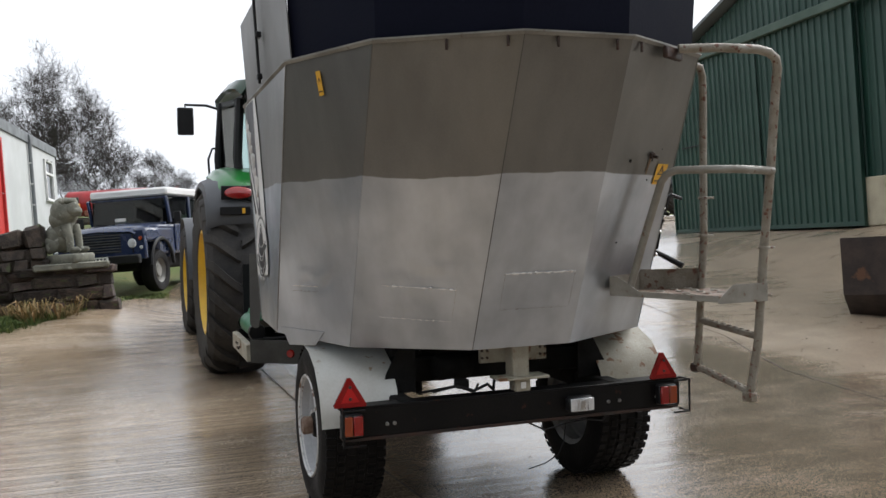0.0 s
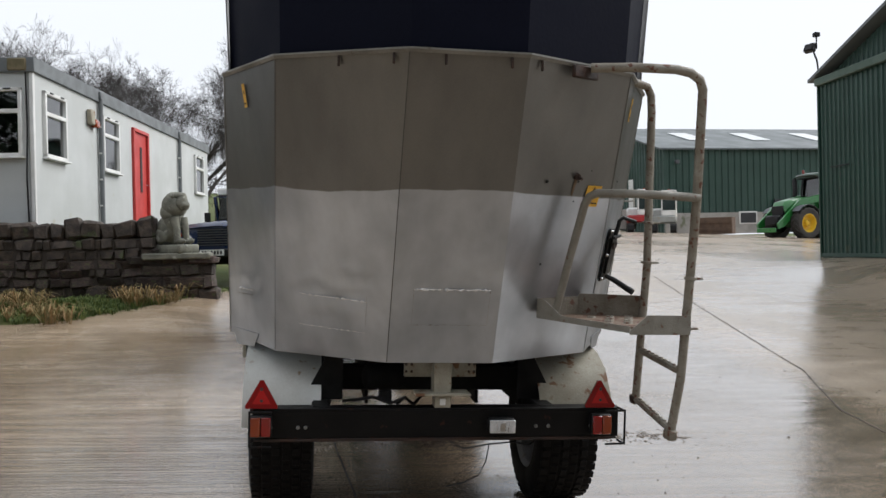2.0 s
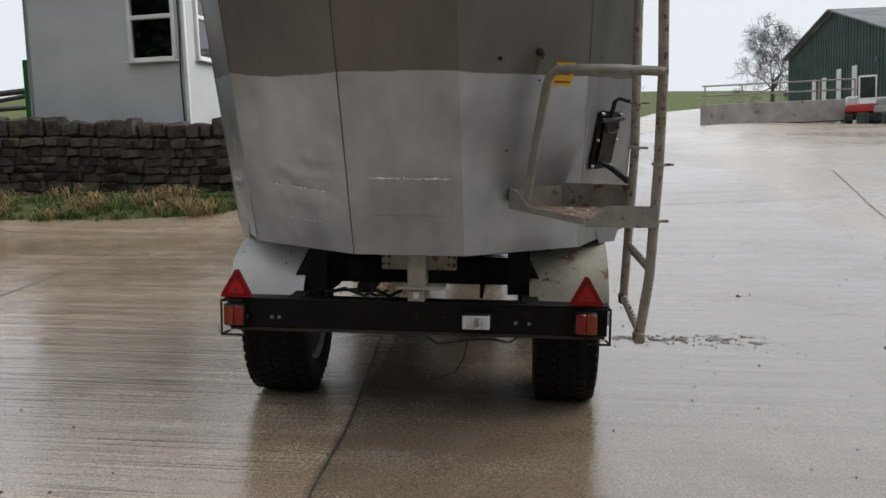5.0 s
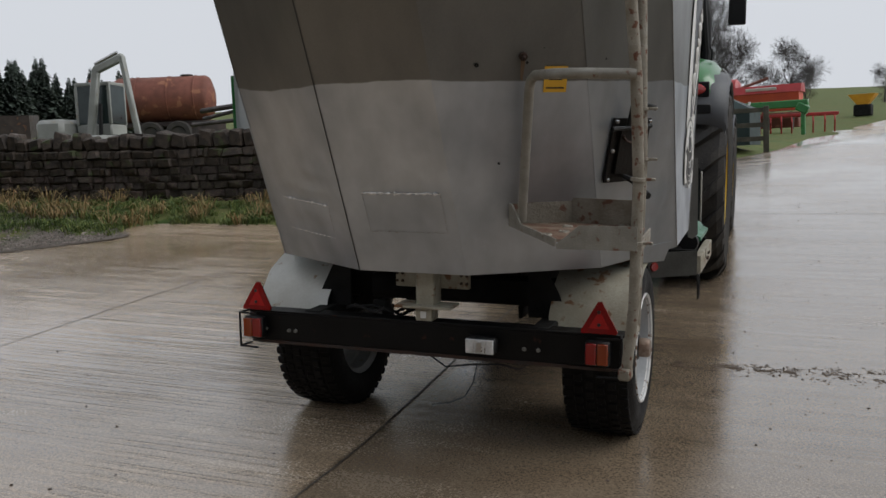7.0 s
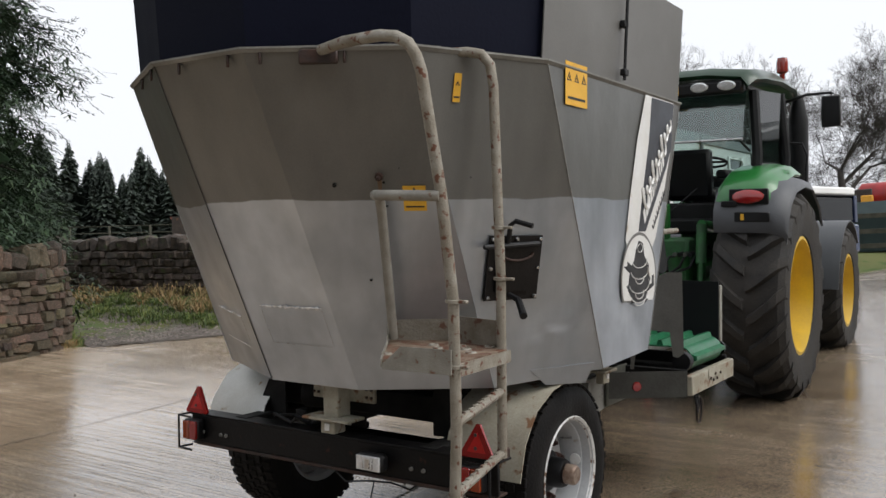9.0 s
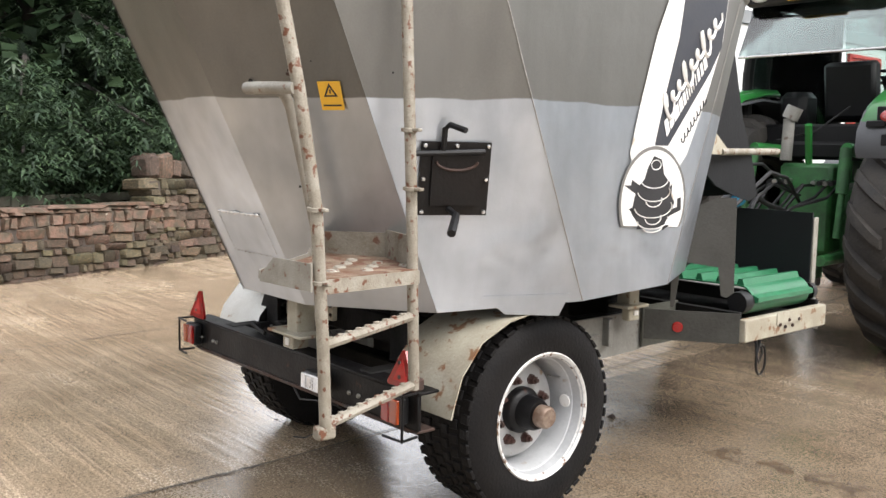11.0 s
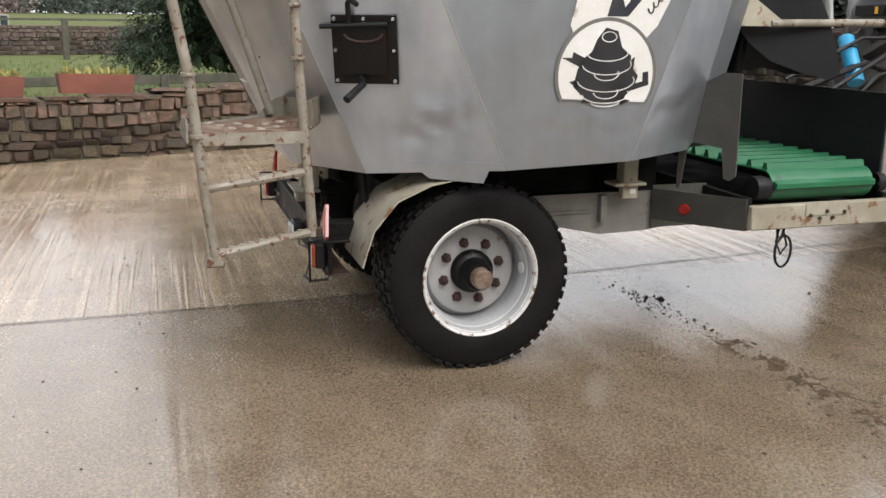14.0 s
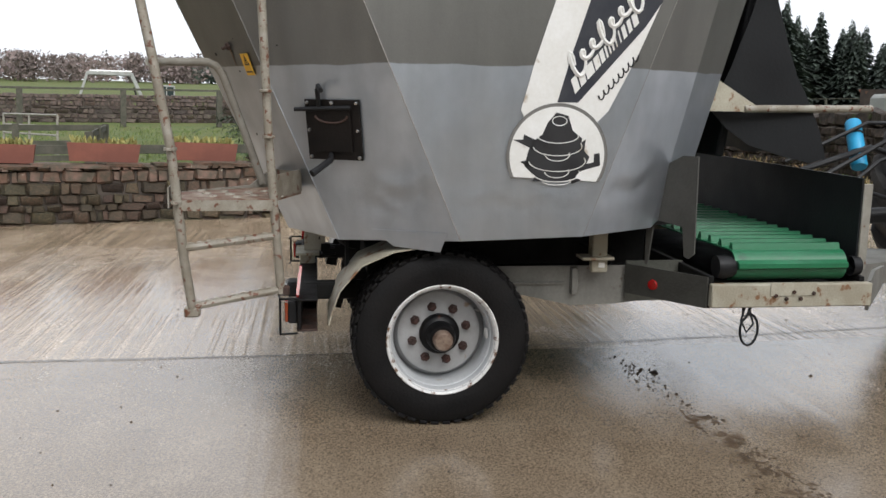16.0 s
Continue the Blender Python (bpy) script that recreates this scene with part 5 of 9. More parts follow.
# front door slide, rubber chute flap and its stay
part("door_slide", Mesh().box((0.0, 2.46, 1.95), (1.2, 0.05, 1.1), 0.01, (-9, 0, 0)), black_rubber, wagon)
rows = []
for q in [i / 10 for i in range(11)]:
    r_ = []
    for (v0, z0), (v1, z1) in zip(((2.50, 2.50), (2.57, 2.34), (2.61, 2.20), (2.66, 2.06), (2.72, 1.92), (2.79, 1.79), (2.86, 1.66), (2.92, 1.55), (2.97, 1.46), (3.00, 1.38)), ((2.50, 2.50), (2.56, 2.34), (2.60, 2.20), (2.65, 2.06), (2.71, 1.92), (2.78, 1.79), (2.85, 1.66), (2.90, 1.55), (2.94, 1.46), (2.95, 1.40))):
        w = 0.25 * q
        r_.append((0.70 - 1.4 * q, v0 * w + v1 * (1 - w) + 0.015 * math.sin(q * 14), z0 * w + z1 * (1 - w) + 0.015 * math.sin(q * 17)))
    rows.append(r_)
part("chute_flap", Mesh().sheet(rows, 0.012), black_rubber, wagon, "curled black rubber chute flap", 60)
cheek = [(2.24, 1.67), (2.34, 1.57), (2.48, 1.48), (2.68, 1.42), (2.86, 1.38), (2.95, 1.41), (2.90, 1.56), (2.82, 1.72), (2.73, 1.87), (2.67, 2.02), (2.62, 2.16), (2.57, 2.30), (2.54, 2.46), (2.50, 2.46), (2.44, 2.20), (2.34, 1.90)]
part("chute_cheek", Mesh().prism(cheek, (0.70, 0, 0), (0, 1, 0), (0.02, 0, 1), (-0.012, 0, 0)), black_rubber, wagon, "black rubber side of the chute flap")
part("chute_fold", Mesh().tube([(0.70, 2.42, 1.74), (0.705, 2.60, 1.67), (0.70, 2.79, 1.54), (0.695, 2.86, 1.47)], [0.004, 0.008, 0.008, 0.003], 6), black_rubber, wagon)
for s in (1, -1):
    part("stay_bracket", Mesh().prism([(0, 0), (0.33, 0.0), (0.33, 0.035), (0.05, 0.19), (0, 0.19)], (0.83 * s, 2.14, 1.665), (-0.13 * s, 1, 0), (0, 0, 1), (0.012 * s, 0, 0)), cream_steel, wagon, "cream triangular bracket with long stay")
    part("stay_tube", Mesh().tube([(0.80 * s, 2.40, 1.68), (0.70 * s, 3.22, 1.69)], 0.021, 10), rust_rail, wagon)
# drawbar, jack, parking ropes
part("drawbar", Mesh().prism([(-0.55, 2.95), (0.55, 2.95), (0.14, 4.15), (0.10, 5.15), (-0.10, 5.15), (-0.14, 4.15)], (0, 0, 0.58), (1, 0, 0), (0, 1, 0), (0, 0, 0.14)), chassis_grey, wagon)
part("side_stand_plate", Mesh().prism([(0, 0), (0.5, 0.05), (0.5, 0.17), (0.12, 0.2), (0, 0.16)], (1.12, 3.02, 0.62), (-0.75, 0.66, 0), (0, 0, 1), (0.015, 0.012, 0)), chassis_grey, wagon)
loop = [(1.12, 2.32, 0.665), (1.15, 2.31, 0.60)] + [(1.155, 2.345 + 0.05 * math.sin(radians(a)), 0.53 + 0.085 * math.cos(radians(a))) for a in range(-20, 330, 25)] + [(1.15, 2.33, 0.60), (1.14, 2.36, 0.665)]
part("rope_loop", Mesh().tube(loop, 0.007, 6), cab_black, wagon, "looped black rope")
part("rope_loop", Mesh().tube([(1.13, 2.33, 0.66), (1.15, 2.30, 0.58), (1.15, 2.335, 0.515), (1.15, 2.37, 0.56), (1.13, 2.345, 0.66)], 0.006, 6), cab_black, wagon)
bt = part("manual_tube", Mesh().lathe([(0.001, 0.17), (0.045, 0.17), (0.05, 0.16), (0.05, -0.16), (0.045, -0.17), (0.001, -0.17)], (0.23, 3.45, 1.465), (0.243, -0.065, -0.33), 20), blue_plastic, wagon, "bright blue plastic manual tube")
for h in (-0.07, 0.07):
    part("strap", Mesh().lathe([(0.051, -0.008), (0.054, -0.006), (0.054, 0.006), (0.051, 0.008)], Vector((0.23, 3.45, 1.465)) + Vector((0.243, -0.065, -0.33)).normalized() * h, (0.243, -0.065, -0.33), 20), cab_black, bt)
part("pto_guard", Mesh().lathe([(0.05, -0.6), (0.055, 0.3), (0.10, 0.45), (0.10, 0.55)], (0.0, 3.75, 0.98), (0, 1, 0.05), 16), cab_black, wagon)
for pts, r_ in (([(0.35, 3.0, 1.3), (0.3, 3.5, 1.45), (0.15, 4.1, 1.3), (0.05, 4.7, 1.2)], 0.02), ([(0.3, 3.0, 1.25), (0.32, 3.4, 1.2), (0.1, 4.0, 1.05), (0.0, 4.7, 1.1)], 0.016), ([(0.4, 3.0, 1.2), (0.45, 3.6, 1.55), (0.25, 4.2, 1.5), (0.1, 4.7, 1.3)], 0.014), ([(0.5, 3.1, 1.1), (0.42, 3.5, 1.38), (0.2, 4.1, 1.45), (0.1, 4.7, 1.35)], 0.012), ([(0.2, 3.0, 1.35), (0.25, 3.5, 1.6), (0.1, 4.1, 1.6), (0.0, 4.7, 1.4)], 0.012)):
    part("supply_hose", Mesh().tube(pts, r_, 8), cab_black, wagon)

# ---- tractors ----


def lugged_tyre(r, w, c, ax, lugs, lug_h):
    """Carcass and chevron bars of a tractor tyre, each as its own mesh."""
    c, ax = Vector(c), Vector(ax).normalized()
    e1, e2 = Vector((0, 1, 0)), Vector((0, 0, 1))
    ri = r * 0.56
    half = [(ri, w * 0.40), (ri + 0.03, w * 0.47), (r * 0.80, w * 0.52), (r * 0.90, w * 0.50), (r * 0.945, w * 0.42), (r * 0.955, w * 0.2)]
    body = Mesh().lathe(half + [(q, -h) for q, h in half[::-1]], c, ax, 56)
    bars = []
    for k in range(lugs):
        for s in (1, -1):
            a0 = 2 * math.pi * (k + (0.5 if s > 0 else 0)) / lugs
            m = Mesh()
            rows = []
            for i in range(6):
                t = i / 5
                a = a0 - 0.30 * t ** 1.2
                h = s * w * (0.02 + 0.50 * t)
                rb = r * (0.95 if t < 0.7 else 0.95 - 0.11 * ((t - 0.7) / 0.3) ** 1.6)
                top_r = rb + lug_h * (1 if t < 0.8 else 0.9)
                wa = 0.040 + 0.022 * t
                row = []
                for da, rr in ((-wa * 1.25, rb - 0.01), (-wa * 0.8, top_r), (wa * 0.8, top_r), (wa * 1.25, rb - 0.01)):
                    aa = a + da * 1.05 / r
                    row.append(c + ax * h + (e1 * math.cos(aa) + e2 * math.sin(aa)) * rr)
                rows.append(row)
            n = 4
            vs = [p for row in rows for p in row]
            fs = [[i * n + j, i * n + j + 1, (i + 1) * n + j + 1, (i + 1) * n + j] for i in range(5) for j in range(3)]
            fs += [[0, 1, 2, 3], [20, 23, 22, 21]]
            bars.append(m.add(vs, fs))
    return body, bars


def tractor_wheel(parent, name, r, w, c, s, lugs, mat_rim=None):
    rim_m = mat_rim or jd_yellow
    ri = r * 0.56
    wheel = part(name, Mesh().lathe([(ri + 0.02, w * 0.45), (ri - 0.01, w * 0.46), (ri - 0.03, w * 0.36), (ri - 0.05, 0.10), (ri - 0.09, 0.0), (ri * 0.55, -0.04), (ri * 0.42, 0.02), (ri * 0.40, 0.05), (0.001, 0.05)], c, (s, 0, 0), 40), rim_m, parent, "yellow steel wheel", 30)
    body, bars = lugged_tyre(r, w, c, (1, 0, 0), lugs, r * 0.068)
    tyre = part("tyre", body, tractor_rubber, wheel, "black lugged tractor tyre", 35)
    for b in bars:
        part("lug", b, tractor_rubber, tyre, "", 0)
    part("hub", Mesh().lathe([(ri * 0.3, 0.05), (ri * 0.28, 0.12), (ri * 0.16, 0.16), (0.001, 0.17)], c, (s, 0, 0), 20), rim_m, wheel)
    # added dark disc: covers the yellow inner rim, standing in for shade there
    part("inner_dish", Mesh().lathe([(ri - 0.02, 0.0), (ri * 0.9, -0.10), (ri * 0.5, -0.14), (0.001, -0.14)], c, (s, 0, 0), 32), dark_under, wheel)
    for k in range(8):
        a = 2 * math.pi * k / 8
        part("wheel_nut", Mesh().lathe([(0.018, 0.05), (0.016, 0.075), (0.001, 0.076)], Vector(c) + Vector((0, math.cos(a), math.sin(a))) * ri * 0.36, (s, 0, 0), 6), cab_black, wheel)
    return wheel


def tractor(m, label, loader=False):
    t = thing("tractor", m, label, "tractor")
    for s in (1, -1):
        tractor_wheel(t, "rear_wheel", 0.97, 0.64, (0.885 * s, 0, 0.965), s, 20)
        tractor_wheel(t, "front_wheel", 0.755, 0.50, (0.92 * s, 2.88, 0.75), s, 17)
        # rear fender: grey plastic arch with a green cap carrying the lamp
        prof = [(-0.77, 1.60), (-0.80, 1.67), (-0.785, 1.79), (-0.68, 1.93), (-0.47, 2.04), (-0.1, 2.09), (0.3, 2.06), (0.62, 1.90), (0.8, 1.70)]
        f = part("rear_fender", Mesh().sheet([[(x * s, y + dy, z - dz) for x, dy, dz in ((0.58, 0, 0.0), (0.82, 0, 0), (1.06, 0.01, 0.01), (1.18, 0.03, 0.05), (1.20, 0.05, 0.11))] for y, z in prof], 0.02), fender_grey, t, "dark grey plastic rear mudguard", 50)
        cap = [(-0.72, 1.84), (-0.725, 1.92), (-0.62, 2.03), (-0.38, 2.13), (0.0, 2.19), (0.25, 2.19)]
        part("fender_cap", Mesh().sheet([[(x * s, y + dy, z - dz) for x, dy, dz in ((0.60, 0, 0.06), (0.64, -0.005, 0.01), (0.92, -0.005, 0.0), (1.02, 0.01, 0.025), (1.09, 0.06, 0.10))] for y, z in cap], 0.03), jd_green, f, "glossy green fender cap", 60)
        lamp = part("tail_lamp", Mesh().lathe([(0.001, 0.035), (0.10, 0.03), (0.135, 0.012), (0.14, 0)], (0, 0, 0), (0, -1, 0.15), 24), red_lens, f, "oval red tail lamp")
        lamp.matrix_basis = pose(0.88 * s, -0.785, 1.91) @ Matrix.Diagonal((1, 1, 0.45, 1))
        part("lamp_surround", Mesh().box((0.88 * s, -0.757, 1.91), (0.34, 0.03, 0.14), 0.03), cab_black, f)
        part("vent_grille", Mesh().box((0.72 * s, -0.80, 1.85), (0.14, 0.03, 0.05), 0.008), cab_black, f)
        part("switch_panel", Mesh().box((0.92 * s, -0.81, 1.73), (0.30, 0.03, 0.085), 0.015), cab_black, f)
        part("switch_label", Mesh().box((0.84 * s, -0.828, 1.73), (0.03, 0.006, 0.055), 0.002), yellow_decal, f)
        ff = part("front_fender", Mesh().sheet([[(x * s, 2.88 + 0.84 * math.cos(radians(a)), 0.76 + 0.84 * math.sin(radians(a))) for x in (0.66, 0.92, 1.17)] for a in range(40, 176, 15)], 0.015), fender_grey, t, "dark grey front mudguard", 50)
        part("axle_half", Mesh().tube([(0, 0, 0.95), (0.75 * s, 0, 0.965)], [0.22, 0.16], 12), jd_dirty, t)
        part("front_axle", Mesh().tube([(0, 2.88, 0.7), (0.75 * s, 2.88, 0.75)], [0.14, 0.1], 10), jd_dirty, t)
    part("transmission", Mesh().box((0, 1.0, 1.0), (0.62, 2.4, 0.6), 0.06).box((0, 2.6, 0.95), (0.5, 1.3, 0.5), 0.05), jd_dirty, t)
    part("bonnet", Mesh().sheet([[(0.44 * math.sin(radians(a)) * (1.0 if abs(a) > 60 else 1.0), y, z0 - 0.30 + 0.32 * min(1, math.cos(radians(a)) * 1.5)) for a in range(-90, 91, 15)] for y, z0 in ((1.45, 2.0), (2.2, 1.97), (3.0, 1.88), (3.55, 1.74), (3.68, 1.5))], 0.02), jd_green, t, "green engine bonnet", 50)
    for s in (1, -1):
        part("bonnet_side", Mesh().prism([(1.45, 1.15), (3.6, 1.15), (3.62, 1.5), (3.0, 1.6), (1.45, 1.72)], (0.43 * s, 0, 0), (0, 1, 0), (0, 0, 1), (0.02 * s, 0, 0)), jd_green, t)
        part("side_grille", Mesh().prism([(1.9, 1.2), (3.4, 1.2), (3.3, 1.45), (1.9, 1.5)], (0.452 * s, 0, 0), (0, 1, 0), (0, 0, 1), (0.004 * s, 0, 0)), cab_black, t)
    part("nose", Mesh().box((0, 3.66, 1.32), (0.72, 0.10, 0.55), 0.04), cab_black, t)
    # cab
    cab = part("cab", Mesh().box((0, 0.72, 1.63), (1.5, 1.62, 0.16), 0.03).box((0, 0.0, 1.75), (1.2, 0.10, 0.22), 0.03), cab_black, t, "glazed black framed cab with green roof")
    corners = {"rl": (-0.76, -0.08), "rr": (0.76, -0.08), "fl": (-0.64, 1.52), "fr": (0.64, 1.52), "ml": (-0.90, 0.55), "mr": (0.90, 0.55)}
    for k, (x, y) in corners.items():
        yt = y + (0.10 if k[0] == "r" else (-0.12 if k[0] == "f" else 0))
        part("pillar", Mesh().tube([(x, y, 1.68), (x * 1.03, (y + yt) / 2, 2.3), (x * 0.97, yt, 2.93)], 0.05 if k[0] != "m" else 0.04, 8), cab_black, cab)
    for s in (1, -1):
        part("waist_rail", Mesh().tube([(0.76 * s, -0.08, 1.72), (0.90 * s, 0.55, 1.70), (0.64 * s, 1.52, 1.70)], 0.045, 8), cab_black, cab)
        part("pane", Mesh().prism([(0, 0), (0.65, 0), (0.62, 1.2), (0.10, 1.2)], (0.765 * s, -0.06, 1.73), (0.22 * s, 0.975, 0), (-0.01 * s, 0, 1), (0.006 * s, 0, 0)), cab_glass, cab).visible_shadow = False
        part("pane", Mesh().prism([(0, 0), (0.98, 0), (0.86, 1.2), (0, 1.2)], (0.90 * s, 0.57, 1.73), (-0.26 * s, 0.965, 0), (-0.02 * s, 0, 1), (0.006 * s, 0, 0)), cab_glass, cab).visible_shadow = False
        part("door_handle", Mesh().tube([(0.87 * s, 0.66, 1.85), (0.88 * s, 0.66, 2.1)], 0.015, 6), cab_black, cab)
        mr = part("mirror", Mesh().box((1.20 * s, 1.42, 2.80), (0.19, 0.06, 0.33), 0.025), cab_black, t, "black door mirror on a long arm")
        part("mirror_arm", Mesh().tube([(0.60 * s, 1.45, 2.90), (0.95 * s, 1.46, 3.0), (1.20 * s, 1.44, 3.0), (1.20 * s, 1.44, 2.9)], 0.016, 8), cab_black, mr)
        part("grab_rail", Mesh().tube([(0.90 * s, 1.55, 1.65), (0.93 * s, 1.56, 2.35), (0.88 * s, 1.56, 2.48), (0.7 * s, 1.55, 2.5)], 0.014, 8), cab_black, t)
    part("rear_pane", Mesh().prism([(-0.70, 0.0), (0.70, 0.0), (0.72, 0.52), (-0.72, 0.52)], (0, -0.10, 2.92), (1, 0, 0), (0, -0.42, -0.9), (0, -0.006, 0.003)), cab_glass, cab, "tilted rear window").visible_shadow = False
    part("window_bar", Mesh().tube([(-0.72, -0.32, 2.45), (0.72, -0.32, 2.45)], 0.012, 8), chrome, cab)
    part("window_stay", Mesh().tube([(0.66, -0.30, 2.47), (0.72, -0.06, 2.35)], 0.012, 6), cab_black, cab)
    part("front_pane", Mesh().prism([(-0.56, 0), (0.56, 0), (0.56, 1.18), (-0.56, 1.18)], (0, 1.53, 1.74), (1, 0, 0), (0, -0.10, 1), (0, 0.006, 0)), cab_glass, cab).visible_shadow = False
    part("dashboard", Mesh().box((0, 1.30, 1.95), (0.5, 0.25, 0.4), 0.06), cab_black, cab)
    part("headliner", Mesh().box((0, 0.72, 2.95), (1.46, 1.75, 0.06), 0.02), cab_black, cab)
    roof = part("roof", Mesh().sheet([[(x, y, z) for x, y, z in ((-0.80 * k, yy, zz - 0.05), (-0.74 * k, yy, zz + 0.03), (-0.4 * k, yy, zz + 0.07), (0.4 * k, yy, zz + 0.07), (0.74 * k, yy, zz + 0.03), (0.80 * k, yy, zz - 0.05))] for yy, zz, k in ((-0.22, 2.98, 0.92), (-0.18, 3.03, 0.97), (0.1, 3.06, 1), (0.8, 3.10, 1), (1.5, 3.08, 1), (1.74, 3.03, 0.95), (1.80, 2.97, 0.9))], 0.05), roof_green, cab, "dark green cab roof", 50)
    part("roof_visor", Mesh().box((0, -0.20, 2.955), (1.42, 0.12, 0.13), 0.03), cab_black, roof)
    for x in (0.30, 0.56, -0.30, -0.56):
        l = part("roof_lamp", Mesh().lathe([(0.001, 0.02), (0.06, 0.018), (0.075, 0.004), (0.075, -0.02)], (0, 0, 0), (0, -1, -0.15), 20), clear_lens, roof, "oval roof work lamp")
        l.matrix_basis = pose(x, -0.27, 2.965) @ Matrix.Diagonal((1.15, 1, 0.62, 1))
    pl = part("number_plate", Mesh().box((-0.10, -0.275, 2.955), (0.40, 0.012, 0.10), 0.006), yellow_decal, roof, "yellow number plate")
    for k, w in enumerate((0.035, 0.035, 0.03, 0.03, 0.0, 0.035, 0.035, 0.03)):
        if w:
            part("plate_bar", Mesh().box((-0.265 + k * 0.047, -0.283, 2.955), (w, 0.004, 0.058), 0.002), ink, pl)
    part("beacon", Mesh().lathe([(0.001, 0.16), (0.05, 0.15), (0.062, 0.10), (0.06, 0.0), (0.03, -0.02), (0.02, -0.14)], (0.74, 1.25, 3.24), (0, 0, 1), 18), lens("beacon_lens" + ("_b" if loader else ""), (0.24, 0.022, 0.012)), roof, "dark red beacon")
    part("exhaust", Mesh().tube([(0.80, 1.75, 1.6), (0.80, 1.75, 2.2), (0.80, 1.75, 2.75), (0.80, 1.75, 3.0)], [0.10, 0.11, 0.11, 0.06], 14), cab_black, t, "matt black exhaust stack")
    seat = part("seat", Mesh().box((0, 0.62, 1.95), (0.5, 0.48, 0.14), 0.05).box((0, 0.38, 2.16), (0.46, 0.15, 0.5), 0.06, (8, 0, 0)), cab_black, cab, "black driver's seat")
    part("armrest", Mesh().box((0.32, 0.6, 2.15), (0.12, 0.4, 0.09), 0.03), cab_black, seat)
    part("passenger_seat", Mesh().box((-0.45, 0.3, 1.98), (0.26, 0.3, 0.35), 0.06), cab_black, cab)
    part("steering_wheel", Mesh().tube([Vector((0.0, 1.03, 2.30)) + Vector((math.cos(radians(a)), math.sin(radians(a)) * 0.85, -math.sin(radians(a)) * 0.25)) * 0.20 for a in range(0, 361, 20)], 0.014, 8).tube([(-0.19, 1.03, 2.30), (0.19, 1.03, 2.30)], 0.012, 6).tube([(0, 1.03, 2.30), (0, 1.22, 2.05)], 0.025, 8), cab_black, cab)
    # rear linkage and hitch
    for s in (1, -1):
        part("lift_arm", Mesh().tube([(0.36 * s, -0.15, 1.62), (0.40 * s, -0.55, 1.66)], [0.06, 0.045], 10), jd_green, t)
        part("lift_ram", Mesh().tube([(0.40 * s, -0.55, 1.66), (0.41 * s, -0.62, 1.30)], 0.05, 10).tube([(0.41 * s, -0.62, 1.30), (0.42 * s, -0.70, 0.95)], 0.028, 10), jd_dirty, t, "dirty green lift ram")
        part("lower_link", Mesh().tube([(0.30 * s, -0.1, 0.75), (0.44 * s, -1.0, 0.80)], [0.05, 0.045], 8), jd_dirty, t)
        for k in range(4):
            part("coupler", Mesh().tube([(0.12 * s + 0.05 * k * s, -0.42, 1.38), (0.12 * s + 0.05 * k * s, -0.52, 1.37)], 0.022, 8), cab_black if k % 2 else chrome, t)
    part("hitch_frame", Mesh().box((0, -0.30, 1.15), (0.46, 0.25, 0.75), 0.03).box((0, -0.55, 0.62), (0.30, 0.5, 0.16), 0.03), jd_dirty, t)
    part("top_link", Mesh().tube([(0, -0.35, 1.45), (0.05, -0.5, 1.85)], 0.03, 8), jd_green, t)
    part("assist_ram", Mesh().tube([(-0.16, -0.42, 1.9), (-0.16, -0.45, 1.55)], 0.05, 10).tube([(-0.16, -0.42, 1.9), (-0.12, -0.40, 2.0)], 0.07, 12), chassis_grey, t)
    for k in range(7):
        x = -0.3 + 0.1 * k
        part("hydraulic_hose", Mesh().tube([(x, -0.45, 1.35), (x + 0.03, -0.7, 1.3 + 0.06 * math.sin(k * 2)), (x * 0.6, -0.95, 1.15 + 0.05 * math.cos(k)), (x * 0.4, -1.3, 1.05)], 0.013, 6), cab_black, t)
    part("wiper_cable", Mesh().tube([(0.25, -0.2, 2.0), (0.05, -0.35, 1.8), (-0.25, -0.45, 1.72)], 0.008, 6), cab_black, t)
    part("wheel_weight", Mesh().box((0, 3.95, 0.9), (0.8, 0.45, 0.5), 0.08), cab_black, t)
    if loader:
        for s in (1, -1):
            part("loader_arm", Mesh().prism([(1.35, 1.75), (1.6, 2.15), (3.0, 1.85), (4.35, 0.75), (4.3, 0.5), (3.95, 0.62), (2.85, 1.6), (1.65, 1.8)], (0.60 * s, 0, 0), (0, 1, 0), (0, 0, 1), (0.10 * s, 0, 0)), jd_green, t, "green loader arm")
            part("loader_post", Mesh().box((0.62 * s, 1.45, 1.4), (0.14, 0.3, 1.2), 0.03), jd_green, t)
            part("loader_ram", Mesh().tube([(0.62 * s, 1.6, 1.3), (0.62 * s, 2.9, 1.45)], 0.05, 8), cab_black, t)
        part("loader_headstock", Mesh().box((0, 4.4, 0.45), (1.2, 0.08, 0.22), 0.03), jd_green, t, "green loader headstock")
    return t


tractor(WAGON @ pose(-0.05, 5.50, 0.09, 1.6, 0, 0.9), "green tractor with yellow wheels, hitched to the mixer wagon")

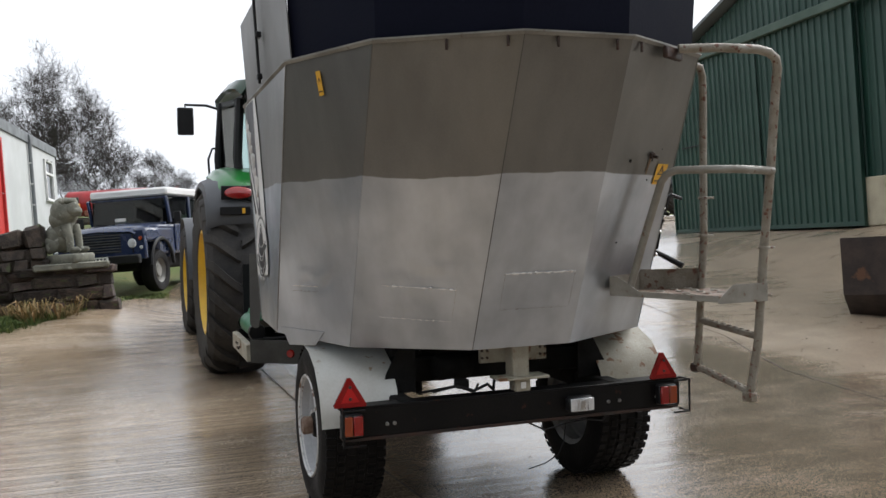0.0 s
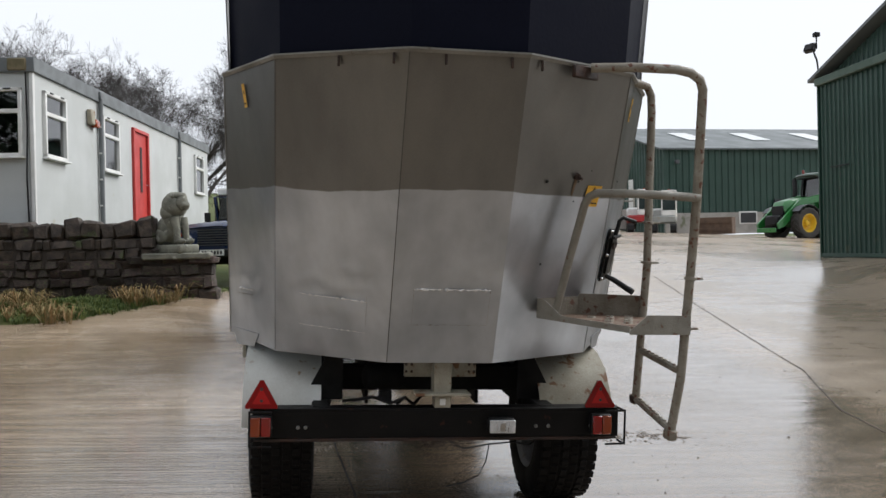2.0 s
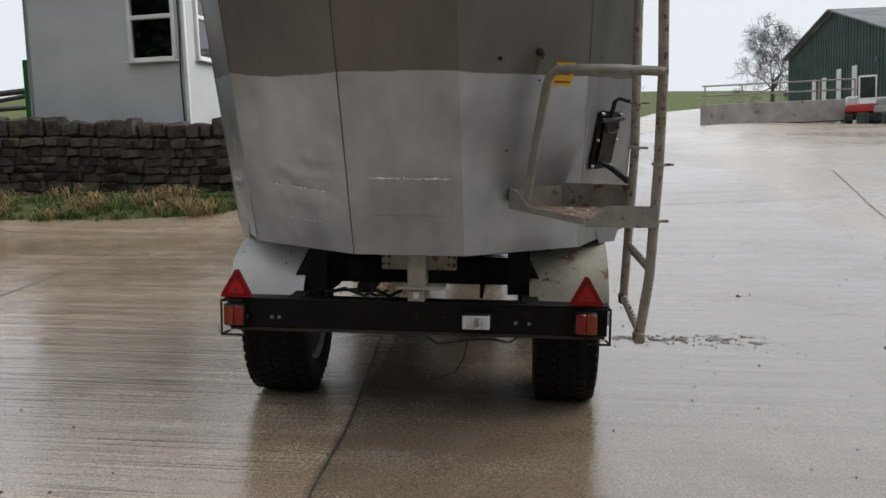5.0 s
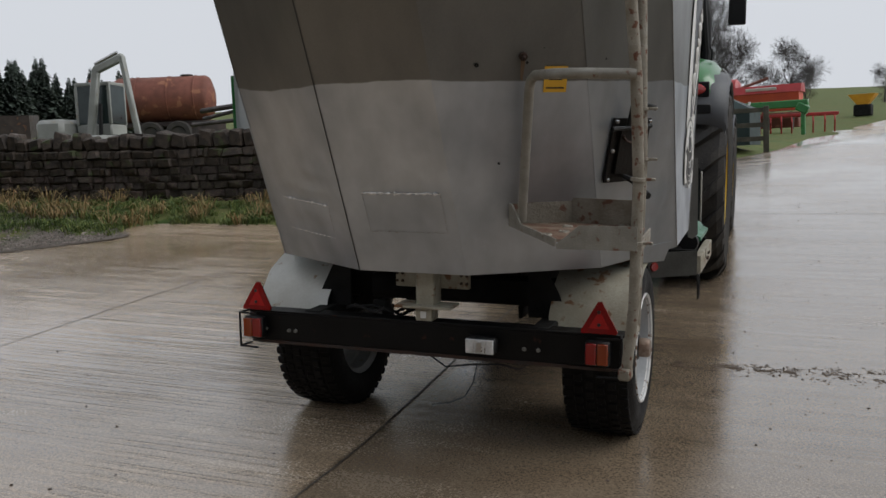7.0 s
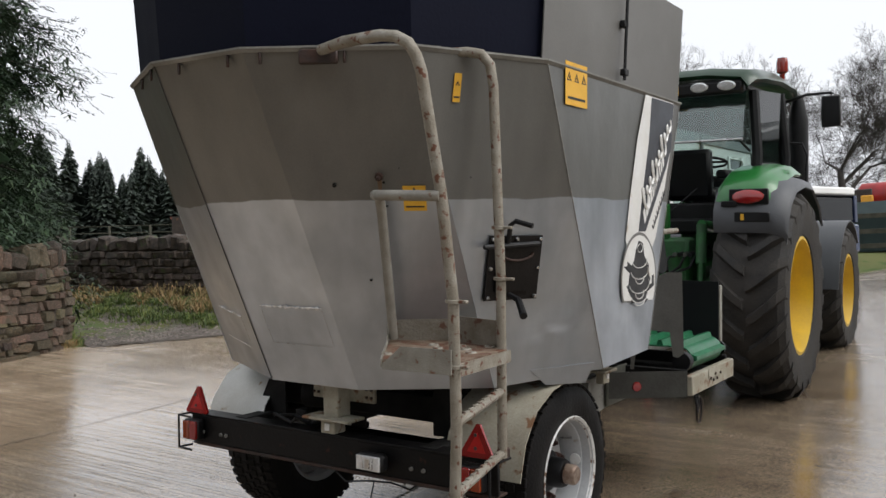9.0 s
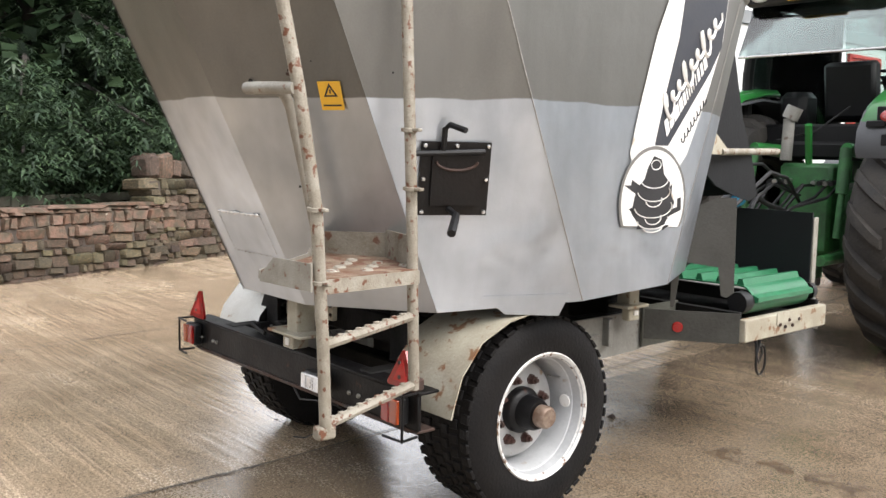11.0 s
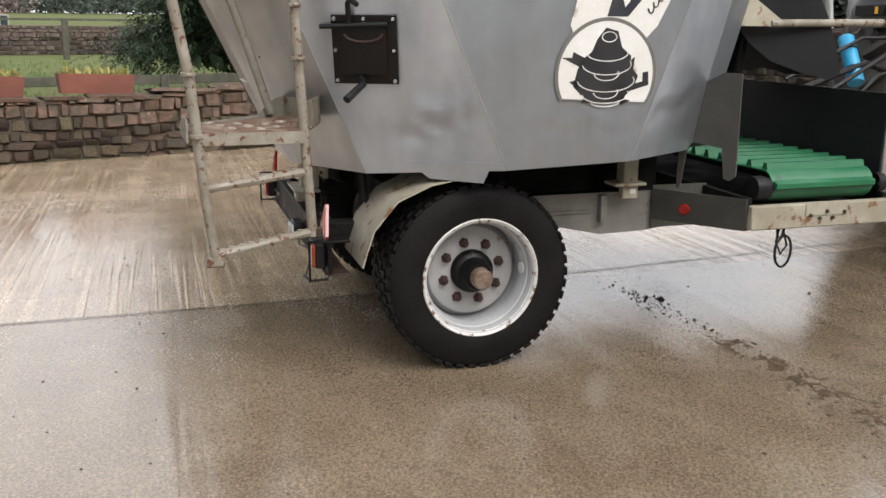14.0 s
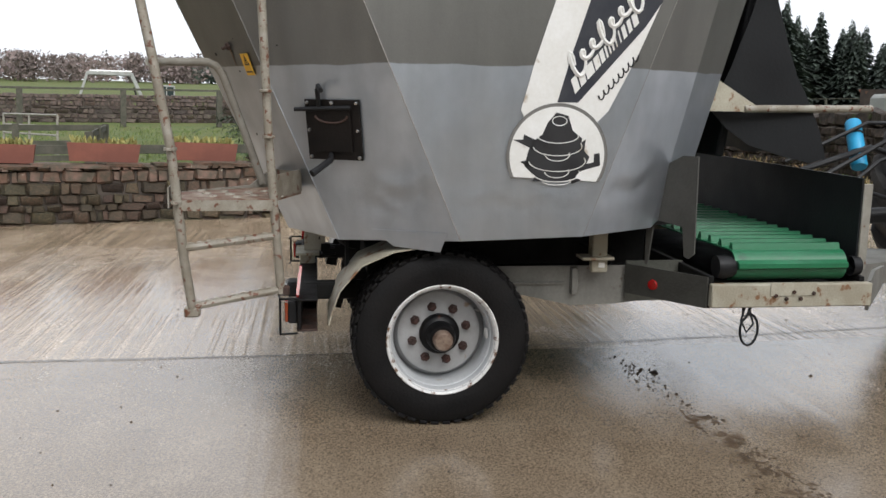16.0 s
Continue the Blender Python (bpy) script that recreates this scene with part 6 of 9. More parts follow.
# ---- yard buildings and walls ----
UP = Vector((0, 0, 1))
stone_n = per_object(surf("dark_field_stone", (0.088, 0.058, 0.044), (0.036, 0.028, 0.024), 9, (0.6, 0.9), 0, 0.8, 26, ((0.07, 0.08, 0.032), 0.30, 5), dist=0.02), 0.55, 1.4, 0.02)
stone_s = per_object(surf("brown_sandstone", (0.105, 0.066, 0.038), (0.046, 0.040, 0.025), 9, (0.6, 0.9), 0, 0.8, 26, ((0.24, 0.23, 0.18), 0.10, 16), dist=0.02), 0.45, 1.45, 0.035)
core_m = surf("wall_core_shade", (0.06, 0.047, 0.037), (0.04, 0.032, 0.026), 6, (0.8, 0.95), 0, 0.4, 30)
white_panel = surf("white_cabin_panel", (0.52, 0.535, 0.53), (0.45, 0.465, 0.455), 1.2, (0.5, 0.7), 0, 0.04, 60, ((0.42, 0.42, 0.37), 0.13, 2.2))
grey_trim = surf("grey_trim", (0.16, 0.175, 0.18), (0.12, 0.13, 0.135), 3, (0.45, 0.6), 0, 0.05, 60)
upvc = surf("white_frame", (0.74, 0.74, 0.72), (0.62, 0.62, 0.6), 4, (0.35, 0.5), 0, 0.02, 60)
red_paint = surf("red_door_paint", (0.55, 0.045, 0.035), (0.45, 0.035, 0.03), 3, (0.35, 0.5), 0, 0.03, 60)
dark_room = surf("dark_interior", (0.02, 0.022, 0.024), (0.035, 0.037, 0.04), 2, (0.7, 0.9), 0, 0.0, 20)
pale_blind = surf("pale_blind", (0.5, 0.5, 0.48), (0.4, 0.4, 0.38), 2, (0.7, 0.9), 0, 0.1, 30)
window_glass = glass("window_glass", (0.5, 0.54, 0.54), 0.55, 0.02)
green_clad = surf("green_box_profile", (0.014, 0.050, 0.035), (0.011, 0.040, 0.029), 0.8, (0.4, 0.6), 0, 0.03, 60, ((0.035, 0.055, 0.035), 0.1, 1.2))
roof_grey = surf("grey_fibre_roof", (0.13, 0.15, 0.155), (0.10, 0.115, 0.12), 0.6, (0.5, 0.75), 0, 0.05, 40)
rooflight_m = surf("pale_rooflight", (0.7, 0.72, 0.72), (0.6, 0.62, 0.62), 1, (0.3, 0.5), 0, 0.0, 40)
block_wall = surf("block_wall", (0.36, 0.34, 0.31), (0.25, 0.24, 0.22), 1.5, (0.7, 0.9), 0, 0.3, 30, ((0.14, 0.15, 0.1), 0.25, 1.2))
timber = surf("weathered_timber", (0.075, 0.068, 0.05), (0.045, 0.045, 0.032), 6, (0.7, 0.9), 0, 0.4, 40)
pale_timber = surf("pale_timber", (0.2, 0.16, 0.09), (0.13, 0.11, 0.06), 6, (0.7, 0.9), 0, 0.4, 40)
terracotta = surf("terracotta_trough", (0.19, 0.062, 0.04), (0.14, 0.048, 0.033), 4, (0.6, 0.8), 0, 0.1, 50)
lead_stone = surf("statue_stone", (0.24, 0.235, 0.185), (0.14, 0.14, 0.115), 8, (0.7, 0.95), 0, 0.6, 40, ((0.36, 0.36, 0.31), 0.25, 9), dist=0.01)


def stone_mesh(name, mat, seed):
    """A rough hewn block of unit size: chamfered, every corner pushed about."""
    m = Mesh().box((0, 0, 0), (1, 1, 1), 0.15)
    m.v = [tuple(Vector(p) + Vector([noise.noise(Vector(p) * 1.9 + Vector((seed * 7.3 + k * 31, seed, k))) for k in range(3)]) * 0.14) for p in m.v]
    return m.data(name, mat, 35)


def stone_wall(name, pts, height, thick, course, mean, mat, label, coping, zf, gap=0.004, cap=None):
    """A dry stone wall along pts: courses of single stones, round a dark core; coping stones on edge, or flat slabs."""
    wall = thing(name, Matrix.Translation((pts[0][0], pts[0][1], zf(*pts[0]))), label, "stone wall", kind="structure")
    pool = [stone_mesh("stone", mat, k) for k in range(14)]
    count, rest = 0, Mesh()
    base = wall.matrix_world.translation
    lens_, total = [], 0
    for a, b in zip(pts, pts[1:]):
        lens_.append((total, Vector(a), Vector(b)))
        total += (Vector(b) - Vector(a)).length

    def at(s):
        for t0, a, b in lens_[::-1]:
            if s >= t0 or t0 == 0:
                d = (b - a).normalized()
                p = a + d * (s - t0)
                return p, d
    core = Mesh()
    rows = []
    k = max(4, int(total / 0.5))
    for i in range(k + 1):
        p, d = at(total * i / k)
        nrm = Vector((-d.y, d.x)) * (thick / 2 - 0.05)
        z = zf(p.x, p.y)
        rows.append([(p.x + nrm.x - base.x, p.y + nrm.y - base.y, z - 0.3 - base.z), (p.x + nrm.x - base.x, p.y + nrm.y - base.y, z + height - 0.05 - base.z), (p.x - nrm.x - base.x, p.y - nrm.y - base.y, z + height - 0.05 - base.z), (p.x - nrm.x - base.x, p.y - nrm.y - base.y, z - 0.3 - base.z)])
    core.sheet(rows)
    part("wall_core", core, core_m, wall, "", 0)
    rng = random.Random(5)

    def lay(pos, size, yaw, tilt=(0, 0)):
        nonlocal count
        m = Matrix.LocRotScale(pos - base, Euler((radians(tilt[0]), radians(tilt[1]), yaw)), Vector(size))
        me = pool[rng.randrange(len(pool))]
        if count < 300:
            ob = new("stone", me)
            ob.parent = wall
            ob.matrix_basis = m
        else:
            rest.add([m @ v.co for v in me.vertices], [tuple(p.vertices) for p in me.polygons])
        count += 1
    z0 = -0.06
    while z0 < height - 0.02:
        ch = min(course * rng.uniform(0.7, 1.45), height - z0 + 0.02)
        s = -rng.uniform(0, 0.2)
        while s < total:
            w = mean * rng.choice((0.45, 0.7, 0.9, 1.1, 1.4, 1.9)) * rng.uniform(0.85, 1.15)
            hh = ch * rng.uniform(0.97, 1.20)
            sc = min(max(s + w / 2, 0.01), total - 0.01)
            p, d = at(sc)
            nrm = Vector((-d.y, d.x))
            off = rng.uniform(-0.03, 0.03)
            lay(Vector((p.x + nrm.x * off, p.y + nrm.y * off, zf(p.x, p.y) + z0 + ch / 2)), ((w - gap) * 1.06, thick * rng.uniform(0.96, 1.06), hh), math.atan2(d.y, d.x) + radians(rng.uniform(-3, 3)), (rng.uniform(-2, 2), rng.uniform(-3, 3)))
            s += w
        z0 += ch
    s = 0.0
    while coping and s < total:
        w = rng.uniform(0.18, 0.34) if coping == "edge" else rng.uniform(0.5, 0.9)
        p, d = at(min(s + w / 2, total - 0.01))
        h = rng.uniform(0.22, 0.36) if coping == "edge" else 0.06
        lay(Vector((p.x, p.y, zf(p.x, p.y) + height + h * 0.42)), (w * 1.04, thick * (0.85 if coping == "edge" else 1.08), h), math.atan2(d.y, d.x) + radians(rng.uniform(-6, 6)), (rng.uniform(-5, 5), rng.uniform(-14, 14) if coping == "edge" else 0))
        s += w
    if rest.v:
        ob = part("stone_rest", rest, mat, wall, "", 35, False)
        ob["kind"] = "stuff"
    return wall


def bank_z(x, y):
    return yard(x, y) - 0.05


# field wall on the bank, with the squat gate pier
stone_wall("wall_north", [(-5.75, 12.98), (-9.6, 11.75), (-11.7, 10.6), (-14.5, 9.0), (-19.0, 6.6)], 0.98, 0.45, 0.115, 0.21, stone_n, "dark brown dry stone field wall with upright coping stones", "edge", bank_z)
stone_wall("wall_pier", [(-5.0, 13.28), (-5.9, 12.92)], 0.88, 0.62, 0.19, 0.42, stone_n, "squat dark stone gate pier carrying a lion statue", "", lambda x, y: 0.62)
slab = Mesh().box((-5.43, 13.08, 1.53), (1.02, 0.7, 0.10), 0.02, (0, 0, 22))
solo("pier_slab", slab, lead_stone, "flat stone slab on the gate pier", "stone slab")

# low garden wall that curves up to a higher end
SW = [(-2.6, -3.6), (-4.5, -0.93), (-5.5, 0.62), (-6.55, 2.2), (-7.6, 3.6), (-8.3, 4.5), (-8.8, 5.05)]
stone_wall("wall_south", SW, 0.86, 0.42, 0.112, 0.19, stone_s, "low garden wall of reddish sandstone blocks", "flat", lambda x, y: yard(x, y) - 0.04 - 0.11 * step01(-3.2, -1.0, -y))
stone_wall("wall_south_end", [(-8.45, 4.62), (-9.05, 5.35), (-9.45, 5.75), (-9.9, 6.0)], 1.22, 0.46, 0.115, 0.205, stone_s, "raised end of the sandstone wall with upright coping", "edge", lambda x, y: yard(x, y) - 0.02)

# planters on the garden wall
for k, s in enumerate((0.0, 1.35, 2.65, -1.35)):
    d = Vector((-1.0, 1.55)).normalized()
    p = Vector((-5.27, 0.04)) + d * (s - 1.30 + 1.32)
    p = Vector((-4.55, -1.05)) + d * (0.02 + 1.27 * k) if k < 3 else Vector((-4.55, -1.05)) - d * 1.27
    z = yard(p.x, p.y) + 0.885 - 0.11 * step01(-3.2, -1.0, -p.y)
    pm = Matrix.Translation((p.x, p.y, z)) @ pose(0, 0, 0, 0, 0, math.degrees(math.atan2(d.y, d.x)))
    th = thing("planter", pm, "terracotta coloured trough planter with sparse plants, on the garden wall", "planter", "planters on the wall")
    tr = Mesh()
    for a, b, c in (((-0.43, 0.13), 0.0, 0.0),):
        tr.add([(-0.42, -0.12, 0), (0.42, -0.12, 0), (0.42, 0.12, 0), (-0.42, 0.12, 0), (-0.45, -0.15, 0.24), (0.45, -0.15, 0.24), (0.45, 0.15, 0.24), (-0.45, 0.15, 0.24), (-0.42, -0.12, 0.24), (0.42, -0.12, 0.24), (0.42, 0.12, 0.24), (-0.42, 0.12, 0.24), (-0.41, -0.11, 0.19), (0.41, -0.11, 0.19), (0.41, 0.11, 0.19), (-0.41, 0.11, 0.19)],
               [(3, 2, 1, 0), (0, 1, 5, 4), (1, 2, 6, 5), (2, 3, 7, 6), (3, 0, 4, 7), (4, 5, 9, 8), (5, 6, 10, 9), (6, 7, 11, 10), (7, 4, 8, 11), (8, 9, 13, 12), (9, 10, 14, 13), (10, 11, 15, 14), (11, 8, 12, 15), (12, 13, 14, 15)])
    part("trough", tr, terracotta, th)
    pl = Mesh()
    rng = random.Random(k)
    for i in range(150):
        x, y = rng.uniform(-0.4, 0.4), rng.uniform(-0.1, 0.1)
        h, a = rng.uniform(0.05, 0.16), rng.uniform(0, 6.28)
        dx, dy = math.cos(a) * 0.06, math.sin(a) * 0.06
        pl.add([(x, y, 0.19), (x + dx * 0.6 - dy * 0.3, y + dy * 0.6 + dx * 0.3, 0.19 + h * 0.7), (x + dx, y + dy, 0.19 + h), (x + dx * 0.6 + dy * 0.3, y + dy * 0.6 - dx * 0.3, 0.19 + h * 0.7)], [(0, 1, 2, 3)])
    part("foliage", pl, surf("planter_leaf_%d" % k, (0.16, 0.17, 0.05), (0.3, 0.27, 0.09), 9, (0.6, 0.8), 0, 0.1, 30), th, "sparse yellow green plants", 0, False)

# ---- site cabin ----
CD = Vector((-0.2249, 0.9744, 0))
CN = Vector((0.9744, 0.2249, 0))
CAB = Matrix(((CD.x, -CN.x, 0, -7.73), (CD.y, -CN.y, 0, 12.81), (0, 0, 1, 2.02), (0, 0, 0, 1)))
cabin = thing("site_cabin", CAB, "long white site cabin with grey roof band and red door", "cabin")
CL, CW, CH = 12.15, 3.0, 2.62


def opening_wall(length, height, holes, thick):
    """A wall in x, z with rectangular holes (x0, x1, z0, z1), thickness in +y."""
    m = Mesh()
    cx = sorted({0, length, *[h[0] for h in holes], *[h[1] for h in holes]})
    cz = sorted({0, height, *[h[2] for h in holes], *[h[3] for h in holes]})

    def solid(i, j):
        if i < 0 or j < 0 or i >= len(cx) - 1 or j >= len(cz) - 1:
            return False
        x, z = (cx[i] + cx[i + 1]) / 2, (cz[j] + cz[j + 1]) / 2
        return not any(h[0] < x < h[1] and h[2] < z < h[3] for h in holes)
    for i in range(len(cx) - 1):
        for j in range(len(cz) - 1):
            if not solid(i, j):
                continue
            x0, x1, z0, z1 = cx[i], cx[i + 1], cz[j], cz[j + 1]
            m.add([(x0, 0, z0), (x1, 0, z0), (x1, 0, z1), (x0, 0, z1)], [(0, 1, 2, 3)])
            m.add([(x0, thick, z0), (x1, thick, z0), (x1, thick, z1), (x0, thick, z1)], [(3, 2, 1, 0)])
            for di, dj, a, b in ((-1, 0, (x0, z0), (x0, z1)), (1, 0, (x1, z1), (x1, z0)), (0, -1, (x1, z0), (x0, z0)), (0, 1, (x0, z1), (x1, z1))):
                if not solid(i + di, j + dj):
                    m.add([(a[0], 0, a[1]), (b[0], 0, b[1]), (b[0], thick, b[1]), (a[0], thick, a[1])], [(0, 1, 2, 3)])
    return m


LONG = [(0.36, 1.28, 1.17, 2.26), (3.13, 4.08, 1.19, 2.26), (10.5, 11.5, 1.21, 2.28)]
DOOR = (5.0, 6.12, 0.12, 2.28)
SHORT = [(0.16, 1.02, 1.14, 2.24)]
part("wall", opening_wall(CL, CH, LONG + [DOOR], 0.08), white_panel, cabin, "", 0)
w2 = part("wall", opening_wall(CW, CH, SHORT, 0.08), white_panel, cabin, "", 0)
w2.matrix_basis = pose(0, 0, 0, 0, 0, 90) @ Matrix.Diagonal((1, -1, 1, 1))
part("wall", Mesh().box((CL / 2, CW - 0.04, CH / 2), (CL, 0.08, CH), 0.004).box((CL - 0.04, CW / 2, CH / 2), (0.08, CW - 0.2, CH), 0.004), white_panel, cabin)
part("cabin_floor", Mesh().box((CL / 2, CW / 2, 0.03), (CL - 0.2, CW - 0.2, 0.06)).box((CL / 2, CW / 2, -0.45), (CL - 1.2, 1.6, 0.88)), dark_room, cabin)
part("partition", Mesh().box((CL / 2, CW - 0.6, CH / 2), (CL - 0.2, 0.04, CH - 0.1)), dark_room, cabin)
part("roof", Mesh().box((CL / 2, CW / 2, CH - 0.02), (CL + 0.10, CW + 0.10, 0.24), 0.01), grey_trim, cabin, "grey roof edge band")


def window_unit(parent, x0, x1, z0, z1, m, blind):
    """Frame, transom, panes and something behind the glass; m maps x, y(out = -), z into the cabin."""
    def pt(mesh):
        mesh.v = [tuple(m @ Vector(v)) for v in mesh.v]
        return mesh
    f = Mesh()
    xm, zt = (x0 + x1) / 2, z0 + (z1 - z0) * 0.66
    for c, s in (((xm, -0.01, z0 + 0.03), (x1 - x0, 0.10, 0.06)), ((xm, -0.01, z1 - 0.03), (x1 - x0, 0.10, 0.06)), ((xm, -0.01, zt), (x1 - x0, 0.09, 0.07)), ((x0 + 0.03, -0.01, (z0 + z1) / 2), (0.06, 0.10, z1 - z0)), ((x1 - 0.03, -0.01, (z0 + z1) / 2), (0.06, 0.10, z1 - z0))):
        f.box(c, s, 0.008)
    win = part("window", pt(f), upvc, parent, "white plastic framed window with a top light")
    part("sill", pt(Mesh().box((xm, -0.05, z0 - 0.015), (x1 - x0 + 0.06, 0.12, 0.03), 0.006)), upvc, win)
    for a, b in ((z0 + 0.05, zt - 0.03), (zt + 0.03, z1 - 0.05)):
        part("pane", pt(Mesh().box((xm, 0.0, (a + b) / 2), (x1 - x0 - 0.1, 0.008, b - a), 0.001)), window_glass, win).visible_shadow = False
    if blind:
        part("blind", pt(Mesh().sheet([[(x0 + 0.07 + (x1 - x0 - 0.14) * k / 8, 0.10 + 0.015 * math.sin(k * 2.1), z) for k in range(9)] for z in (z1 - 0.06, zt, z0 + 0.35 * blind)], 0.004)), pale_blind, win)
    for k in (0.25, 0.75):
        part("hinge", pt(Mesh().box((x0 + (x1 - x0) * k, -0.07, z1 - 0.02), (0.12, 0.02, 0.02), 0.004)), cab_black, win)


I4 = Matrix.Identity(4)
M2 = Matrix(((0, 1, 0, 0), (1, 0, 0, 0), (0, 0, 1, 0), (0, 0, 0, 1)))
window_unit(cabin, *LONG[0], I4, 0.6)
window_unit(cabin, *LONG[1], I4, 1.6)
window_unit(cabin, *LONG[2], I4, 0.8)
window_unit(cabin, *SHORT[0], M2, 0)
dr = part("door", Mesh().box((5.56, 0.02, 1.19), (0.94, 0.05, 2.06), 0.006), red_paint, cabin, "red door with a narrow glazed slot")
part("door_frame", Mesh().box((5.04, -0.01, 1.2), (0.08, 0.10, 2.16), 0.006).box((6.08, -0.01, 1.2), (0.08, 0.10, 2.16), 0.006).box((5.56, -0.01, 2.25), (1.12, 0.10, 0.07), 0.006), red_paint, dr)
part("door_glass", Mesh().box((5.62, -0.012, 1.42), (0.13, 0.012, 1.0), 0.004), dark_room, dr)
part("door_handle", Mesh().tube([(5.93, -0.05, 1.1), (5.80, -0.06, 1.1)], 0.012, 8), chrome, dr)
part("door_sill", Mesh().box((5.56, -0.08, 0.10), (1.2, 0.18, 0.06), 0.01), upvc, dr)
for x in (2.95, 8.78):
    p = part("downpipe", Mesh().tube([(x, -0.06, 2.62), (x, -0.06, 0.05)], 0.045, 10).box((x, -0.05, 2.60), (0.16, 0.10, 0.16), 0.02), grey_trim, cabin, "grey rainwater downpipe")
    for z in (0.5, 1.0, 1.5, 2.0):
        part("pipe_clip", Mesh().box((x, -0.05, z), (0.12, 0.06, 0.03), 0.005), upvc, p)
part("alarm_box", Mesh().box((2.42, -0.06, 2.12), (0.20, 0.10, 0.28), 0.02), cream_steel, cabin)
part("alarm_lamp", Mesh().box((2.62, -0.07, 2.02), (0.18, 0.12, 0.16), 0.03), orange_lens, cabin, "amber alarm lamp")
part("corner_cable", Mesh().tube([(-0.02, 0.10, 2.5), (-0.015, 0.09, 1.6), (-0.02, 0.11, 0.8), (-0.015, 0.09, 0.0)], 0.012, 6), cab_black, cabin)
part("corner_box", Mesh().box((0.05, 0.22, 2.60), (0.25, 0.30, 0.2), 0.02), pale_timber, cabin)
part("corner_post", Mesh().box((0.02, 0.02, 1.25), (0.07, 0.07, 2.5), 0.01), upvc, cabin)
gp = solo("gate_post", Mesh().box((0, 0, 1.07), (0.12, 0.12, 2.14), 0.01).box((0.15, 0, 2.0), (0.3, 0.06, 0.06), 0.01), jd_green, "tall green steel gate post beside the cabin", "post", placed(-10.9, 12.35, 15))

# ---- lion statue ----
lion = Mesh()


def blob(c, r, n=12, k=8):
    rings = []
    for i in range(1, k):
        a = math.pi * i / k
        rings.append([(c[0] + r[0] * math.sin(a) * math.cos(2 * math.pi * j / n), c[1] + r[1] * math.sin(a) * math.sin(2 * math.pi * j / n), c[2] + r[2] * math.cos(a)) for j in range(n)])
    vs = [(c[0], c[1], c[2] + r[2])] + [p for q in rings for p in q] + [(c[0], c[1], c[2] - r[2])]
    fs = [(0, 1 + j, 1 + (j + 1) % n) for j in range(n)]
    for i in range(k - 2):
        fs += [(1 + i * n + j, 1 + (i + 1) * n + j, 1 + (i + 1) * n + (j + 1) % n, 1 + i * n + (j + 1) % n) for j in range(n)]
    e = len(vs) - 1
    fs += [(e, e - n + (j + 1) % n, e - n + j) for j in range(n)]
    vs = [tuple(Vector(p) + Vector((noise.noise(Vector(p) * 14), noise.noise(Vector(p) * 14 + UP * 5), noise.noise(Vector(p) * 14 + UP * 9))) * 0.018) for p in vs]
    lion.add(vs, fs)


for c, r in (((-0.12, 0, 0.26), (0.20, 0.17, 0.21)), ((-0.02, 0, 0.40), (0.16, 0.15, 0.24)), ((-0.16, 0.13, 0.15), (0.15, 0.07, 0.12)), ((-0.16, -0.13, 0.15), (0.15, 0.07, 0.12)), ((0.02, 0, 0.62), (0.19, 0.20, 0.21)), ((-0.03, 0, 0.52), (0.17, 0.19, 0.19)), ((0.16, 0, 0.66), (0.12, 0.11, 0.12)), ((0.25, 0, 0.62), (0.08, 0.075, 0.065)), ((0.25, 0, 0.575), (0.06, 0.055, 0.04)), ((0.10, 0, 0.77), (0.13, 0.15, 0.06)), ((0.12, 0.12, 0.76), (0.035, 0.03, 0.045)), ((0.12, -0.12, 0.76), (0.035, 0.03, 0.045)), ((0.22, 0.09, 0.06), (0.11, 0.055, 0.05)), ((0.22, -0.09, 0.06), (0.11, 0.055, 0.05))):
    blob(c, r, 18, 12)
for s in (-1, 1):
    lion.tube([(0.10, 0.09 * s, 0.42), (0.16, 0.09 * s, 0.22), (0.17, 0.09 * s, 0.04)], [0.075, 0.055, 0.05], 10)
lion.tube([(-0.30, 0.05, 0.10), (-0.36, -0.05, 0.08), (-0.28, -0.18, 0.08)], 0.03, 8)
lion.box((-0.02, 0, -0.06), (0.72, 0.42, 0.14), 0.025)
solo("lion_statue", lion, lead_stone, "weathered grey stone seated lion statue on the gate pier", "statue", Matrix.Translation((-5.48, 13.05, 1.70)) @ pose(0, 0, 0, 0, 0, -20), smooth=60)

# ---- sheds ----


def clad(length, zf, rib=0.2, depth=0.035, x0=0.0):
    """Ribbed sheeting in x (top edge by zf), facing -y; base at z = zf's pair."""
    m, xs_, k = Mesh(), [], 0
    x = x0
    while x < length - 1e-6:
        for dx, dy in ((0, 0), (0.62, 0), (0.70, -1), (0.92, -1), (1.0, 0)):
            xs_.append((min(length, x + rib * dx), dy * depth))
        x += rib
    m.sheet([[(a, b, zf(a)[0]) for a, b in xs_], [(a, b, zf(a)[1]) for a, b in xs_]])
    return m


sg = Vector((0.26, -0.966, 0)).normalized()
SH = Matrix(((sg.x, -sg.y, 0, 6.88), (sg.y, sg.x, 0, 25.6), (0, 0, 1, 1.10), (0, 0, 0, 1)))
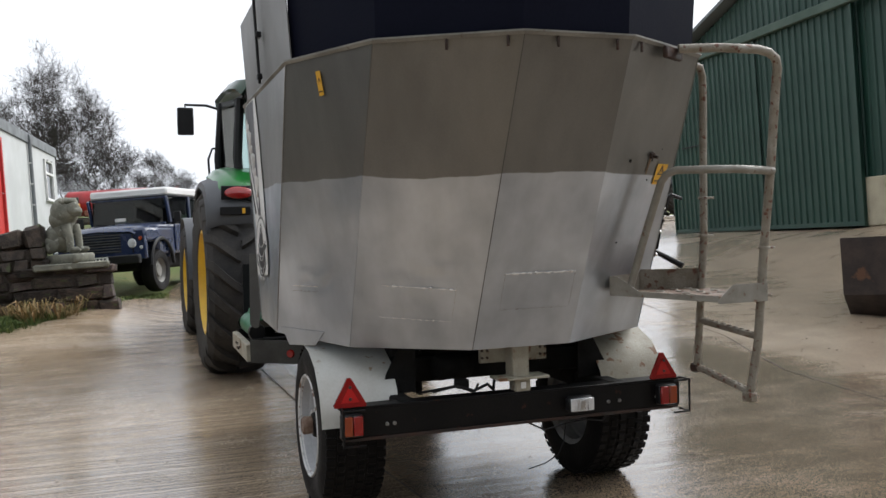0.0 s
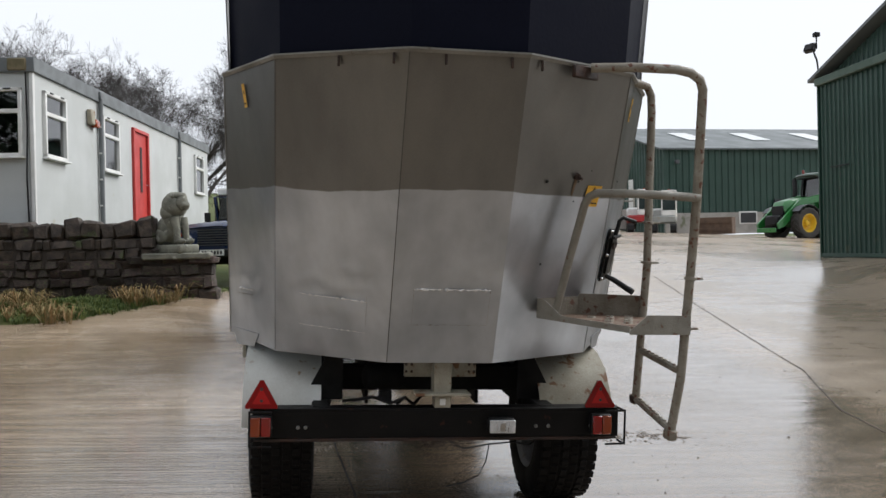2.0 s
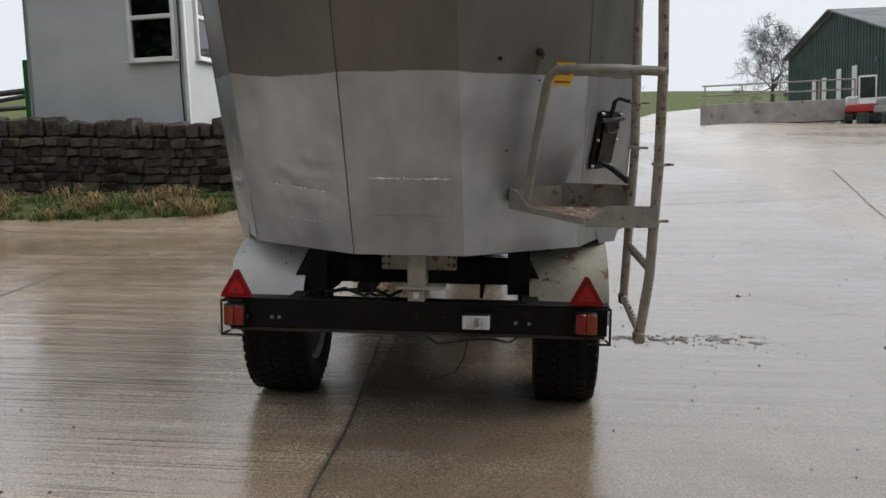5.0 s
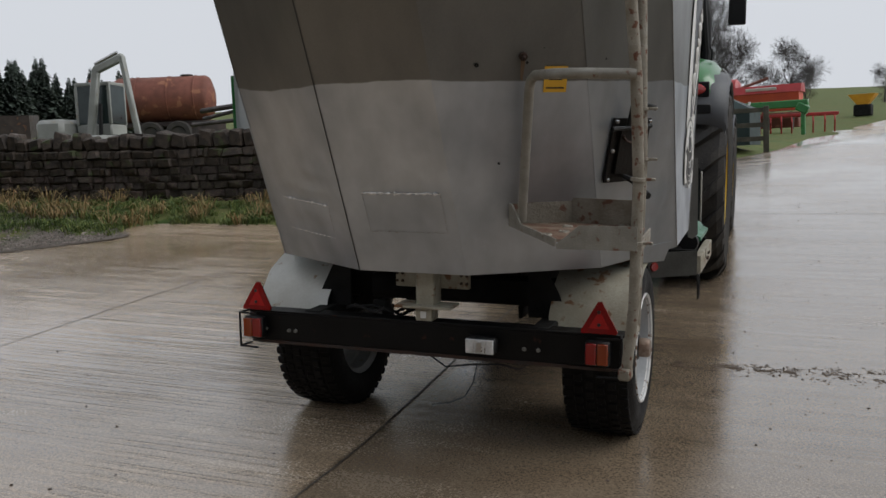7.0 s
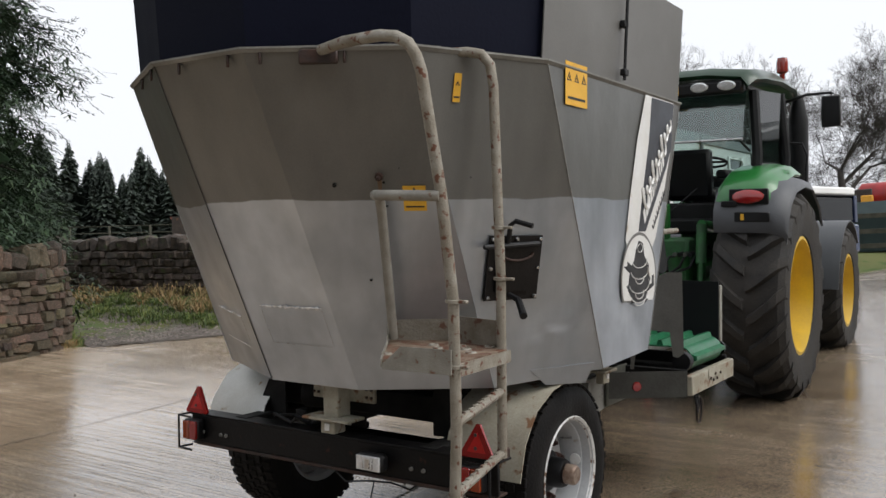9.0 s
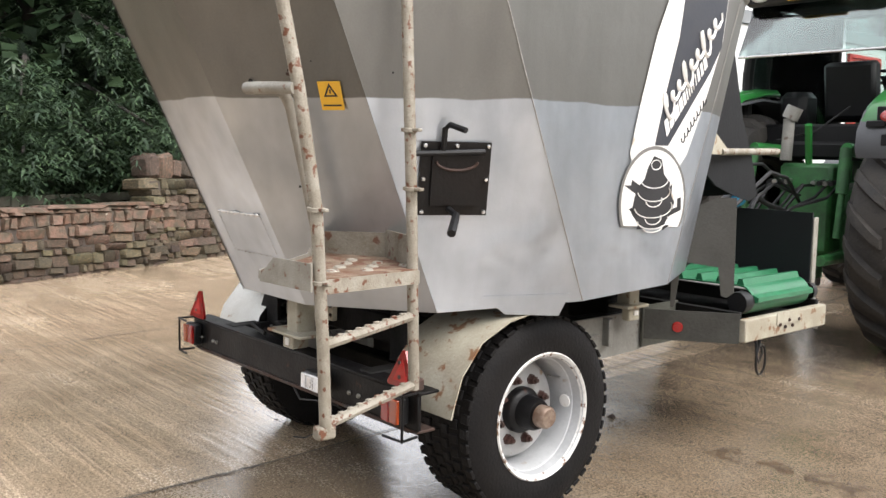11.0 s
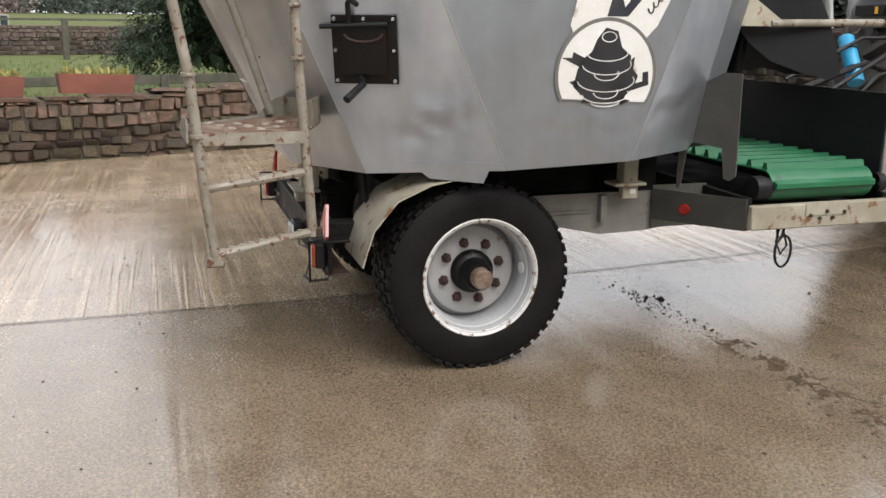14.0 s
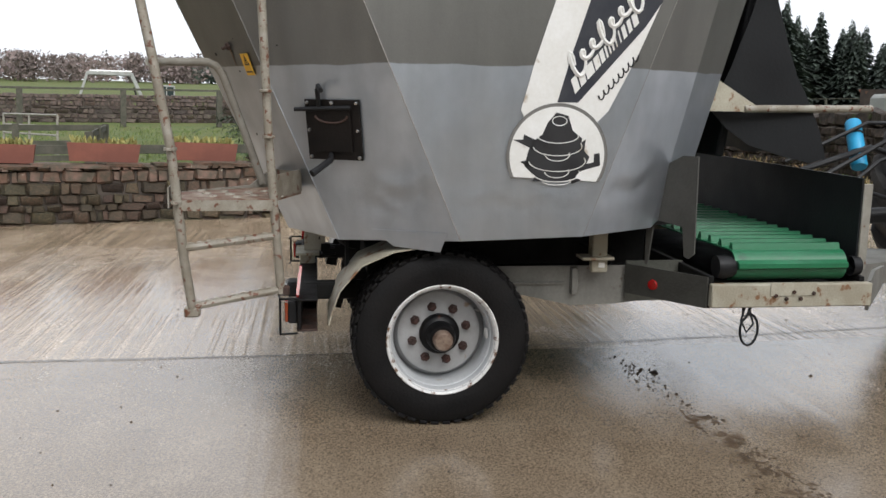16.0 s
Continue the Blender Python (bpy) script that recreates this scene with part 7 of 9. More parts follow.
# local frame: x along the gable towards the camera's side of the yard, y into the shed
SH = Matrix(((sg.x, 0.966, 0, 6.88), (sg.y, 0.26, 0, 25.6), (0, 0, 1, 1.10), (0, 0, 0, 1)))
shed = thing("machinery_shed", SH, "dark green clad machinery shed with a big sliding door", "shed")
ridge = lambda x: 4.72 + 0.29 * (x if x < 9 else 18 - x)
gb = part("gable_wall", clad(18, lambda x: (4.6, ridge(x)), 0.22), green_clad, shed, "dark green ribbed gable sheeting", 0)
part("gable_wall", clad(18, lambda x: (0.9, 4.6), 0.22, x0=7.26), green_clad, shed, "", 0)
sd = part("sliding_door", clad(7.55, lambda x: (0.03, 4.60), 0.22), green_clad, shed, "dark green ribbed sliding door", 0)
sd.location = (0.0, -0.16, 0)
part("door_frame", Mesh().box((3.78, -0.02, 0.06), (7.55, 0.06, 0.10), 0.005).box((0.03, -0.02, 2.3), (0.06, 0.09, 4.6), 0.005).box((7.52, -0.02, 2.3), (0.06, 0.09, 4.6), 0.005), green_clad, sd)
for x in (1.1, 4.2):
    part("door_bolt", Mesh().box((x, -0.06, 2.35), (0.9 if x < 2 else 0.08, 0.02, 0.03 if x < 2 else 4.4), 0.003), cab_black if x < 2 else green_clad, sd)
part("door_track", Mesh().box((9, -0.22, 4.66), (18, 0.16, 0.20), 0.02), surf("green_track", (0.06, 0.10, 0.075), (0.045, 0.08, 0.06), 2, (0.5, 0.7), 0, 0.05, 50), shed)
part("plinth", Mesh().box((12.9, 0.0, 0.5), (10.9, 0.25, 1.0), 0.02), surf("stained_concrete", (0.42, 0.38, 0.27), (0.3, 0.27, 0.2), 2, (0.7, 0.9), 0, 0.2, 40, ((0.2, 0.19, 0.1), 0.35, 2)), shed)
part("corner_flashing", Mesh().box((0.0, -0.02, 2.4), (0.18, 0.14, 4.8), 0.01), green_clad, shed)
part("roof", Mesh().prism([(-0.25, 4.70), (9, 7.42), (18.25, 4.70), (18.25, 4.78), (9, 7.52), (-0.25, 4.78)], (0, -0.35, 0), (1, 0, 0), (0, 0, 1), (0, 26, 0)), roof_grey, shed)
part("side_wall", Mesh().box((0.05, 13, 2.35), (0.10, 25.8, 4.7), 0.01).box((17.95, 13, 2.35), (0.10, 25.8, 4.7), 0.01).box((9, 25.9, 2.9), (18, 0.1, 5.8), 0.01), green_clad, shed)
fl = part("floodlight", Mesh().box((0, 0, 0), (0.34, 0.16, 0.24), 0.03).box((0, -0.085, 0), (0.28, 0.01, 0.18), 0.004), cab_black, shed, "floodlight on a bracket")
fl.matrix_basis = pose(-0.25, -0.25, 5.65, -25, 0, 20)
part("floodlight_arm", Mesh().tube([(-0.05, -0.1, 4.6), (-0.15, -0.12, 5.3), (-0.22, -0.2, 5.6)], 0.025, 8).box((-0.1, -0.15, 5.98), (0.16, 0.16, 0.12), 0.02).tube([(-0.1, -0.15, 5.6), (-0.1, -0.15, 5.95)], 0.02, 6), cab_black, shed)

# far shed
fg = Vector((-3.6, 8.8, 0)).normalized()
fn = Vector((fg.y, -fg.x, 0))
FS = Matrix(((fg.x, fn.x, 0, 4.66), (fg.y, fn.y, 0, 64.8), (0, 0, 1, 2.15), (0, 0, 0, 1)))
far_shed = thing("far_shed", FS, "large dark green clad shed with grey roof and pale rooflights", "shed")
FR = lambda x: 6.0 + 0.27 * (x if x < 9.5 else 19 - x)
g1 = part("gable_wall", clad(19, lambda x: (0.0, FR(x)), 0.5, 0.06), green_clad, far_shed, "", 0)
g1.matrix_basis = Matrix.Diagonal((1, 1, 1, 1))
s1 = part("side_wall", clad(34, lambda x: (1.5, 6.0), 0.5, 0.06), green_clad, far_shed, "", 0)
s1.matrix_basis = pose(0, 0, 0, 0, 0, 90)
part("block_base", Mesh().box((-0.1, 17, 0.75), (0.22, 34, 1.5), 0.01), block_wall, far_shed, "grey block base wall")
part("roof", Mesh().prism([(-0.4, 5.95), (9.5, 8.62), (19.4, 5.95), (19.4, 6.07), (9.5, 8.74), (-0.4, 6.07)], (0, -0.5, 0), (1, 0, 0), (0, 0, 1), (0, 35, 0)), roof_grey, far_shed, "ribbed grey roof")
for k in range(6):
    part("rooflight", Mesh().prism([(3.0, 6.98), (6.6, 7.96), (6.6, 8.0), (3.0, 7.03)], (0, 3.5 + k * 5.2, 0.035), (1, 0, 0), (0, 0, 1), (0, 1.5, 0)), rooflight_m, far_shed)
for x in (5.5, 8.2, 11.0, 13.0):
    part("light_strip", Mesh().box((x, -0.10, 2.3), (0.8, 0.06, 4.0 if x < 9 else 3.2), 0.01), upvc, far_shed, "pale vertical strip")
part("doorway", Mesh().box((-0.2, 9.2, 1.2), (0.2, 1.6, 2.4), 0.01), dark_room, far_shed)
part("shed_window", Mesh().box((-0.22, 6.3, 1.1), (0.10, 1.4, 0.9), 0.02), upvc, far_shed)
part("shed_window_pane", Mesh().box((-0.26, 6.3, 1.1), (0.10, 1.2, 0.72), 0.02), dark_room, far_shed)
part("wall_lamp", Mesh().box((-0.3, 0.9, 5.1), (0.2, 0.3, 0.28), 0.04).box((1.6, -0.25, 4.4), (0.36, 0.2, 0.28), 0.04), fender_grey, far_shed)
part("shed_opening", Mesh().box((-0.2, 22, 3.4), (0.12, 12, 1.6), 0.01), dark_room, far_shed)
dock = solo("loading_dock", Mesh().box((0, 0, 0.6), (9, 2.4, 1.3), 0.04), block_wall, "grey concrete loading dock with rails", "dock", placed(-2.0, 60.8, 8))
rail = Mesh()
for x in (-4.2, -2, 0.2, 2.4, 4.4):
    rail.tube([(x, -1.1, 1.2), (x, -1.1, 2.4)], 0.05, 6)
for z in (1.8, 2.4):
    rail.tube([(-4.4, -1.1, z), (4.4, -1.1, z)], 0.05, 6)
part("guard_rail", rail, galv_rail, dock, "galvanised guard rail")
solo("timber_crate", Mesh().box((0, 0, 0.55), (2.6, 1.0, 1.1), 0.03).box((0, -0.52, 0.3), (2.6, 0.05, 0.2), 0.01).box((0, -0.52, 0.8), (2.6, 0.05, 0.2), 0.01), surf("brown_crate", (0.12, 0.075, 0.045), (0.08, 0.05, 0.035), 3, (0.7, 0.9), 0, 0.3, 30), "weathered brown timber crate", "crate", placed(7.6, 61.2, -20))
tractor(placed(11.85, 46.8, 125), "green loader tractor with yellow wheels parked by the shed", True)

# dark steel bucket at the yard's edge
bk = thing("steel_bucket", placed(7.0, 12.6, -38), "rusty dark steel loader bucket lying on the concrete", "bucket")
rust_dark = surf("rusty_dark_steel", (0.055, 0.038, 0.032), (0.03, 0.024, 0.022), 4, (0.5, 0.75), 0.2, 0.3, 40, ((0.12, 0.06, 0.035), 0.25, 4))
sidep = [(0.0, 0.15), (0.35, 0.0), (0.95, 0.0), (1.3, 0.35), (1.3, 1.12), (1.1, 1.12), (0.02, 0.9)]
for x in (-1.0, 1.0):
    part("side_plate", Mesh().prism(sidep, (x, 0, 0), (0, -1, 0), (0, 0, 1), (0.02, 0, 0)), rust_dark, bk)
part("shell", Mesh().sheet([[(x, -p, q) for x in (-1.0, 0, 1.0)] for p, q in ((0.0, 0.9), (0.0, 0.15), (0.35, 0.0), (0.95, 0.0), (1.3, 0.35), (1.3, 1.12))], 0.02), rust_dark, bk, "", 20)

# ---- parked vehicles and machines ----
navy_paint = surf("dark_blue_paint", (0.014, 0.028, 0.080), (0.010, 0.020, 0.060), 2, (0.2, 0.35), 0, 0.02, 60, coat=0.5)
white_paint = surf("white_roof_paint", (0.78, 0.78, 0.77), (0.68, 0.68, 0.67), 2, (0.25, 0.4), 0, 0.02, 60)
dark_glass = glass("vehicle_glass", (0.16, 0.2, 0.2), 0.05)
LR = placed(-5.85, 17.9, 173)
lr = thing("off_road_car", LR, "dark blue boxy off-road car with white roof, parked on rough grass", "car")
# x across, y forward
body = part("body", Mesh().box((0, -0.25, 0.95), (1.72, 3.4, 0.55), 0.04), navy_paint, lr, "dark blue flat sided body")
part("bonnet", Mesh().sheet([[(x, y, z + dz) for x, dz in ((-0.70, -0.05), (-0.62, 0.0), (0, 0.03), (0.62, 0.0), (0.70, -0.05))] for y, z in ((0.82, 1.24), (1.4, 1.20), (1.98, 1.14), (2.04, 1.08))], 0.04), navy_paint, lr, "dark blue bonnet", 50)
part("front_body", Mesh().box((0, 1.45, 0.90), (1.30, 1.15, 0.56), 0.03), navy_paint, body)
for s in (1, -1):
    part("wing", Mesh().box((0.75 * s, 1.42, 1.04), (0.28, 1.22, 0.26), 0.05).box((0.76 * s, 0.90, 0.80), (0.24, 0.2, 0.4), 0.03).box((0.76 * s, 1.98, 0.82), (0.24, 0.10, 0.42), 0.03), navy_paint, body)
    part("wheel_arch", Mesh().tube([(0.90 * s, 1.42 + 0.47 * math.cos(radians(a)), 0.50 + 0.47 * math.sin(radians(a))) for a in range(0, 181, 20)], 0.035, 6), cab_black, body)
    lampp = part("headlamp", Mesh().lathe([(0.001, 0.03), (0.07, 0.025), (0.085, 0.0)], (0.63 * s, 2.03, 0.90), (0, 1, 0), 18), clear_lens, body, "round headlamp")
    part("headlamp_panel", Mesh().box((0.66 * s, 1.995, 0.90), (0.40, 0.05, 0.34), 0.02), cab_black, body)
    part("indicator", Mesh().lathe([(0.001, 0.02), (0.035, 0.015), (0.04, 0)], (0.79 * s, 2.03, 0.98), (0, 1, 0), 12), orange_lens, body)
    part("side_lamp", Mesh().lathe([(0.001, 0.02), (0.03, 0.015), (0.035, 0)], (0.80 * s, 2.03, 0.82), (0, 1, 0), 12), clear_lens, body)
    for y in (1.42, -1.30):
        w = part("wheel", Mesh().lathe([(0.24, 0.09), (0.22, 0.08), (0.19, 0.02), (0.12, 0.04), (0.10, 0.07), (0.001, 0.07)], (0.75 * s, y, 0.38), (s, 0, 0), 24), chassis_grey, lr, "silver steel wheel")
        part("tyre", Mesh().lathe([(0.22, 0.10), (0.28, 0.125), (0.36, 0.115), (0.385, 0.08), (0.39, 0), (0.385, -0.08), (0.36, -0.115), (0.28, -0.125), (0.22, -0.10)], (0.75 * s, y, 0.38), (1, 0, 0), 32), rubber, w)
    part("door", Mesh().box((0.872 * s, 0.28, 0.98), (0.03, 0.92, 0.50), 0.01), navy_paint, body)
    part("mirror", Mesh().box((0.98 * s, 0.80, 1.36), (0.13, 0.05, 0.19), 0.02), cab_black, body)
    for y0, y1 in ((-0.18, 0.68), (-1.85, -0.28)):
        part("side_pane", Mesh().box((0.77 * s, (y0 + y1) / 2, 1.52), (0.012, y1 - y0, 0.44), 0.01), dark_glass, body).visible_shadow = False
    for y in (0.76, -0.22, -1.92):
        part("pillar", Mesh().box((0.78 * s, y, 1.52), (0.05, 0.09, 0.52), 0.01, (-14 if y > 0.5 else 0, 0, 0)), navy_paint, body)
grille = part("grille", Mesh().box((0, 2.0, 0.92), (0.86, 0.05, 0.36), 0.01), cab_black, body, "black slatted grille")
for k in range(7):
    part("grille_bar", Mesh().box((0, 2.03, 0.775 + k * 0.048), (0.84, 0.03, 0.018), 0.004), fender_grey, grille)
part("bumper", Mesh().box((0, 2.14, 0.62), (1.64, 0.12, 0.16), 0.02), cab_black, lr, "black steel bumper")
npl = part("number_plate", Mesh().box((-0.0, 2.21, 0.63), (0.52, 0.012, 0.11), 0.006), white_decal, lr, "white number plate")
for k in range(7):
    if k != 4:
        part("plate_bar", Mesh().box((-0.20 + 0.066 * k, 2.219, 0.63), (0.04, 0.004, 0.07), 0.002), ink, npl)
part("windscreen", Mesh().prism([(-0.70, 0), (0.70, 0), (0.68, 0.50), (-0.68, 0.50)], (0, 0.84, 1.27), (1, 0, 0), (0, -0.20, 0.98), (0, 0.01, 0)), dark_glass, body, "upright windscreen").visible_shadow = False
part("screen_frame", Mesh().box((0, 0.83, 1.255), (1.5, 0.06, 0.05), 0.01).box((0, 0.735, 1.77), (1.5, 0.06, 0.06), 0.01), navy_paint, body)
part("screen_paper", Mesh().box((0.15, 0.83, 1.36), (0.22, 0.01, 0.09), 0.002), white_decal, body)
part("wiper", Mesh().tube([(-0.4, 0.87, 1.28), (0.02, 0.87, 1.31)], 0.01, 5).tube([(0.3, 0.87, 1.28), (0.62, 0.87, 1.31)], 0.01, 5), cab_black, body)
part("roof", Mesh().box((0, -0.60, 1.87), (1.56, 2.72, 0.16), 0.06), white_paint, lr, "white roof")
part("rear_body", Mesh().box((0, -1.92, 1.5), (1.5, 0.08, 0.8), 0.03), navy_paint, body)
part("car_seat", Mesh().box((-0.4, 0.0, 1.25), (0.45, 0.2, 0.7), 0.06).box((0.4, 0.0, 1.25), (0.45, 0.2, 0.7), 0.06), cab_black, body)
part("underbody", Mesh().box((0, 0, 0.55), (1.2, 3.6, 0.3), 0.05), dark_under, lr)
part("roof_seam", Mesh().box((0, -0.60, 1.785), (1.58, 2.74, 0.025), 0.005), cab_black, lr)

red_machine = surf("red_machine_paint", (0.36, 0.016, 0.018), (0.25, 0.015, 0.015), 2, (0.3, 0.5), 0, 0.05, 40, ((0.2, 0.05, 0.035), 0.15, 3))
orange_machine = surf("orange_red_paint", (0.55, 0.09, 0.04), (0.42, 0.07, 0.035), 2, (0.4, 0.6), 0, 0.05, 40)
rust_tank = surf("rusted_tank", (0.20, 0.065, 0.04), (0.13, 0.045, 0.03), 2, (0.6, 0.8), 0.1, 0.2, 30, ((0.26, 0.11, 0.06), 0.35, 2.5))
off_white = surf("excavator_white", (0.29, 0.30, 0.28), (0.22, 0.225, 0.21), 2, (0.4, 0.6), 0, 0.06, 40, ((0.25, 0.22, 0.17), 0.2, 4))
yellow_machine = surf("yellow_hopper", (0.75, 0.38, 0.03), (0.65, 0.3, 0.03), 2, (0.4, 0.6), 0, 0.05, 40)
blue_machine = surf("blue_machine_paint", (0.02, 0.08, 0.35), (0.02, 0.06, 0.28), 2, (0.4, 0.6), 0, 0.05, 40)


cab_pane = surf("dark_cab_pane", (0.02, 0.03, 0.03), (0.03, 0.042, 0.042), 3, (0.08, 0.16), 0, 0.0, 30, spec=0.35)


def excavator(m, size, paint, belly, label, boom, slew=0):
    """A tracked excavator: size scales it; boom = points of the arm in x, z from the cab's foot."""
    e = thing("excavator", m @ Matrix.Scale(size, 4), label, "excavator")
    for s in (1, -1):
        tr = part("track", Mesh().prism([(-1.1, 0.15), (-0.95, 0.0), (0.95, 0.0), (1.1, 0.15), (1.1, 0.4), (0.95, 0.52), (-0.95, 0.52), (-1.1, 0.4)], (0, 0.55 * s - 0.17, 0), (1, 0, 0), (0, 0, 1), (0, 0.34, 0)), cab_black, e, "black crawler track")
    part("deck", Mesh().box((-0.2, 0, 0.78), (2.0, 1.45, 0.42), 0.08), belly, e)
    part("engine_cover", Mesh().box((-0.85, 0, 1.15), (0.85, 1.45, 0.65), 0.12), paint, e, "rounded engine cover")
    part("engine_vent", Mesh().box((-1.285, 0, 1.15), (0.02, 0.7, 0.35), 0.005), cab_black, e)
    cab_ = part("cab", Mesh().box((0.15, 0.32, 1.15), (1.05, 0.86, 0.36), 0.05), paint, e, "glazed operator's cab")
    part("cab_roof", Mesh().box((0.15, 0.32, 2.42), (1.05, 0.86, 0.10), 0.05), paint, cab_)
    for x in (-0.34, 0.64):
        for y in (-0.07, 0.71):
            part("pillar", Mesh().box((x, y, 1.85), (0.09, 0.07, 1.1), 0.02), paint, cab_)
    part("mid_pillar", Mesh().box((0.1, 0.73, 1.85), (0.07, 0.05, 1.1), 0.02), paint, cab_)
    for y in (-0.08, 0.73):
        part("pane", Mesh().box((0.15, y, 1.85), (0.95, 0.012, 1.05), 0.004), cab_pane, cab_)
    for x in (-0.36, 0.67):
        part("pane", Mesh().box((x, 0.32, 1.85), (0.012, 0.76, 1.05), 0.004), cab_pane, cab_)
    part("operator_seat", Mesh().box((-0.05, 0.32, 1.6), (0.2, 0.45, 0.75), 0.06), cab_black, cab_)
    part("beacon", Mesh().lathe([(0.001, 0.12), (0.05, 0.10), (0.055, 0)], (-0.1, 0.3, 2.47), UP, 12), orange_lens, cab_)
    if boom:
        for k, (a, b) in enumerate(zip(boom, boom[1:])):
            d = Vector((b[0] - a[0], 0, b[1] - a[1]))
            ang = math.degrees(math.atan2(d.z, d.x))
            part("boom_section" if k < 2 else "dipper_arm", Mesh().box(((a[0] + b[0]) / 2, -0.38, (a[1] + b[1]) / 2), (d.length + 0.10, 0.17, 0.22 if k < 2 else 0.15), 0.04, (0, -ang, 0)), paint, e, "excavator arm section")
        a, b = boom[1], boom[2]
        part("boom_ram", Mesh().tube([(a[0] - 0.02, -0.38, a[1] + 0.16), (b[0] - 0.12, -0.38, b[1] + 0.14)], 0.05, 8), chrome, e)
        a, b = boom[0], boom[1]
        part("boom_ram", Mesh().tube([(a[0] + 0.3, -0.38, a[1] - 0.1), ((a[0] + b[0]) / 2 + 0.2, -0.38, (a[1] + b[1]) / 2)], 0.055, 8), cab_black, e)
        p = boom[-1]
        part("digging_bucket", Mesh().prism([(0, 0), (0.4, -0.05), (0.45, -0.4), (0.2, -0.6), (-0.1, -0.4)], (p[0] - 0.1, -0.65, p[1]), (1, 0, 0), (0, 0, 1), (0, 0.55, 0)), rust_dark, e)
    return e


excavator(placed(-20.3, 14.5, 30, yard(-20.3, 14.5) - 0.1), 1.0, off_white, off_white, "off-white tracked excavator with raised arm behind the field wall", [(0.2, 0.95), (0.5, 2.75), (1.28, 3.05), (1.6, 1.0)])
excavator(placed(2.8, 59.6, -88), 1.12, upvc, red_machine, "small red and white excavator parked by the shed", None)
excavator(placed(4.35, 59.5, -95), 1.1, upvc, off_white, "small white excavator parked by the shed", None)
excavator(placed(-50.9, -23.5, -58.7, yard(-50.9, -23.5) - 0.75), 1.1, off_white, off_white, "pale excavator with a low arched arm standing in the field", [(1.4, 1.5), (2.1, 3.05), (4.6, 3.0), (5.1, 1.3)])

# rusty slurry tanker
tk = thing("slurry_tanker", placed(-30.2, 23.3, 42), "rusty red slurry tanker on twin axles", "tanker")
part("tank", Mesh().lathe([(0.001, -2.12), (0.5, -2.08), (0.85, -1.95), (0.95, -1.8), (0.95, 1.8), (0.85, 1.95), (0.5, 2.08), (0.001, 2.12)], (0, 0, 2.05), (1, 0, 0), 32), rust_tank, tk, "rusty barrel", 40)
for x in (-1.0, 0.3, 1.4):
    part("tank_band", Mesh().lathe([(0.955, -0.04), (0.975, -0.03), (0.975, 0.03), (0.955, 0.04)], (x, 0, 2.05), (1, 0, 0), 32), rust_tank, tk)
part("hatch", Mesh().lathe([(0.25, -0.1), (0.27, 0.05), (0.001, 0.08)], (1.0, 0, 3.0), UP, 16).tube([(-1.6, 0, 2.95), (-1.6, 0, 3.15)], 0.12, 10), rust_dark, tk)
part("chassis", Mesh().box((0, 0, 1.0), (4.4, 0.9, 0.22), 0.03), rust_dark, tk)
for x in (-0.4, 0.75):
    for s in (1, -1):
        part("wheel", Mesh().lathe([(0.001, 0.1), (0.3, 0.1), (0.34, 0.17), (0.5, 0.18), (0.55, 0.12), (0.55, -0.12), (0.5, -0.18), (0.3, -0.1), (0.001, -0.1)], (x, 0.85 * s, 0.55), (0, s, 0), 24), tractor_rubber, tk)
ldr = Mesh()
for s in (-0.2, 0.2):
    ldr.tube([(-2.3, s, 0.9), (-2.15, s, 2.9)], 0.03, 6)
for k in range(6):
    ldr.tube([(-2.28 + 0.02 * k, -0.2, 1.1 + 0.33 * k), (-2.28 + 0.02 * k, 0.2, 1.1 + 0.33 * k)], 0.025, 6)
part("tank_ladder", ldr, cab_black, tk)

# brown trailer end, fence rails and pipes behind the wall
tl_ = thing("tipping_trailer", placed(-31.5, 17.2, -30, yard(-31, 17) - 0.3), "rust brown tipping trailer body", "trailer")
part("trailer_body", Mesh().prism([(-2.2, 1.2), (2.2, 0.9), (2.3, 1.75), (-2.35, 2.05)], (0, -1.0, 0), (1, 0, 0), (0, 0, 1), (0, 2.0, 0)), rust_dark, tl_)
part("trailer_rail", Mesh().box((0, -1.02, 1.85), (4.6, 0.06, 0.1), 0.01, (0, 3.7, 0)), rust_tank, tl_)
part("trailer_wheel", Mesh().lathe([(0.001, 0.1), (0.5, 0.12), (0.55, 0), (0.5, -0.12), (0.001, -0.1)], (0, -0.9, 0.5), (0, 1, 0), 20), tractor_rubber, tl_)
pipes = Mesh()
for k, (a, b) in enumerate((((-17.5, 16.2, 0.95), (-12.5, 15.4, 0.95)), ((-17.0, 15.9, 0.75), (-12.8, 14.6, 0.8)), ((-16.5, 15.2, 0.6), (-12.2, 14.4, 0.55)))):
    za = yard(*a[:2])
    pipes.tube([(a[0], a[1], za + a[2] + 0.55), (b[0], b[1], za + b[2] + 0.55)], 0.05 + 0.02 * (k == 0), 8)
for x, y in ((-16.8, 15.9), (-13.2, 15.0)):
    pipes.box((x, y, yard(x, y) + 0.6), (0.3, 0.9, 1.2), 0.02)
solo("pipe_rack", pipes, rust_dark, "stack of dark rusty pipes on a low rack", "pipes")

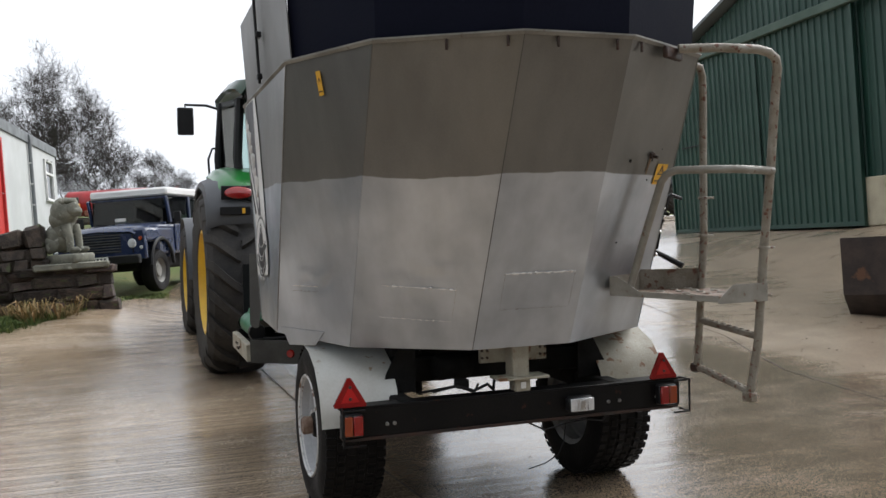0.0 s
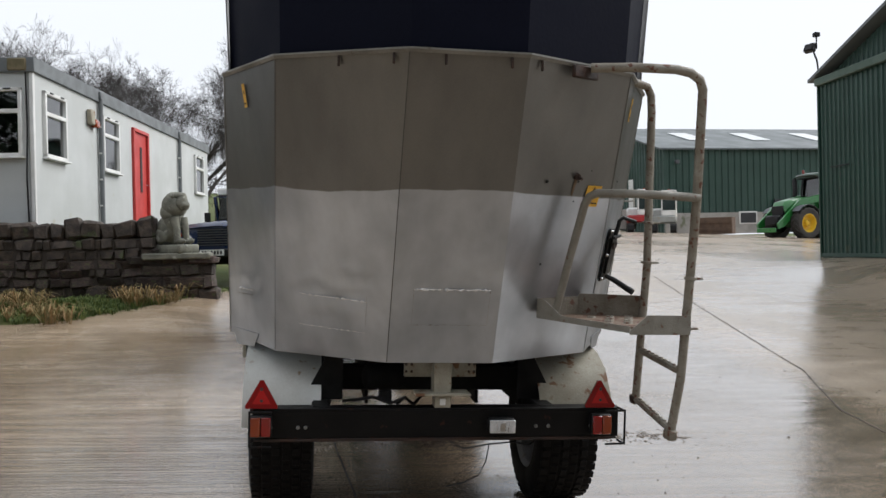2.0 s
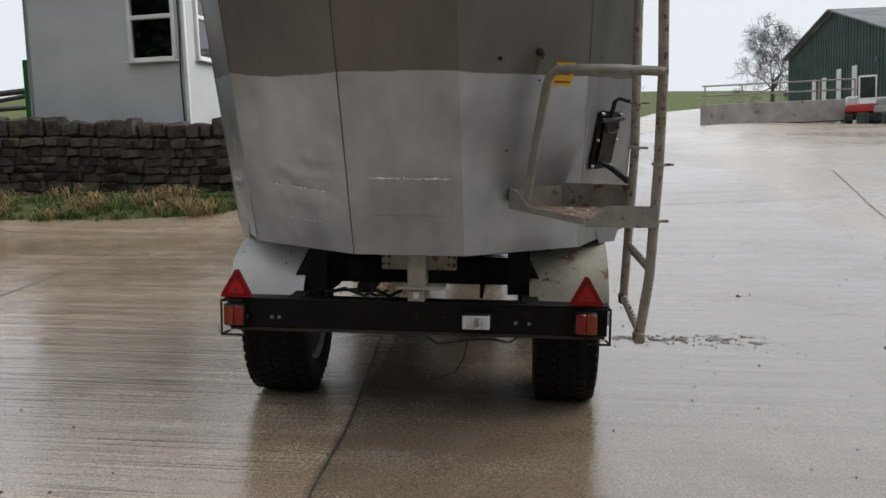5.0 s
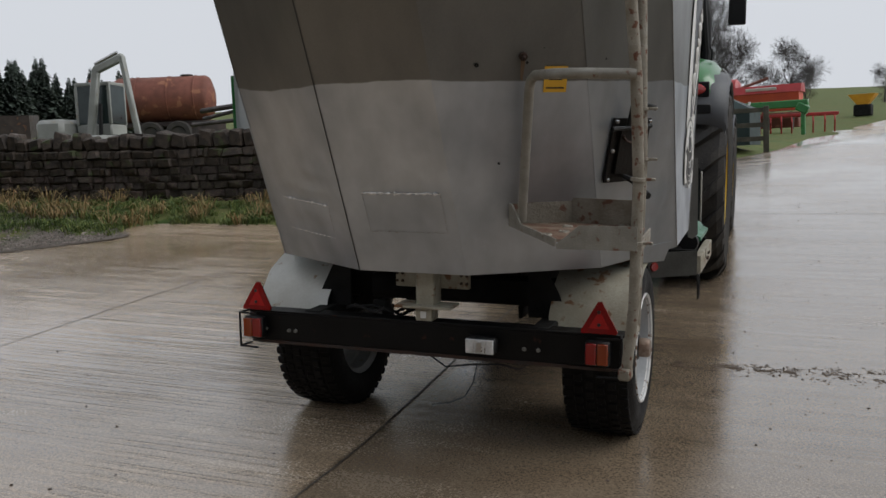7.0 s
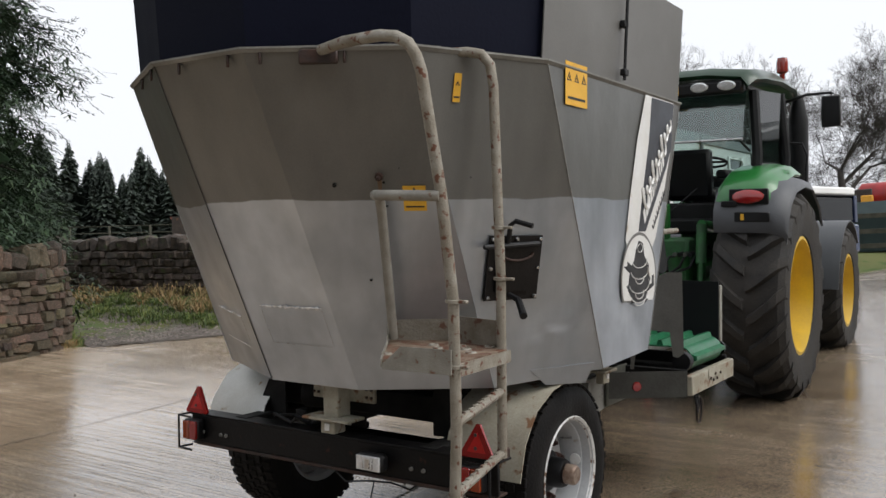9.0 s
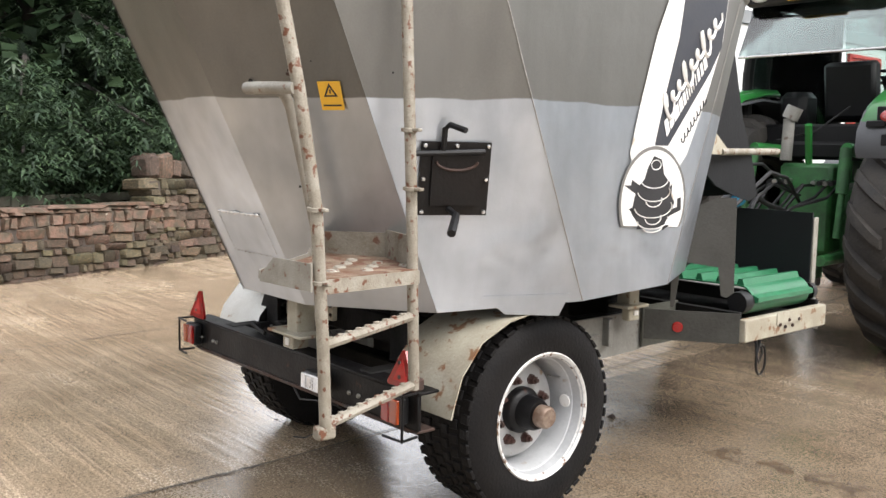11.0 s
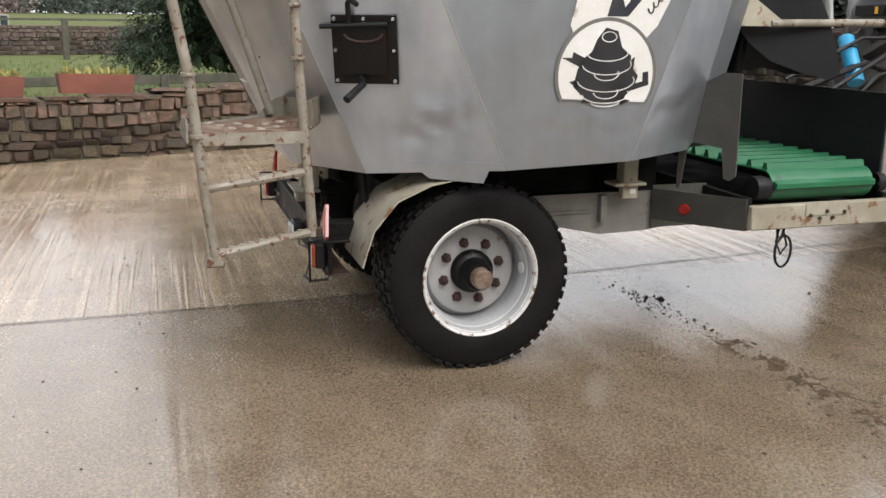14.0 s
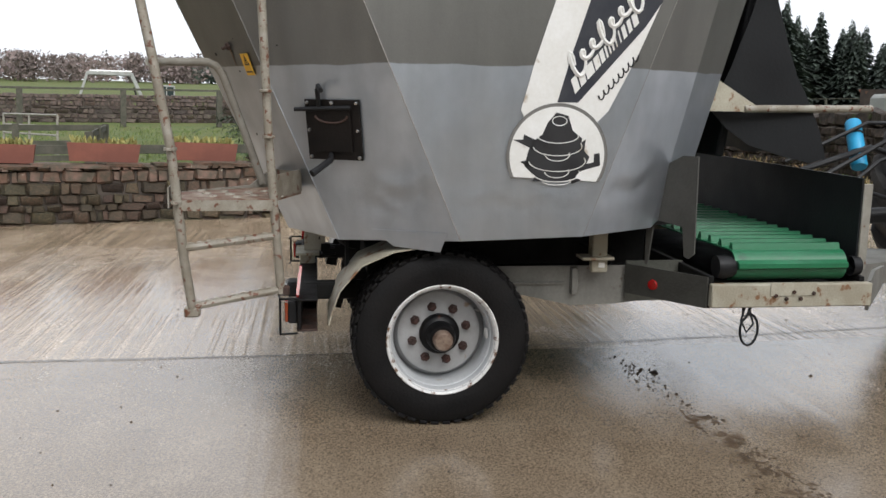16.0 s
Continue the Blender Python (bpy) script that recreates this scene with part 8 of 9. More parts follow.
# line of red implements along the drive
rs = thing("crop_sprayer", placed(-18.6, 50.5, 12, yard(-18.6, 50.5) + 0.4), "red crop sprayer tank with folded booms", "sprayer")
part("tank", Mesh().lathe([(0.001, -2.3), (0.5, -2.28), (0.7, -2.1), (0.72, 0), (0.7, 2.1), (0.5, 2.28), (0.001, 2.3)], (0, 0, 1.75), (1, 0, 0), 24), red_machine, rs, "long red tank")
part("folded_boom", Mesh().box((1.6, -0.9, 1.15), (5.6, 0.3, 0.35), 0.05).tube([(0.4, -1.0, 1.2), (3.9, -1.0, 2.3)], 0.08, 8), rust_tank, rs)
part("sprayer_frame", Mesh().box((0, 0, 0.7), (4.4, 1.0, 0.25), 0.03).box((-1.9, -0.5, 1.75), (0.9, 0.5, 0.7), 0.05), rust_dark, rs)
part("sprayer_valve", Mesh().box((-1.7, -0.75, 1.5), (0.6, 0.3, 0.5), 0.05), yellow_machine, rs)
for s in (-1, 1):
    part("wheel", Mesh().lathe([(0.001, 0.1), (0.6, 0.12), (0.65, 0), (0.6, -0.12), (0.001, -0.1)], (0.2, 0.9 * s, 0.55), (0, 1, 0), 20), tractor_rubber, rs)
dd = thing("seed_drill", placed(-14.4, 47.5, 8, yard(-14.4, 47.5) + 0.05), "red seed drill with long hopper and lid", "seed drill")
part("hopper", Mesh().prism([(-0.6, 1.9), (0.6, 1.9), (0.35, 1.0), (-0.35, 1.0)], (-2.4, 0, 0), (0, 1, 0), (0, 0, 1), (4.8, 0, 0)), orange_machine, dd)
part("hopper_lid", Mesh().prism([(-0.65, 1.9), (0.65, 1.9), (0.3, 2.35), (-0.4, 2.3)], (-1.4, 0, 0), (0, 1, 0), (0, 0, 1), (3.9, 0, 0)), red_machine, dd)
part("lettering_bar", Mesh().box((0.6, -0.6, 2.1), (1.5, 0.03, 0.18), 0.01, (38, 0, 0)), white_decal, dd)
part("drill_frame", Mesh().box((0, -0.5, 0.75), (5.0, 0.2, 0.3), 0.03).box((0, 0.2, 0.4), (4.6, 0.5, 0.5), 0.05), rust_tank, dd)
for k in range(9):
    part("tine", Mesh().tube([(-2.2 + 0.55 * k, -0.7, 0.8), (-2.2 + 0.55 * k, -1.1, 0.05)], 0.05, 6), rust_dark, dd)
gf = thing("roller_frame", placed(-10.7, 38.2, 6), "green implement frame with folded arms", "implement")
part("main_beam", Mesh().box((0, 0, 1.25), (4.2, 0.25, 0.3), 0.03).box((1.9, -0.1, 1.05), (0.5, 0.2, 0.35), 0.06, (0, 30, 0)), jd_green, gf)
for k in range(3):
    part("support_leg", Mesh().box((-1.9 + 1.9 * k, 0, 0.6), (0.15, 0.2, 1.2), 0.02), jd_green, gf)
bp_ = thing("blue_plough", placed(-10.8, 35.2, 14), "blue plough with light grey arms", "plough")
part("plough_beam", Mesh().box((0, 0, 0.75), (2.6, 0.2, 0.22), 0.03, (0, -12, 0)), blue_machine, bp_)
for k in range(4):
    part("mouldboard", Mesh().sheet([[(-1.1 + 0.7 * k + 0.3 * t, -0.25 + 0.2 * q, 0.1 + 0.5 * q + 0.1 * t) for t in (0, 0.5, 1)] for q in (0, 0.5, 1)], 0.02), blue_machine, bp_)
    part("plough_arm", Mesh().tube([(-1.0 + 0.6 * k, 0, 0.8), (-0.8 + 0.6 * k, 0.1, 1.35)], 0.05, 6), upvc, bp_)
cu = thing("cultivator", placed(-11.4, 45.5, 20), "red tined cultivator with coil springs", "cultivator")
part("cultivator_frame", Mesh().box((0, 0, 0.9), (3.6, 0.15, 0.15), 0.02).box((0, 0.8, 0.9), (3.6, 0.15, 0.15), 0.02).box((-1.5, 0.4, 1.1), (0.2, 1.4, 0.6), 0.03), red_machine, cu)
for k in range(8):
    part("tine", Mesh().tube([(-1.7 + 0.48 * k, 0.8 * (k % 2), 0.9), (-1.7 + 0.48 * k, 0.8 * (k % 2) - 0.3, 0.6), (-1.7 + 0.48 * k, 0.8 * (k % 2) - 0.05, 0.05)], 0.04, 6), red_machine, cu)
ys_ = thing("fertiliser_spreader", placed(-17.0, 77.3, 0), "small orange yellow fertiliser spreader hopper", "spreader")
part("hopper", Mesh().add([(-1, -0.6, 1.75), (1, -0.6, 1.75), (1, 0.6, 1.75), (-1, 0.6, 1.75), (-0.4, -0.3, 0.95), (0.4, -0.3, 0.95), (0.4, 0.3, 0.95), (-0.4, 0.3, 0.95), (-0.95, -0.55, 1.7), (0.95, -0.55, 1.7), (0.95, 0.55, 1.7), (-0.95, 0.55, 1.7)], [(0, 1, 5, 4), (1, 2, 6, 5), (2, 3, 7, 6), (3, 0, 4, 7), (4, 5, 6, 7), (8, 9, 10, 11), (0, 8, 9, 1), (1, 9, 10, 2), (2, 10, 11, 3), (3, 11, 8, 0)]), yellow_machine, ys_, "", 0)
part("spreader_base", Mesh().box((0, 0, 0.5), (1.3, 0.8, 0.9), 0.08), dark_under, ys_)
tt = thing("fuel_tank", placed(-8.1, 27.6, 10, yard(-8.1, 27.6)), "dark green plastic fuel tank with sloped top", "tank")
part("tank_shell", Mesh().add([(-1.4, -0.8, 0), (1.4, -0.8, 0), (1.4, 0.8, 0), (-1.4, 0.8, 0), (-1.4, -0.8, 1.05), (1.4, -0.8, 1.05), (1.4, 0.8, 1.05), (-1.4, 0.8, 1.05), (-0.7, -0.4, 1.4), (0.7, -0.4, 1.4), (0.7, 0.4, 1.4), (-0.7, 0.4, 1.4)], [(3, 2, 1, 0), (0, 1, 5, 4), (1, 2, 6, 5), (2, 3, 7, 6), (3, 0, 4, 7), (4, 5, 9, 8), (5, 6, 10, 9), (6, 7, 11, 10), (7, 4, 8, 11), (8, 9, 10, 11)]), surf("dark_green_plastic", (0.010, 0.028, 0.028), (0.008, 0.022, 0.022), 2, (0.55, 0.7), 0, 0.03, 40), tt, "", 0)

# fences


def fence(name, pts, posts, rails, label, mat, h=1.15, pw=0.1, rw=0.09, dz=0.0):
    f = thing(name, Matrix.Translation((pts[0][0], pts[0][1], yard(*pts[0]))), label, "fence")
    b = f.matrix_world.translation
    for (x0, y0), (x1, y1) in zip(pts, pts[1:]):
        L = math.hypot(x1 - x0, y1 - y0)
        n = max(1, round(L / posts))
        yaw = math.degrees(math.atan2(y1 - y0, x1 - x0))
        for i in range(n + 1):
            x, y = x0 + (x1 - x0) * i / n, y0 + (y1 - y0) * i / n
            part("post", Mesh().box((x - b.x, y - b.y, yard(x, y) - b.z + h / 2 - 0.05 + dz), (pw, pw, h + 0.1), 0.01, (0, 0, yaw)), mat, f)
        for r in rails:
            for i in range(n):
                xa, ya, xb, yb = x0 + (x1 - x0) * i / n, y0 + (y1 - y0) * i / n, x0 + (x1 - x0) * (i + 1) / n, y0 + (y1 - y0) * (i + 1) / n
                za, zb = yard(xa, ya) + h * r + dz, yard(xb, yb) + h * r + dz
                part("rail", Mesh().box(((xa + xb) / 2 - b.x, (ya + yb) / 2 - b.y, (za + zb) / 2 - b.z), (L / n, 0.04, rw), 0.006, (0, -math.degrees(math.atan2(zb - za, L / n)), yaw)), mat, f)
    return f


fence("garden_fence", [(-5.0, -2.6), (-7.6, 1.4), (-10.2, 4.6)], 2.4, (0.93,), "low dark timber rail fence behind the garden wall", timber, 0.92, 0.11, 0.13)
fence("yard_fence", [(-9.5, 23.2), (-7.4, 24.1), (-5.35, 25.0)], 2.1, (0.3, 0.6, 0.92), "timber post and rail fence by the drive", timber, 1.2, 0.14, 0.12)
fence("field_fence", [(-26.5, -28), (-36.5, -13), (-46, 0)], 4.6, (0.97,), "dark post and rail fence across the field", timber, 1.75, 0.26, 0.10)
fence("paddock_fence", [(-9.6, -6.6), (-11.5, -3.8), (-8.4, -2.2)], 1.6, (0.3, 0.6, 0.92), "dark timber paddock fence corner", timber, 1.0, 0.13, 0.12)
gt = thing("field_gate", placed(-13.2, -6.8, 58), "galvanised tubular field gate", "gate")
for z in (0.25, 0.45, 0.65, 0.85, 1.1):
    part("gate_bar", Mesh().tube([(-1.5, 0, z), (1.5, 0, z)], 0.024, 8), galv_rail, gt)
for x in (-1.5, 0, 1.5):
    part("gate_upright", Mesh().tube([(x, 0, 0.2), (x, 0, 1.12)], 0.028, 8), galv_rail, gt)
fence("far_fence", [(-33, 24), (-48, 14)], 2.5, (0.4, 0.7, 1.0), "wire and post fence in front of the spruces", timber, 1.2, 0.1, 0.04)
stone_wall("wall_field", [(-33, -30), (-42, -16), (-52, 0)], 1.42, 0.6, 0.19, 0.40, stone_n, "dark dry stone wall across the field", "", lambda x, y: yard(x, y) - 0.05, 0.01)

# ---- trees, hedges and grass ----
bark = surf("bare_bark", (0.075, 0.062, 0.055), (0.045, 0.04, 0.037), 4, (0.8, 0.95), 0, 0.5, 30)
twig_m = surf("twigs", (0.046, 0.039, 0.034), (0.030, 0.026, 0.023), 4, (0.8, 0.95), 0, 0.0, 30)
yew_leaf = per_island(surf("dark_evergreen_leaf", (0.013, 0.030, 0.013), (0.02, 0.045, 0.016), 1.2, (0.5, 0.8), 0, 0.0, 30), 0.45, 1.6, 0.03)
# needle colour lightened to carry the haze over the distant belt
spruce_leaf = per_island(surf("hazed_spruce_needles", (0.050, 0.066, 0.052), (0.038, 0.052, 0.042), 0.5, (0.7, 0.9), 0, 0.0, 30), 0.5, 1.5, 0.02)
straw = per_island(surf("dead_grass", (0.33, 0.235, 0.10), (0.24, 0.18, 0.075), 2, (0.7, 0.9), 0, 0.0, 30), 0.5, 1.4, 0.03)
blade_m = per_island(surf("green_grass", (0.085, 0.14, 0.03), (0.13, 0.17, 0.045), 2, (0.6, 0.85), 0, 0.0, 30), 0.5, 1.4, 0.03)


def bare_tree(name, m, height, spread, seed, depth, label, group=""):
    """A leafless tree: forking tapered limbs, then fine twigs."""
    rng = random.Random(seed)
    limbs, twigs = Mesh(), Mesh()

    def grow(p, d, length, r, lvl):
        steps_ = 4 if lvl < 2 else 3 if lvl < depth - 1 else 2
        pts, rs = [p], [r]
        for i in range(steps_):
            d = (d + Vector((rng.uniform(-1, 1), rng.uniform(-1, 1), rng.uniform(-0.6, 0.9))) * (0.11 + 0.035 * lvl)).normalized()
            p = p + d * length / steps_
            pts.append(p)
            rs.append(r * (1 - 0.5 * (i + 1) / steps_))
        if lvl < depth - 2:
            limbs.tube(pts, rs, 7 if lvl < 2 else 5, False)
        else:
            twigs.tube(pts, [max(0.007, q) for q in rs], 3, False)
        if lvl >= depth:
            return
        n = rng.choice((3, 3, 4)) if lvl else 5
        for k in range(n):
            i = rng.randint(1 if lvl else 2, steps_) if k else steps_
            q = pts[i]
            a = rng.uniform(0, 6.28)
            side = d.orthogonal().normalized()
            side = (side * math.cos(a) + d.cross(side) * math.sin(a))
            nd = (d * rng.uniform(0.5, 1.0) + side * rng.uniform(0.5, 1.0) * spread + Vector((0, 0, 0.12))).normalized()
            grow(q, nd, length * rng.uniform(0.62, 0.84), rs[i] * rng.uniform(0.55, 0.75), lvl + 1)
    grow(Vector((0, 0, -0.3)), Vector((0, 0, 1)), height * 0.28, height * 0.026, 0)
    t = thing(name, m, label, "tree", group)
    part("trunk", limbs, bark, t, "", 60, False)
    part("crown", twigs, twig_m, t, "bare twiggy crown", 0, False)
    return t


big = bare_tree("bare_tree", placed(-31.3, 67.5, 0), 16.5, 0.95, 3, 8, "large leafless broadleaf tree with a rounded twiggy crown", "bare trees")
copy_thing(big, placed(-36.2, 64, 140) @ Matrix.Scale(1.0, 4))
copy_thing(big, placed(-40, 62, 250) @ Matrix.Scale(1.05, 4))
mid_ = bare_tree("bare_tree", placed(-25.4, 36, 0), 10.5, 1.0, 8, 7, "smaller leafless tree with a spreading crown", "bare trees")
for x, y, a, k in ((-27.3, 75.7, 300, 0.85), (-27.7, 86, 60, 0.56), (-24.6, 87, 200, 0.52), (-40, 128, 20, 1.0), (-4.2, 88, 120, 0.95), (-38, 92, 10, 0.8), (-46, 62, 170, 1.0), (-24, 112, 80, 0.5)):
    copy_thing(mid_, placed(x, y, a) @ Matrix.Scale(k, 4))


def evergreen(name, m, h, rad, count, seed, label, lowest=0.9):
    """A dense yew-like tree: forked dark trunk, drooping boughs, each carrying many leafy sprays."""
    rng = random.Random(seed)
    limbs, leaf = Mesh(), Mesh()
    limbs.tube([(0, 0, -0.3), (0.1, 0.05, h * 0.2), (-0.1, 0.1, h * 0.5), (0, 0, h * 0.9)], [0.42, 0.32, 0.2, 0.04], 10)
    boughs = []
    for k in range(120):
        z = lowest + (h - lowest) * (k / 120) ** 1.1
        a = k * 2.399 + rng.uniform(-0.3, 0.3)
        reach = rad * (1.0 - 0.5 * (z / h) ** 1.8) * rng.uniform(0.8, 1.03)
        e = Vector((math.cos(a) * reach, math.sin(a) * reach, z + rng.uniform(-0.5, 0.6) - 0.10 * reach))
        s = Vector((0, 0, z))
        mid = s.lerp(e, 0.5) + Vector((0, 0, 0.35))
        limbs.tube([s, mid, e], [0.09, 0.05, 0.015], 5, False)
        boughs.append((s, mid, e))
    for i in range(count):
        s, mid, e = boughs[rng.randrange(len(boughs))]
        t = rng.uniform(0.22, 1.05) ** 0.8
        p = s.lerp(mid, t).lerp(mid.lerp(e, t), t) + Vector((rng.gauss(0, 0.27), rng.gauss(0, 0.27), rng.gauss(-0.10, 0.22)))
        if p.z < 0.5:
            continue
        out = Vector((p.x, p.y, 0)).normalized() * rng.uniform(0.3, 1) + Vector((rng.uniform(-1, 1), rng.uniform(-1, 1), rng.uniform(-0.8, 0.25)))
        out.normalize()
        side = out.cross(UP).normalized()
        L = rng.uniform(0.16, 0.36)
        drop = Vector((0, 0, -L * rng.uniform(0.1, 0.5)))
        w = L * 0.17
        tip = p + out * L + drop
        for q in range(3):
            f = 0.25 + 0.27 * q
            c = p.lerp(tip, f)
            for sg_ in (-1, 1):
                leaf_tip = c + side * sg_ * w * 1.9 * (1.15 - 0.25 * q) + out * L * 0.22 + drop * 0.25
                leaf.add([c, leaf_tip + out * w * 0.35, leaf_tip - out * w * 0.35], [(0, 1, 2)])
        leaf.add([p.lerp(tip, 0.5) - side * w * 0.5, tip, p.lerp(tip, 0.5) + side * w * 0.5], [(0, 1, 2)])
    for i in range(9000):
        s, mid, e = boughs[rng.randrange(len(boughs))]
        p = s.lerp(e, rng.uniform(0.05, 0.8)) + Vector((rng.gauss(0, 0.35), rng.gauss(0, 0.35), rng.gauss(0, 0.3)))
        if p.z < lowest - 0.2:
            continue
        d1 = Vector((rng.uniform(-1, 1), rng.uniform(-1, 1), rng.uniform(-1, 0.4))).normalized() * rng.uniform(0.25, 0.5)
        d2 = d1.orthogonal().normalized() * rng.uniform(0.08, 0.16)
        leaf.add([p, p + d1 * 0.5 + d2, p + d1, p + d1 * 0.5 - d2], [(0, 1, 2, 3)])
    t = thing(name, m, label, "tree")
    part("trunk", limbs, bark, t, "", 60, False)
    part("crown", leaf, yew_leaf, t, "dense dark green crown", 0, False)
    return t


evergreen("evergreen_tree", placed(-12.6, 3.0, 20), 11.5, 3.95, 100000, 4, "tall dark evergreen tree with drooping boughs behind the garden wall", 1.0)


def spruce(m, h, seed, group):
    rng = random.Random(seed)
    leaf = Mesh()
    for k in range(int(h * 46)):
        z = h * (0.04 + 0.95 * (k / (h * 46)))
        a = k * 2.399
        reach = h * 0.27 * (1 - z / h) ** 0.85 * rng.uniform(0.45, 1.25) + 0.12
        for q in range(3):
            a2 = a + rng.uniform(-0.35, 0.35)
            d = Vector((math.cos(a2), math.sin(a2), rng.uniform(-0.35, 0.05)))
            side = Vector((-math.sin(a2), math.cos(a2), 0)) * reach * 0.22
            b = Vector((0, 0, z + rng.uniform(-0.3, 0.3)))
            leaf.add([b + d * reach * 0.1, b + d * reach * 0.6 + side, b + d * reach + Vector((0, 0, -0.15)), b + d * reach * 0.6 - side], [(0, 1, 2, 3)])
    t = thing("spruce", m, "dark pointed spruce in a distant shelter belt", "tree", group)
    part("trunk", Mesh().tube([(0, 0, -0.3), (0, 0, h * 0.95)], [h * 0.018, 0.02], 6), bark, t)
    part("crown", leaf, spruce_leaf, t, "", 0, False)
    return t


sp = [spruce(placed(-75, 30 + 4 * k, 0), h, k, "spruce belt") for k, h in enumerate((5.9, 5.0, 6.6))]
rng = random.Random(12)
for k in range(120):
    s = k / 119
    x, y = -57 - 25 * s + rng.uniform(-3, 3), 4 + 46 * s + rng.uniform(-3, 3)
    src = sp[rng.randrange(3)]
    copy_thing(src, placed(x, y, rng.uniform(0, 360)) @ Matrix.Scale((1.12 - 0.18 * step01(0.5, 1.0, s)) * rng.uniform(0.82, 1.06), 4))
for k in range(26):
    s = k / 25
    x, y = -66 - 26 * s + rng.uniform(-3, 3), 6 + 48 * s + rng.uniform(-3, 3)
    copy_thing(sp[rng.randrange(3)], placed(x, y, rng.uniform(0, 360)) @ Matrix.Scale(1.05 - 0.15 * step01(0.5, 1.0, s), 4))

# distant bare wood along the crest of the fields
wood, wood_dark = Mesh(), Mesh()
for k in range(620):
    a = radians(rng.uniform(88, 152))
    R = rng.uniform(215, 262)
    cx, cy_ = 4 - math.sin(a) * R, 5 + math.cos(a) * R
    hgt = 6.4 + 1.4 * noise.noise((cx * 0.05, cy_ * 0.05, 0)) + rng.uniform(-1.0, 0.8)
    rad, z0 = rng.uniform(2.2, 3.6), yard(cx, cy_)
    mesh_ = wood_dark if 108 < math.degrees(a) < 116 else wood
    for i in range(150):
        u_, th_ = rng.uniform(-1, 1), rng.uniform(0, 6.28)
        r_ = math.sqrt(1 - u_ * u_) * rng.uniform(0.6, 1.0)
        p = Vector((cx + math.cos(th_) * r_ * rad, cy_ + math.sin(th_) * r_ * rad, z0 + hgt * (0.5 + 0.5 * u_ * rng.uniform(0.7, 1.0))))
        w = rng.uniform(0.3, 0.75)
        mesh_.add([p + Vector([rng.uniform(-w, w) for j in range(3)]) for i2 in range(3)], [(0, 1, 2)])
# brown raised in tone: the distance haze is put into this colour
solo("distant_wood", wood, per_island(surf("hazed_winter_wood", (0.19, 0.148, 0.132), (0.15, 0.122, 0.112), 0.1, (0.9, 1.0), 0, 0.0, 5), 0.6, 1.4, 0.03), "distant brown leafless woodland along the skyline", "woodland", kind="stuff", smooth=0, fix=False)
solo("distant_conifers", wood_dark, spruce_leaf, "darker conifers within the distant woodland", "woodland", kind="stuff", smooth=0, fix=False)

# tussocks along the bank and wall foot
dead, green = Mesh(), Mesh()


def tuft(x, y, h, n, mesh, lean=0.5):
    z = yard(x, y) - 0.02
    for i in range(n):
        a = rng.uniform(0, 6.28)
        r = abs(rng.gauss(0, 0.07))
        bx, by = x + math.cos(a) * r, y + math.sin(a) * r
        hh = h * rng.uniform(0.5, 1.15)
        L = lean * hh * rng.uniform(0.2, 1.2)
        tx, ty = math.cos(a) * L, math.sin(a) * L
        w = rng.uniform(0.004, 0.008)
        px, py = -math.sin(a) * w, math.cos(a) * w
        mesh.add([(bx - px, by - py, z), (bx + px, by + py, z), (bx + tx * 0.45 + px, by + ty * 0.45 + py, z + hh * 0.75), (bx + tx * 0.45 - px, by + ty * 0.45 - py, z + hh * 0.75), (bx + tx, by + ty, z + hh * max(0.25, 0.95 - 0.3 * lean))], [(0, 1, 2, 3), (3, 2, 4)])


bank_dir, bank_n = Vector((-0.912, -0.411)), Vector((-0.411, 0.912))
for k in range(900):
    s, q = rng.uniform(-0.8, 15), rng.uniform(-2.1, -0.2)
    p = Vector((-5.0, 13.3)) + bank_dir * s + bank_n * q
    if p.x > west(p.y) + 0.05 and p.y < 20:
        continue
    if noise.noise((p.x * 0.8, p.y * 0.8, 2)) > -0.08:
        tuft(p.x, p.y, rng.uniform(0.16, 0.40), 26, dead, 1.5) if rng.random() < (0.75 if p.x > -8 else 0.25) else tuft(p.x, p.y, rng.uniform(0.08, 0.18), 30, green, 1.1)
    else:
        tuft(p.x, p.y, rng.uniform(0.08, 0.2), 30, green, 1.1)
for k in range(1100):
    s, q = rng.uniform(-0.9, 15), rng.uniform(-2.3, -0.3)
    p = Vector((-5.0, 13.3)) + bank_dir * s + bank_n * q
    if p.x > west(p.y) + 0.1:
        continue
    tuft(p.x, p.y, rng.uniform(0.05, 0.14), 18, green, 0.7)
for k in range(500):
    x, y = rng.uniform(-7.5, -4.6), rng.uniform(12.6, 16.5)
    if x < west(y):
        tuft(x, y, rng.uniform(0.03, 0.09), 16, green, 0.7)
for k in range(260):
    p = Vector((-9.6, 6.0)) + Vector((-0.95, 0.1)) * rng.uniform(-0.2, 3.5) + Vector((0, 1)) * rng.uniform(-0.5, 0.3)
    tuft(p.x, p.y, rng.uniform(0.06, 0.16), 24, dead if rng.random() < 0.6 else green, 0.8)
solo("dead_grass", dead, straw, "tussocks of straw coloured dead grass on the bank", "grass", kind="stuff", smooth=0, fix=False)
solo("green_grass", green, blade_m, "short green grass on the bank", "grass", kind="stuff", smooth=0, fix=False)
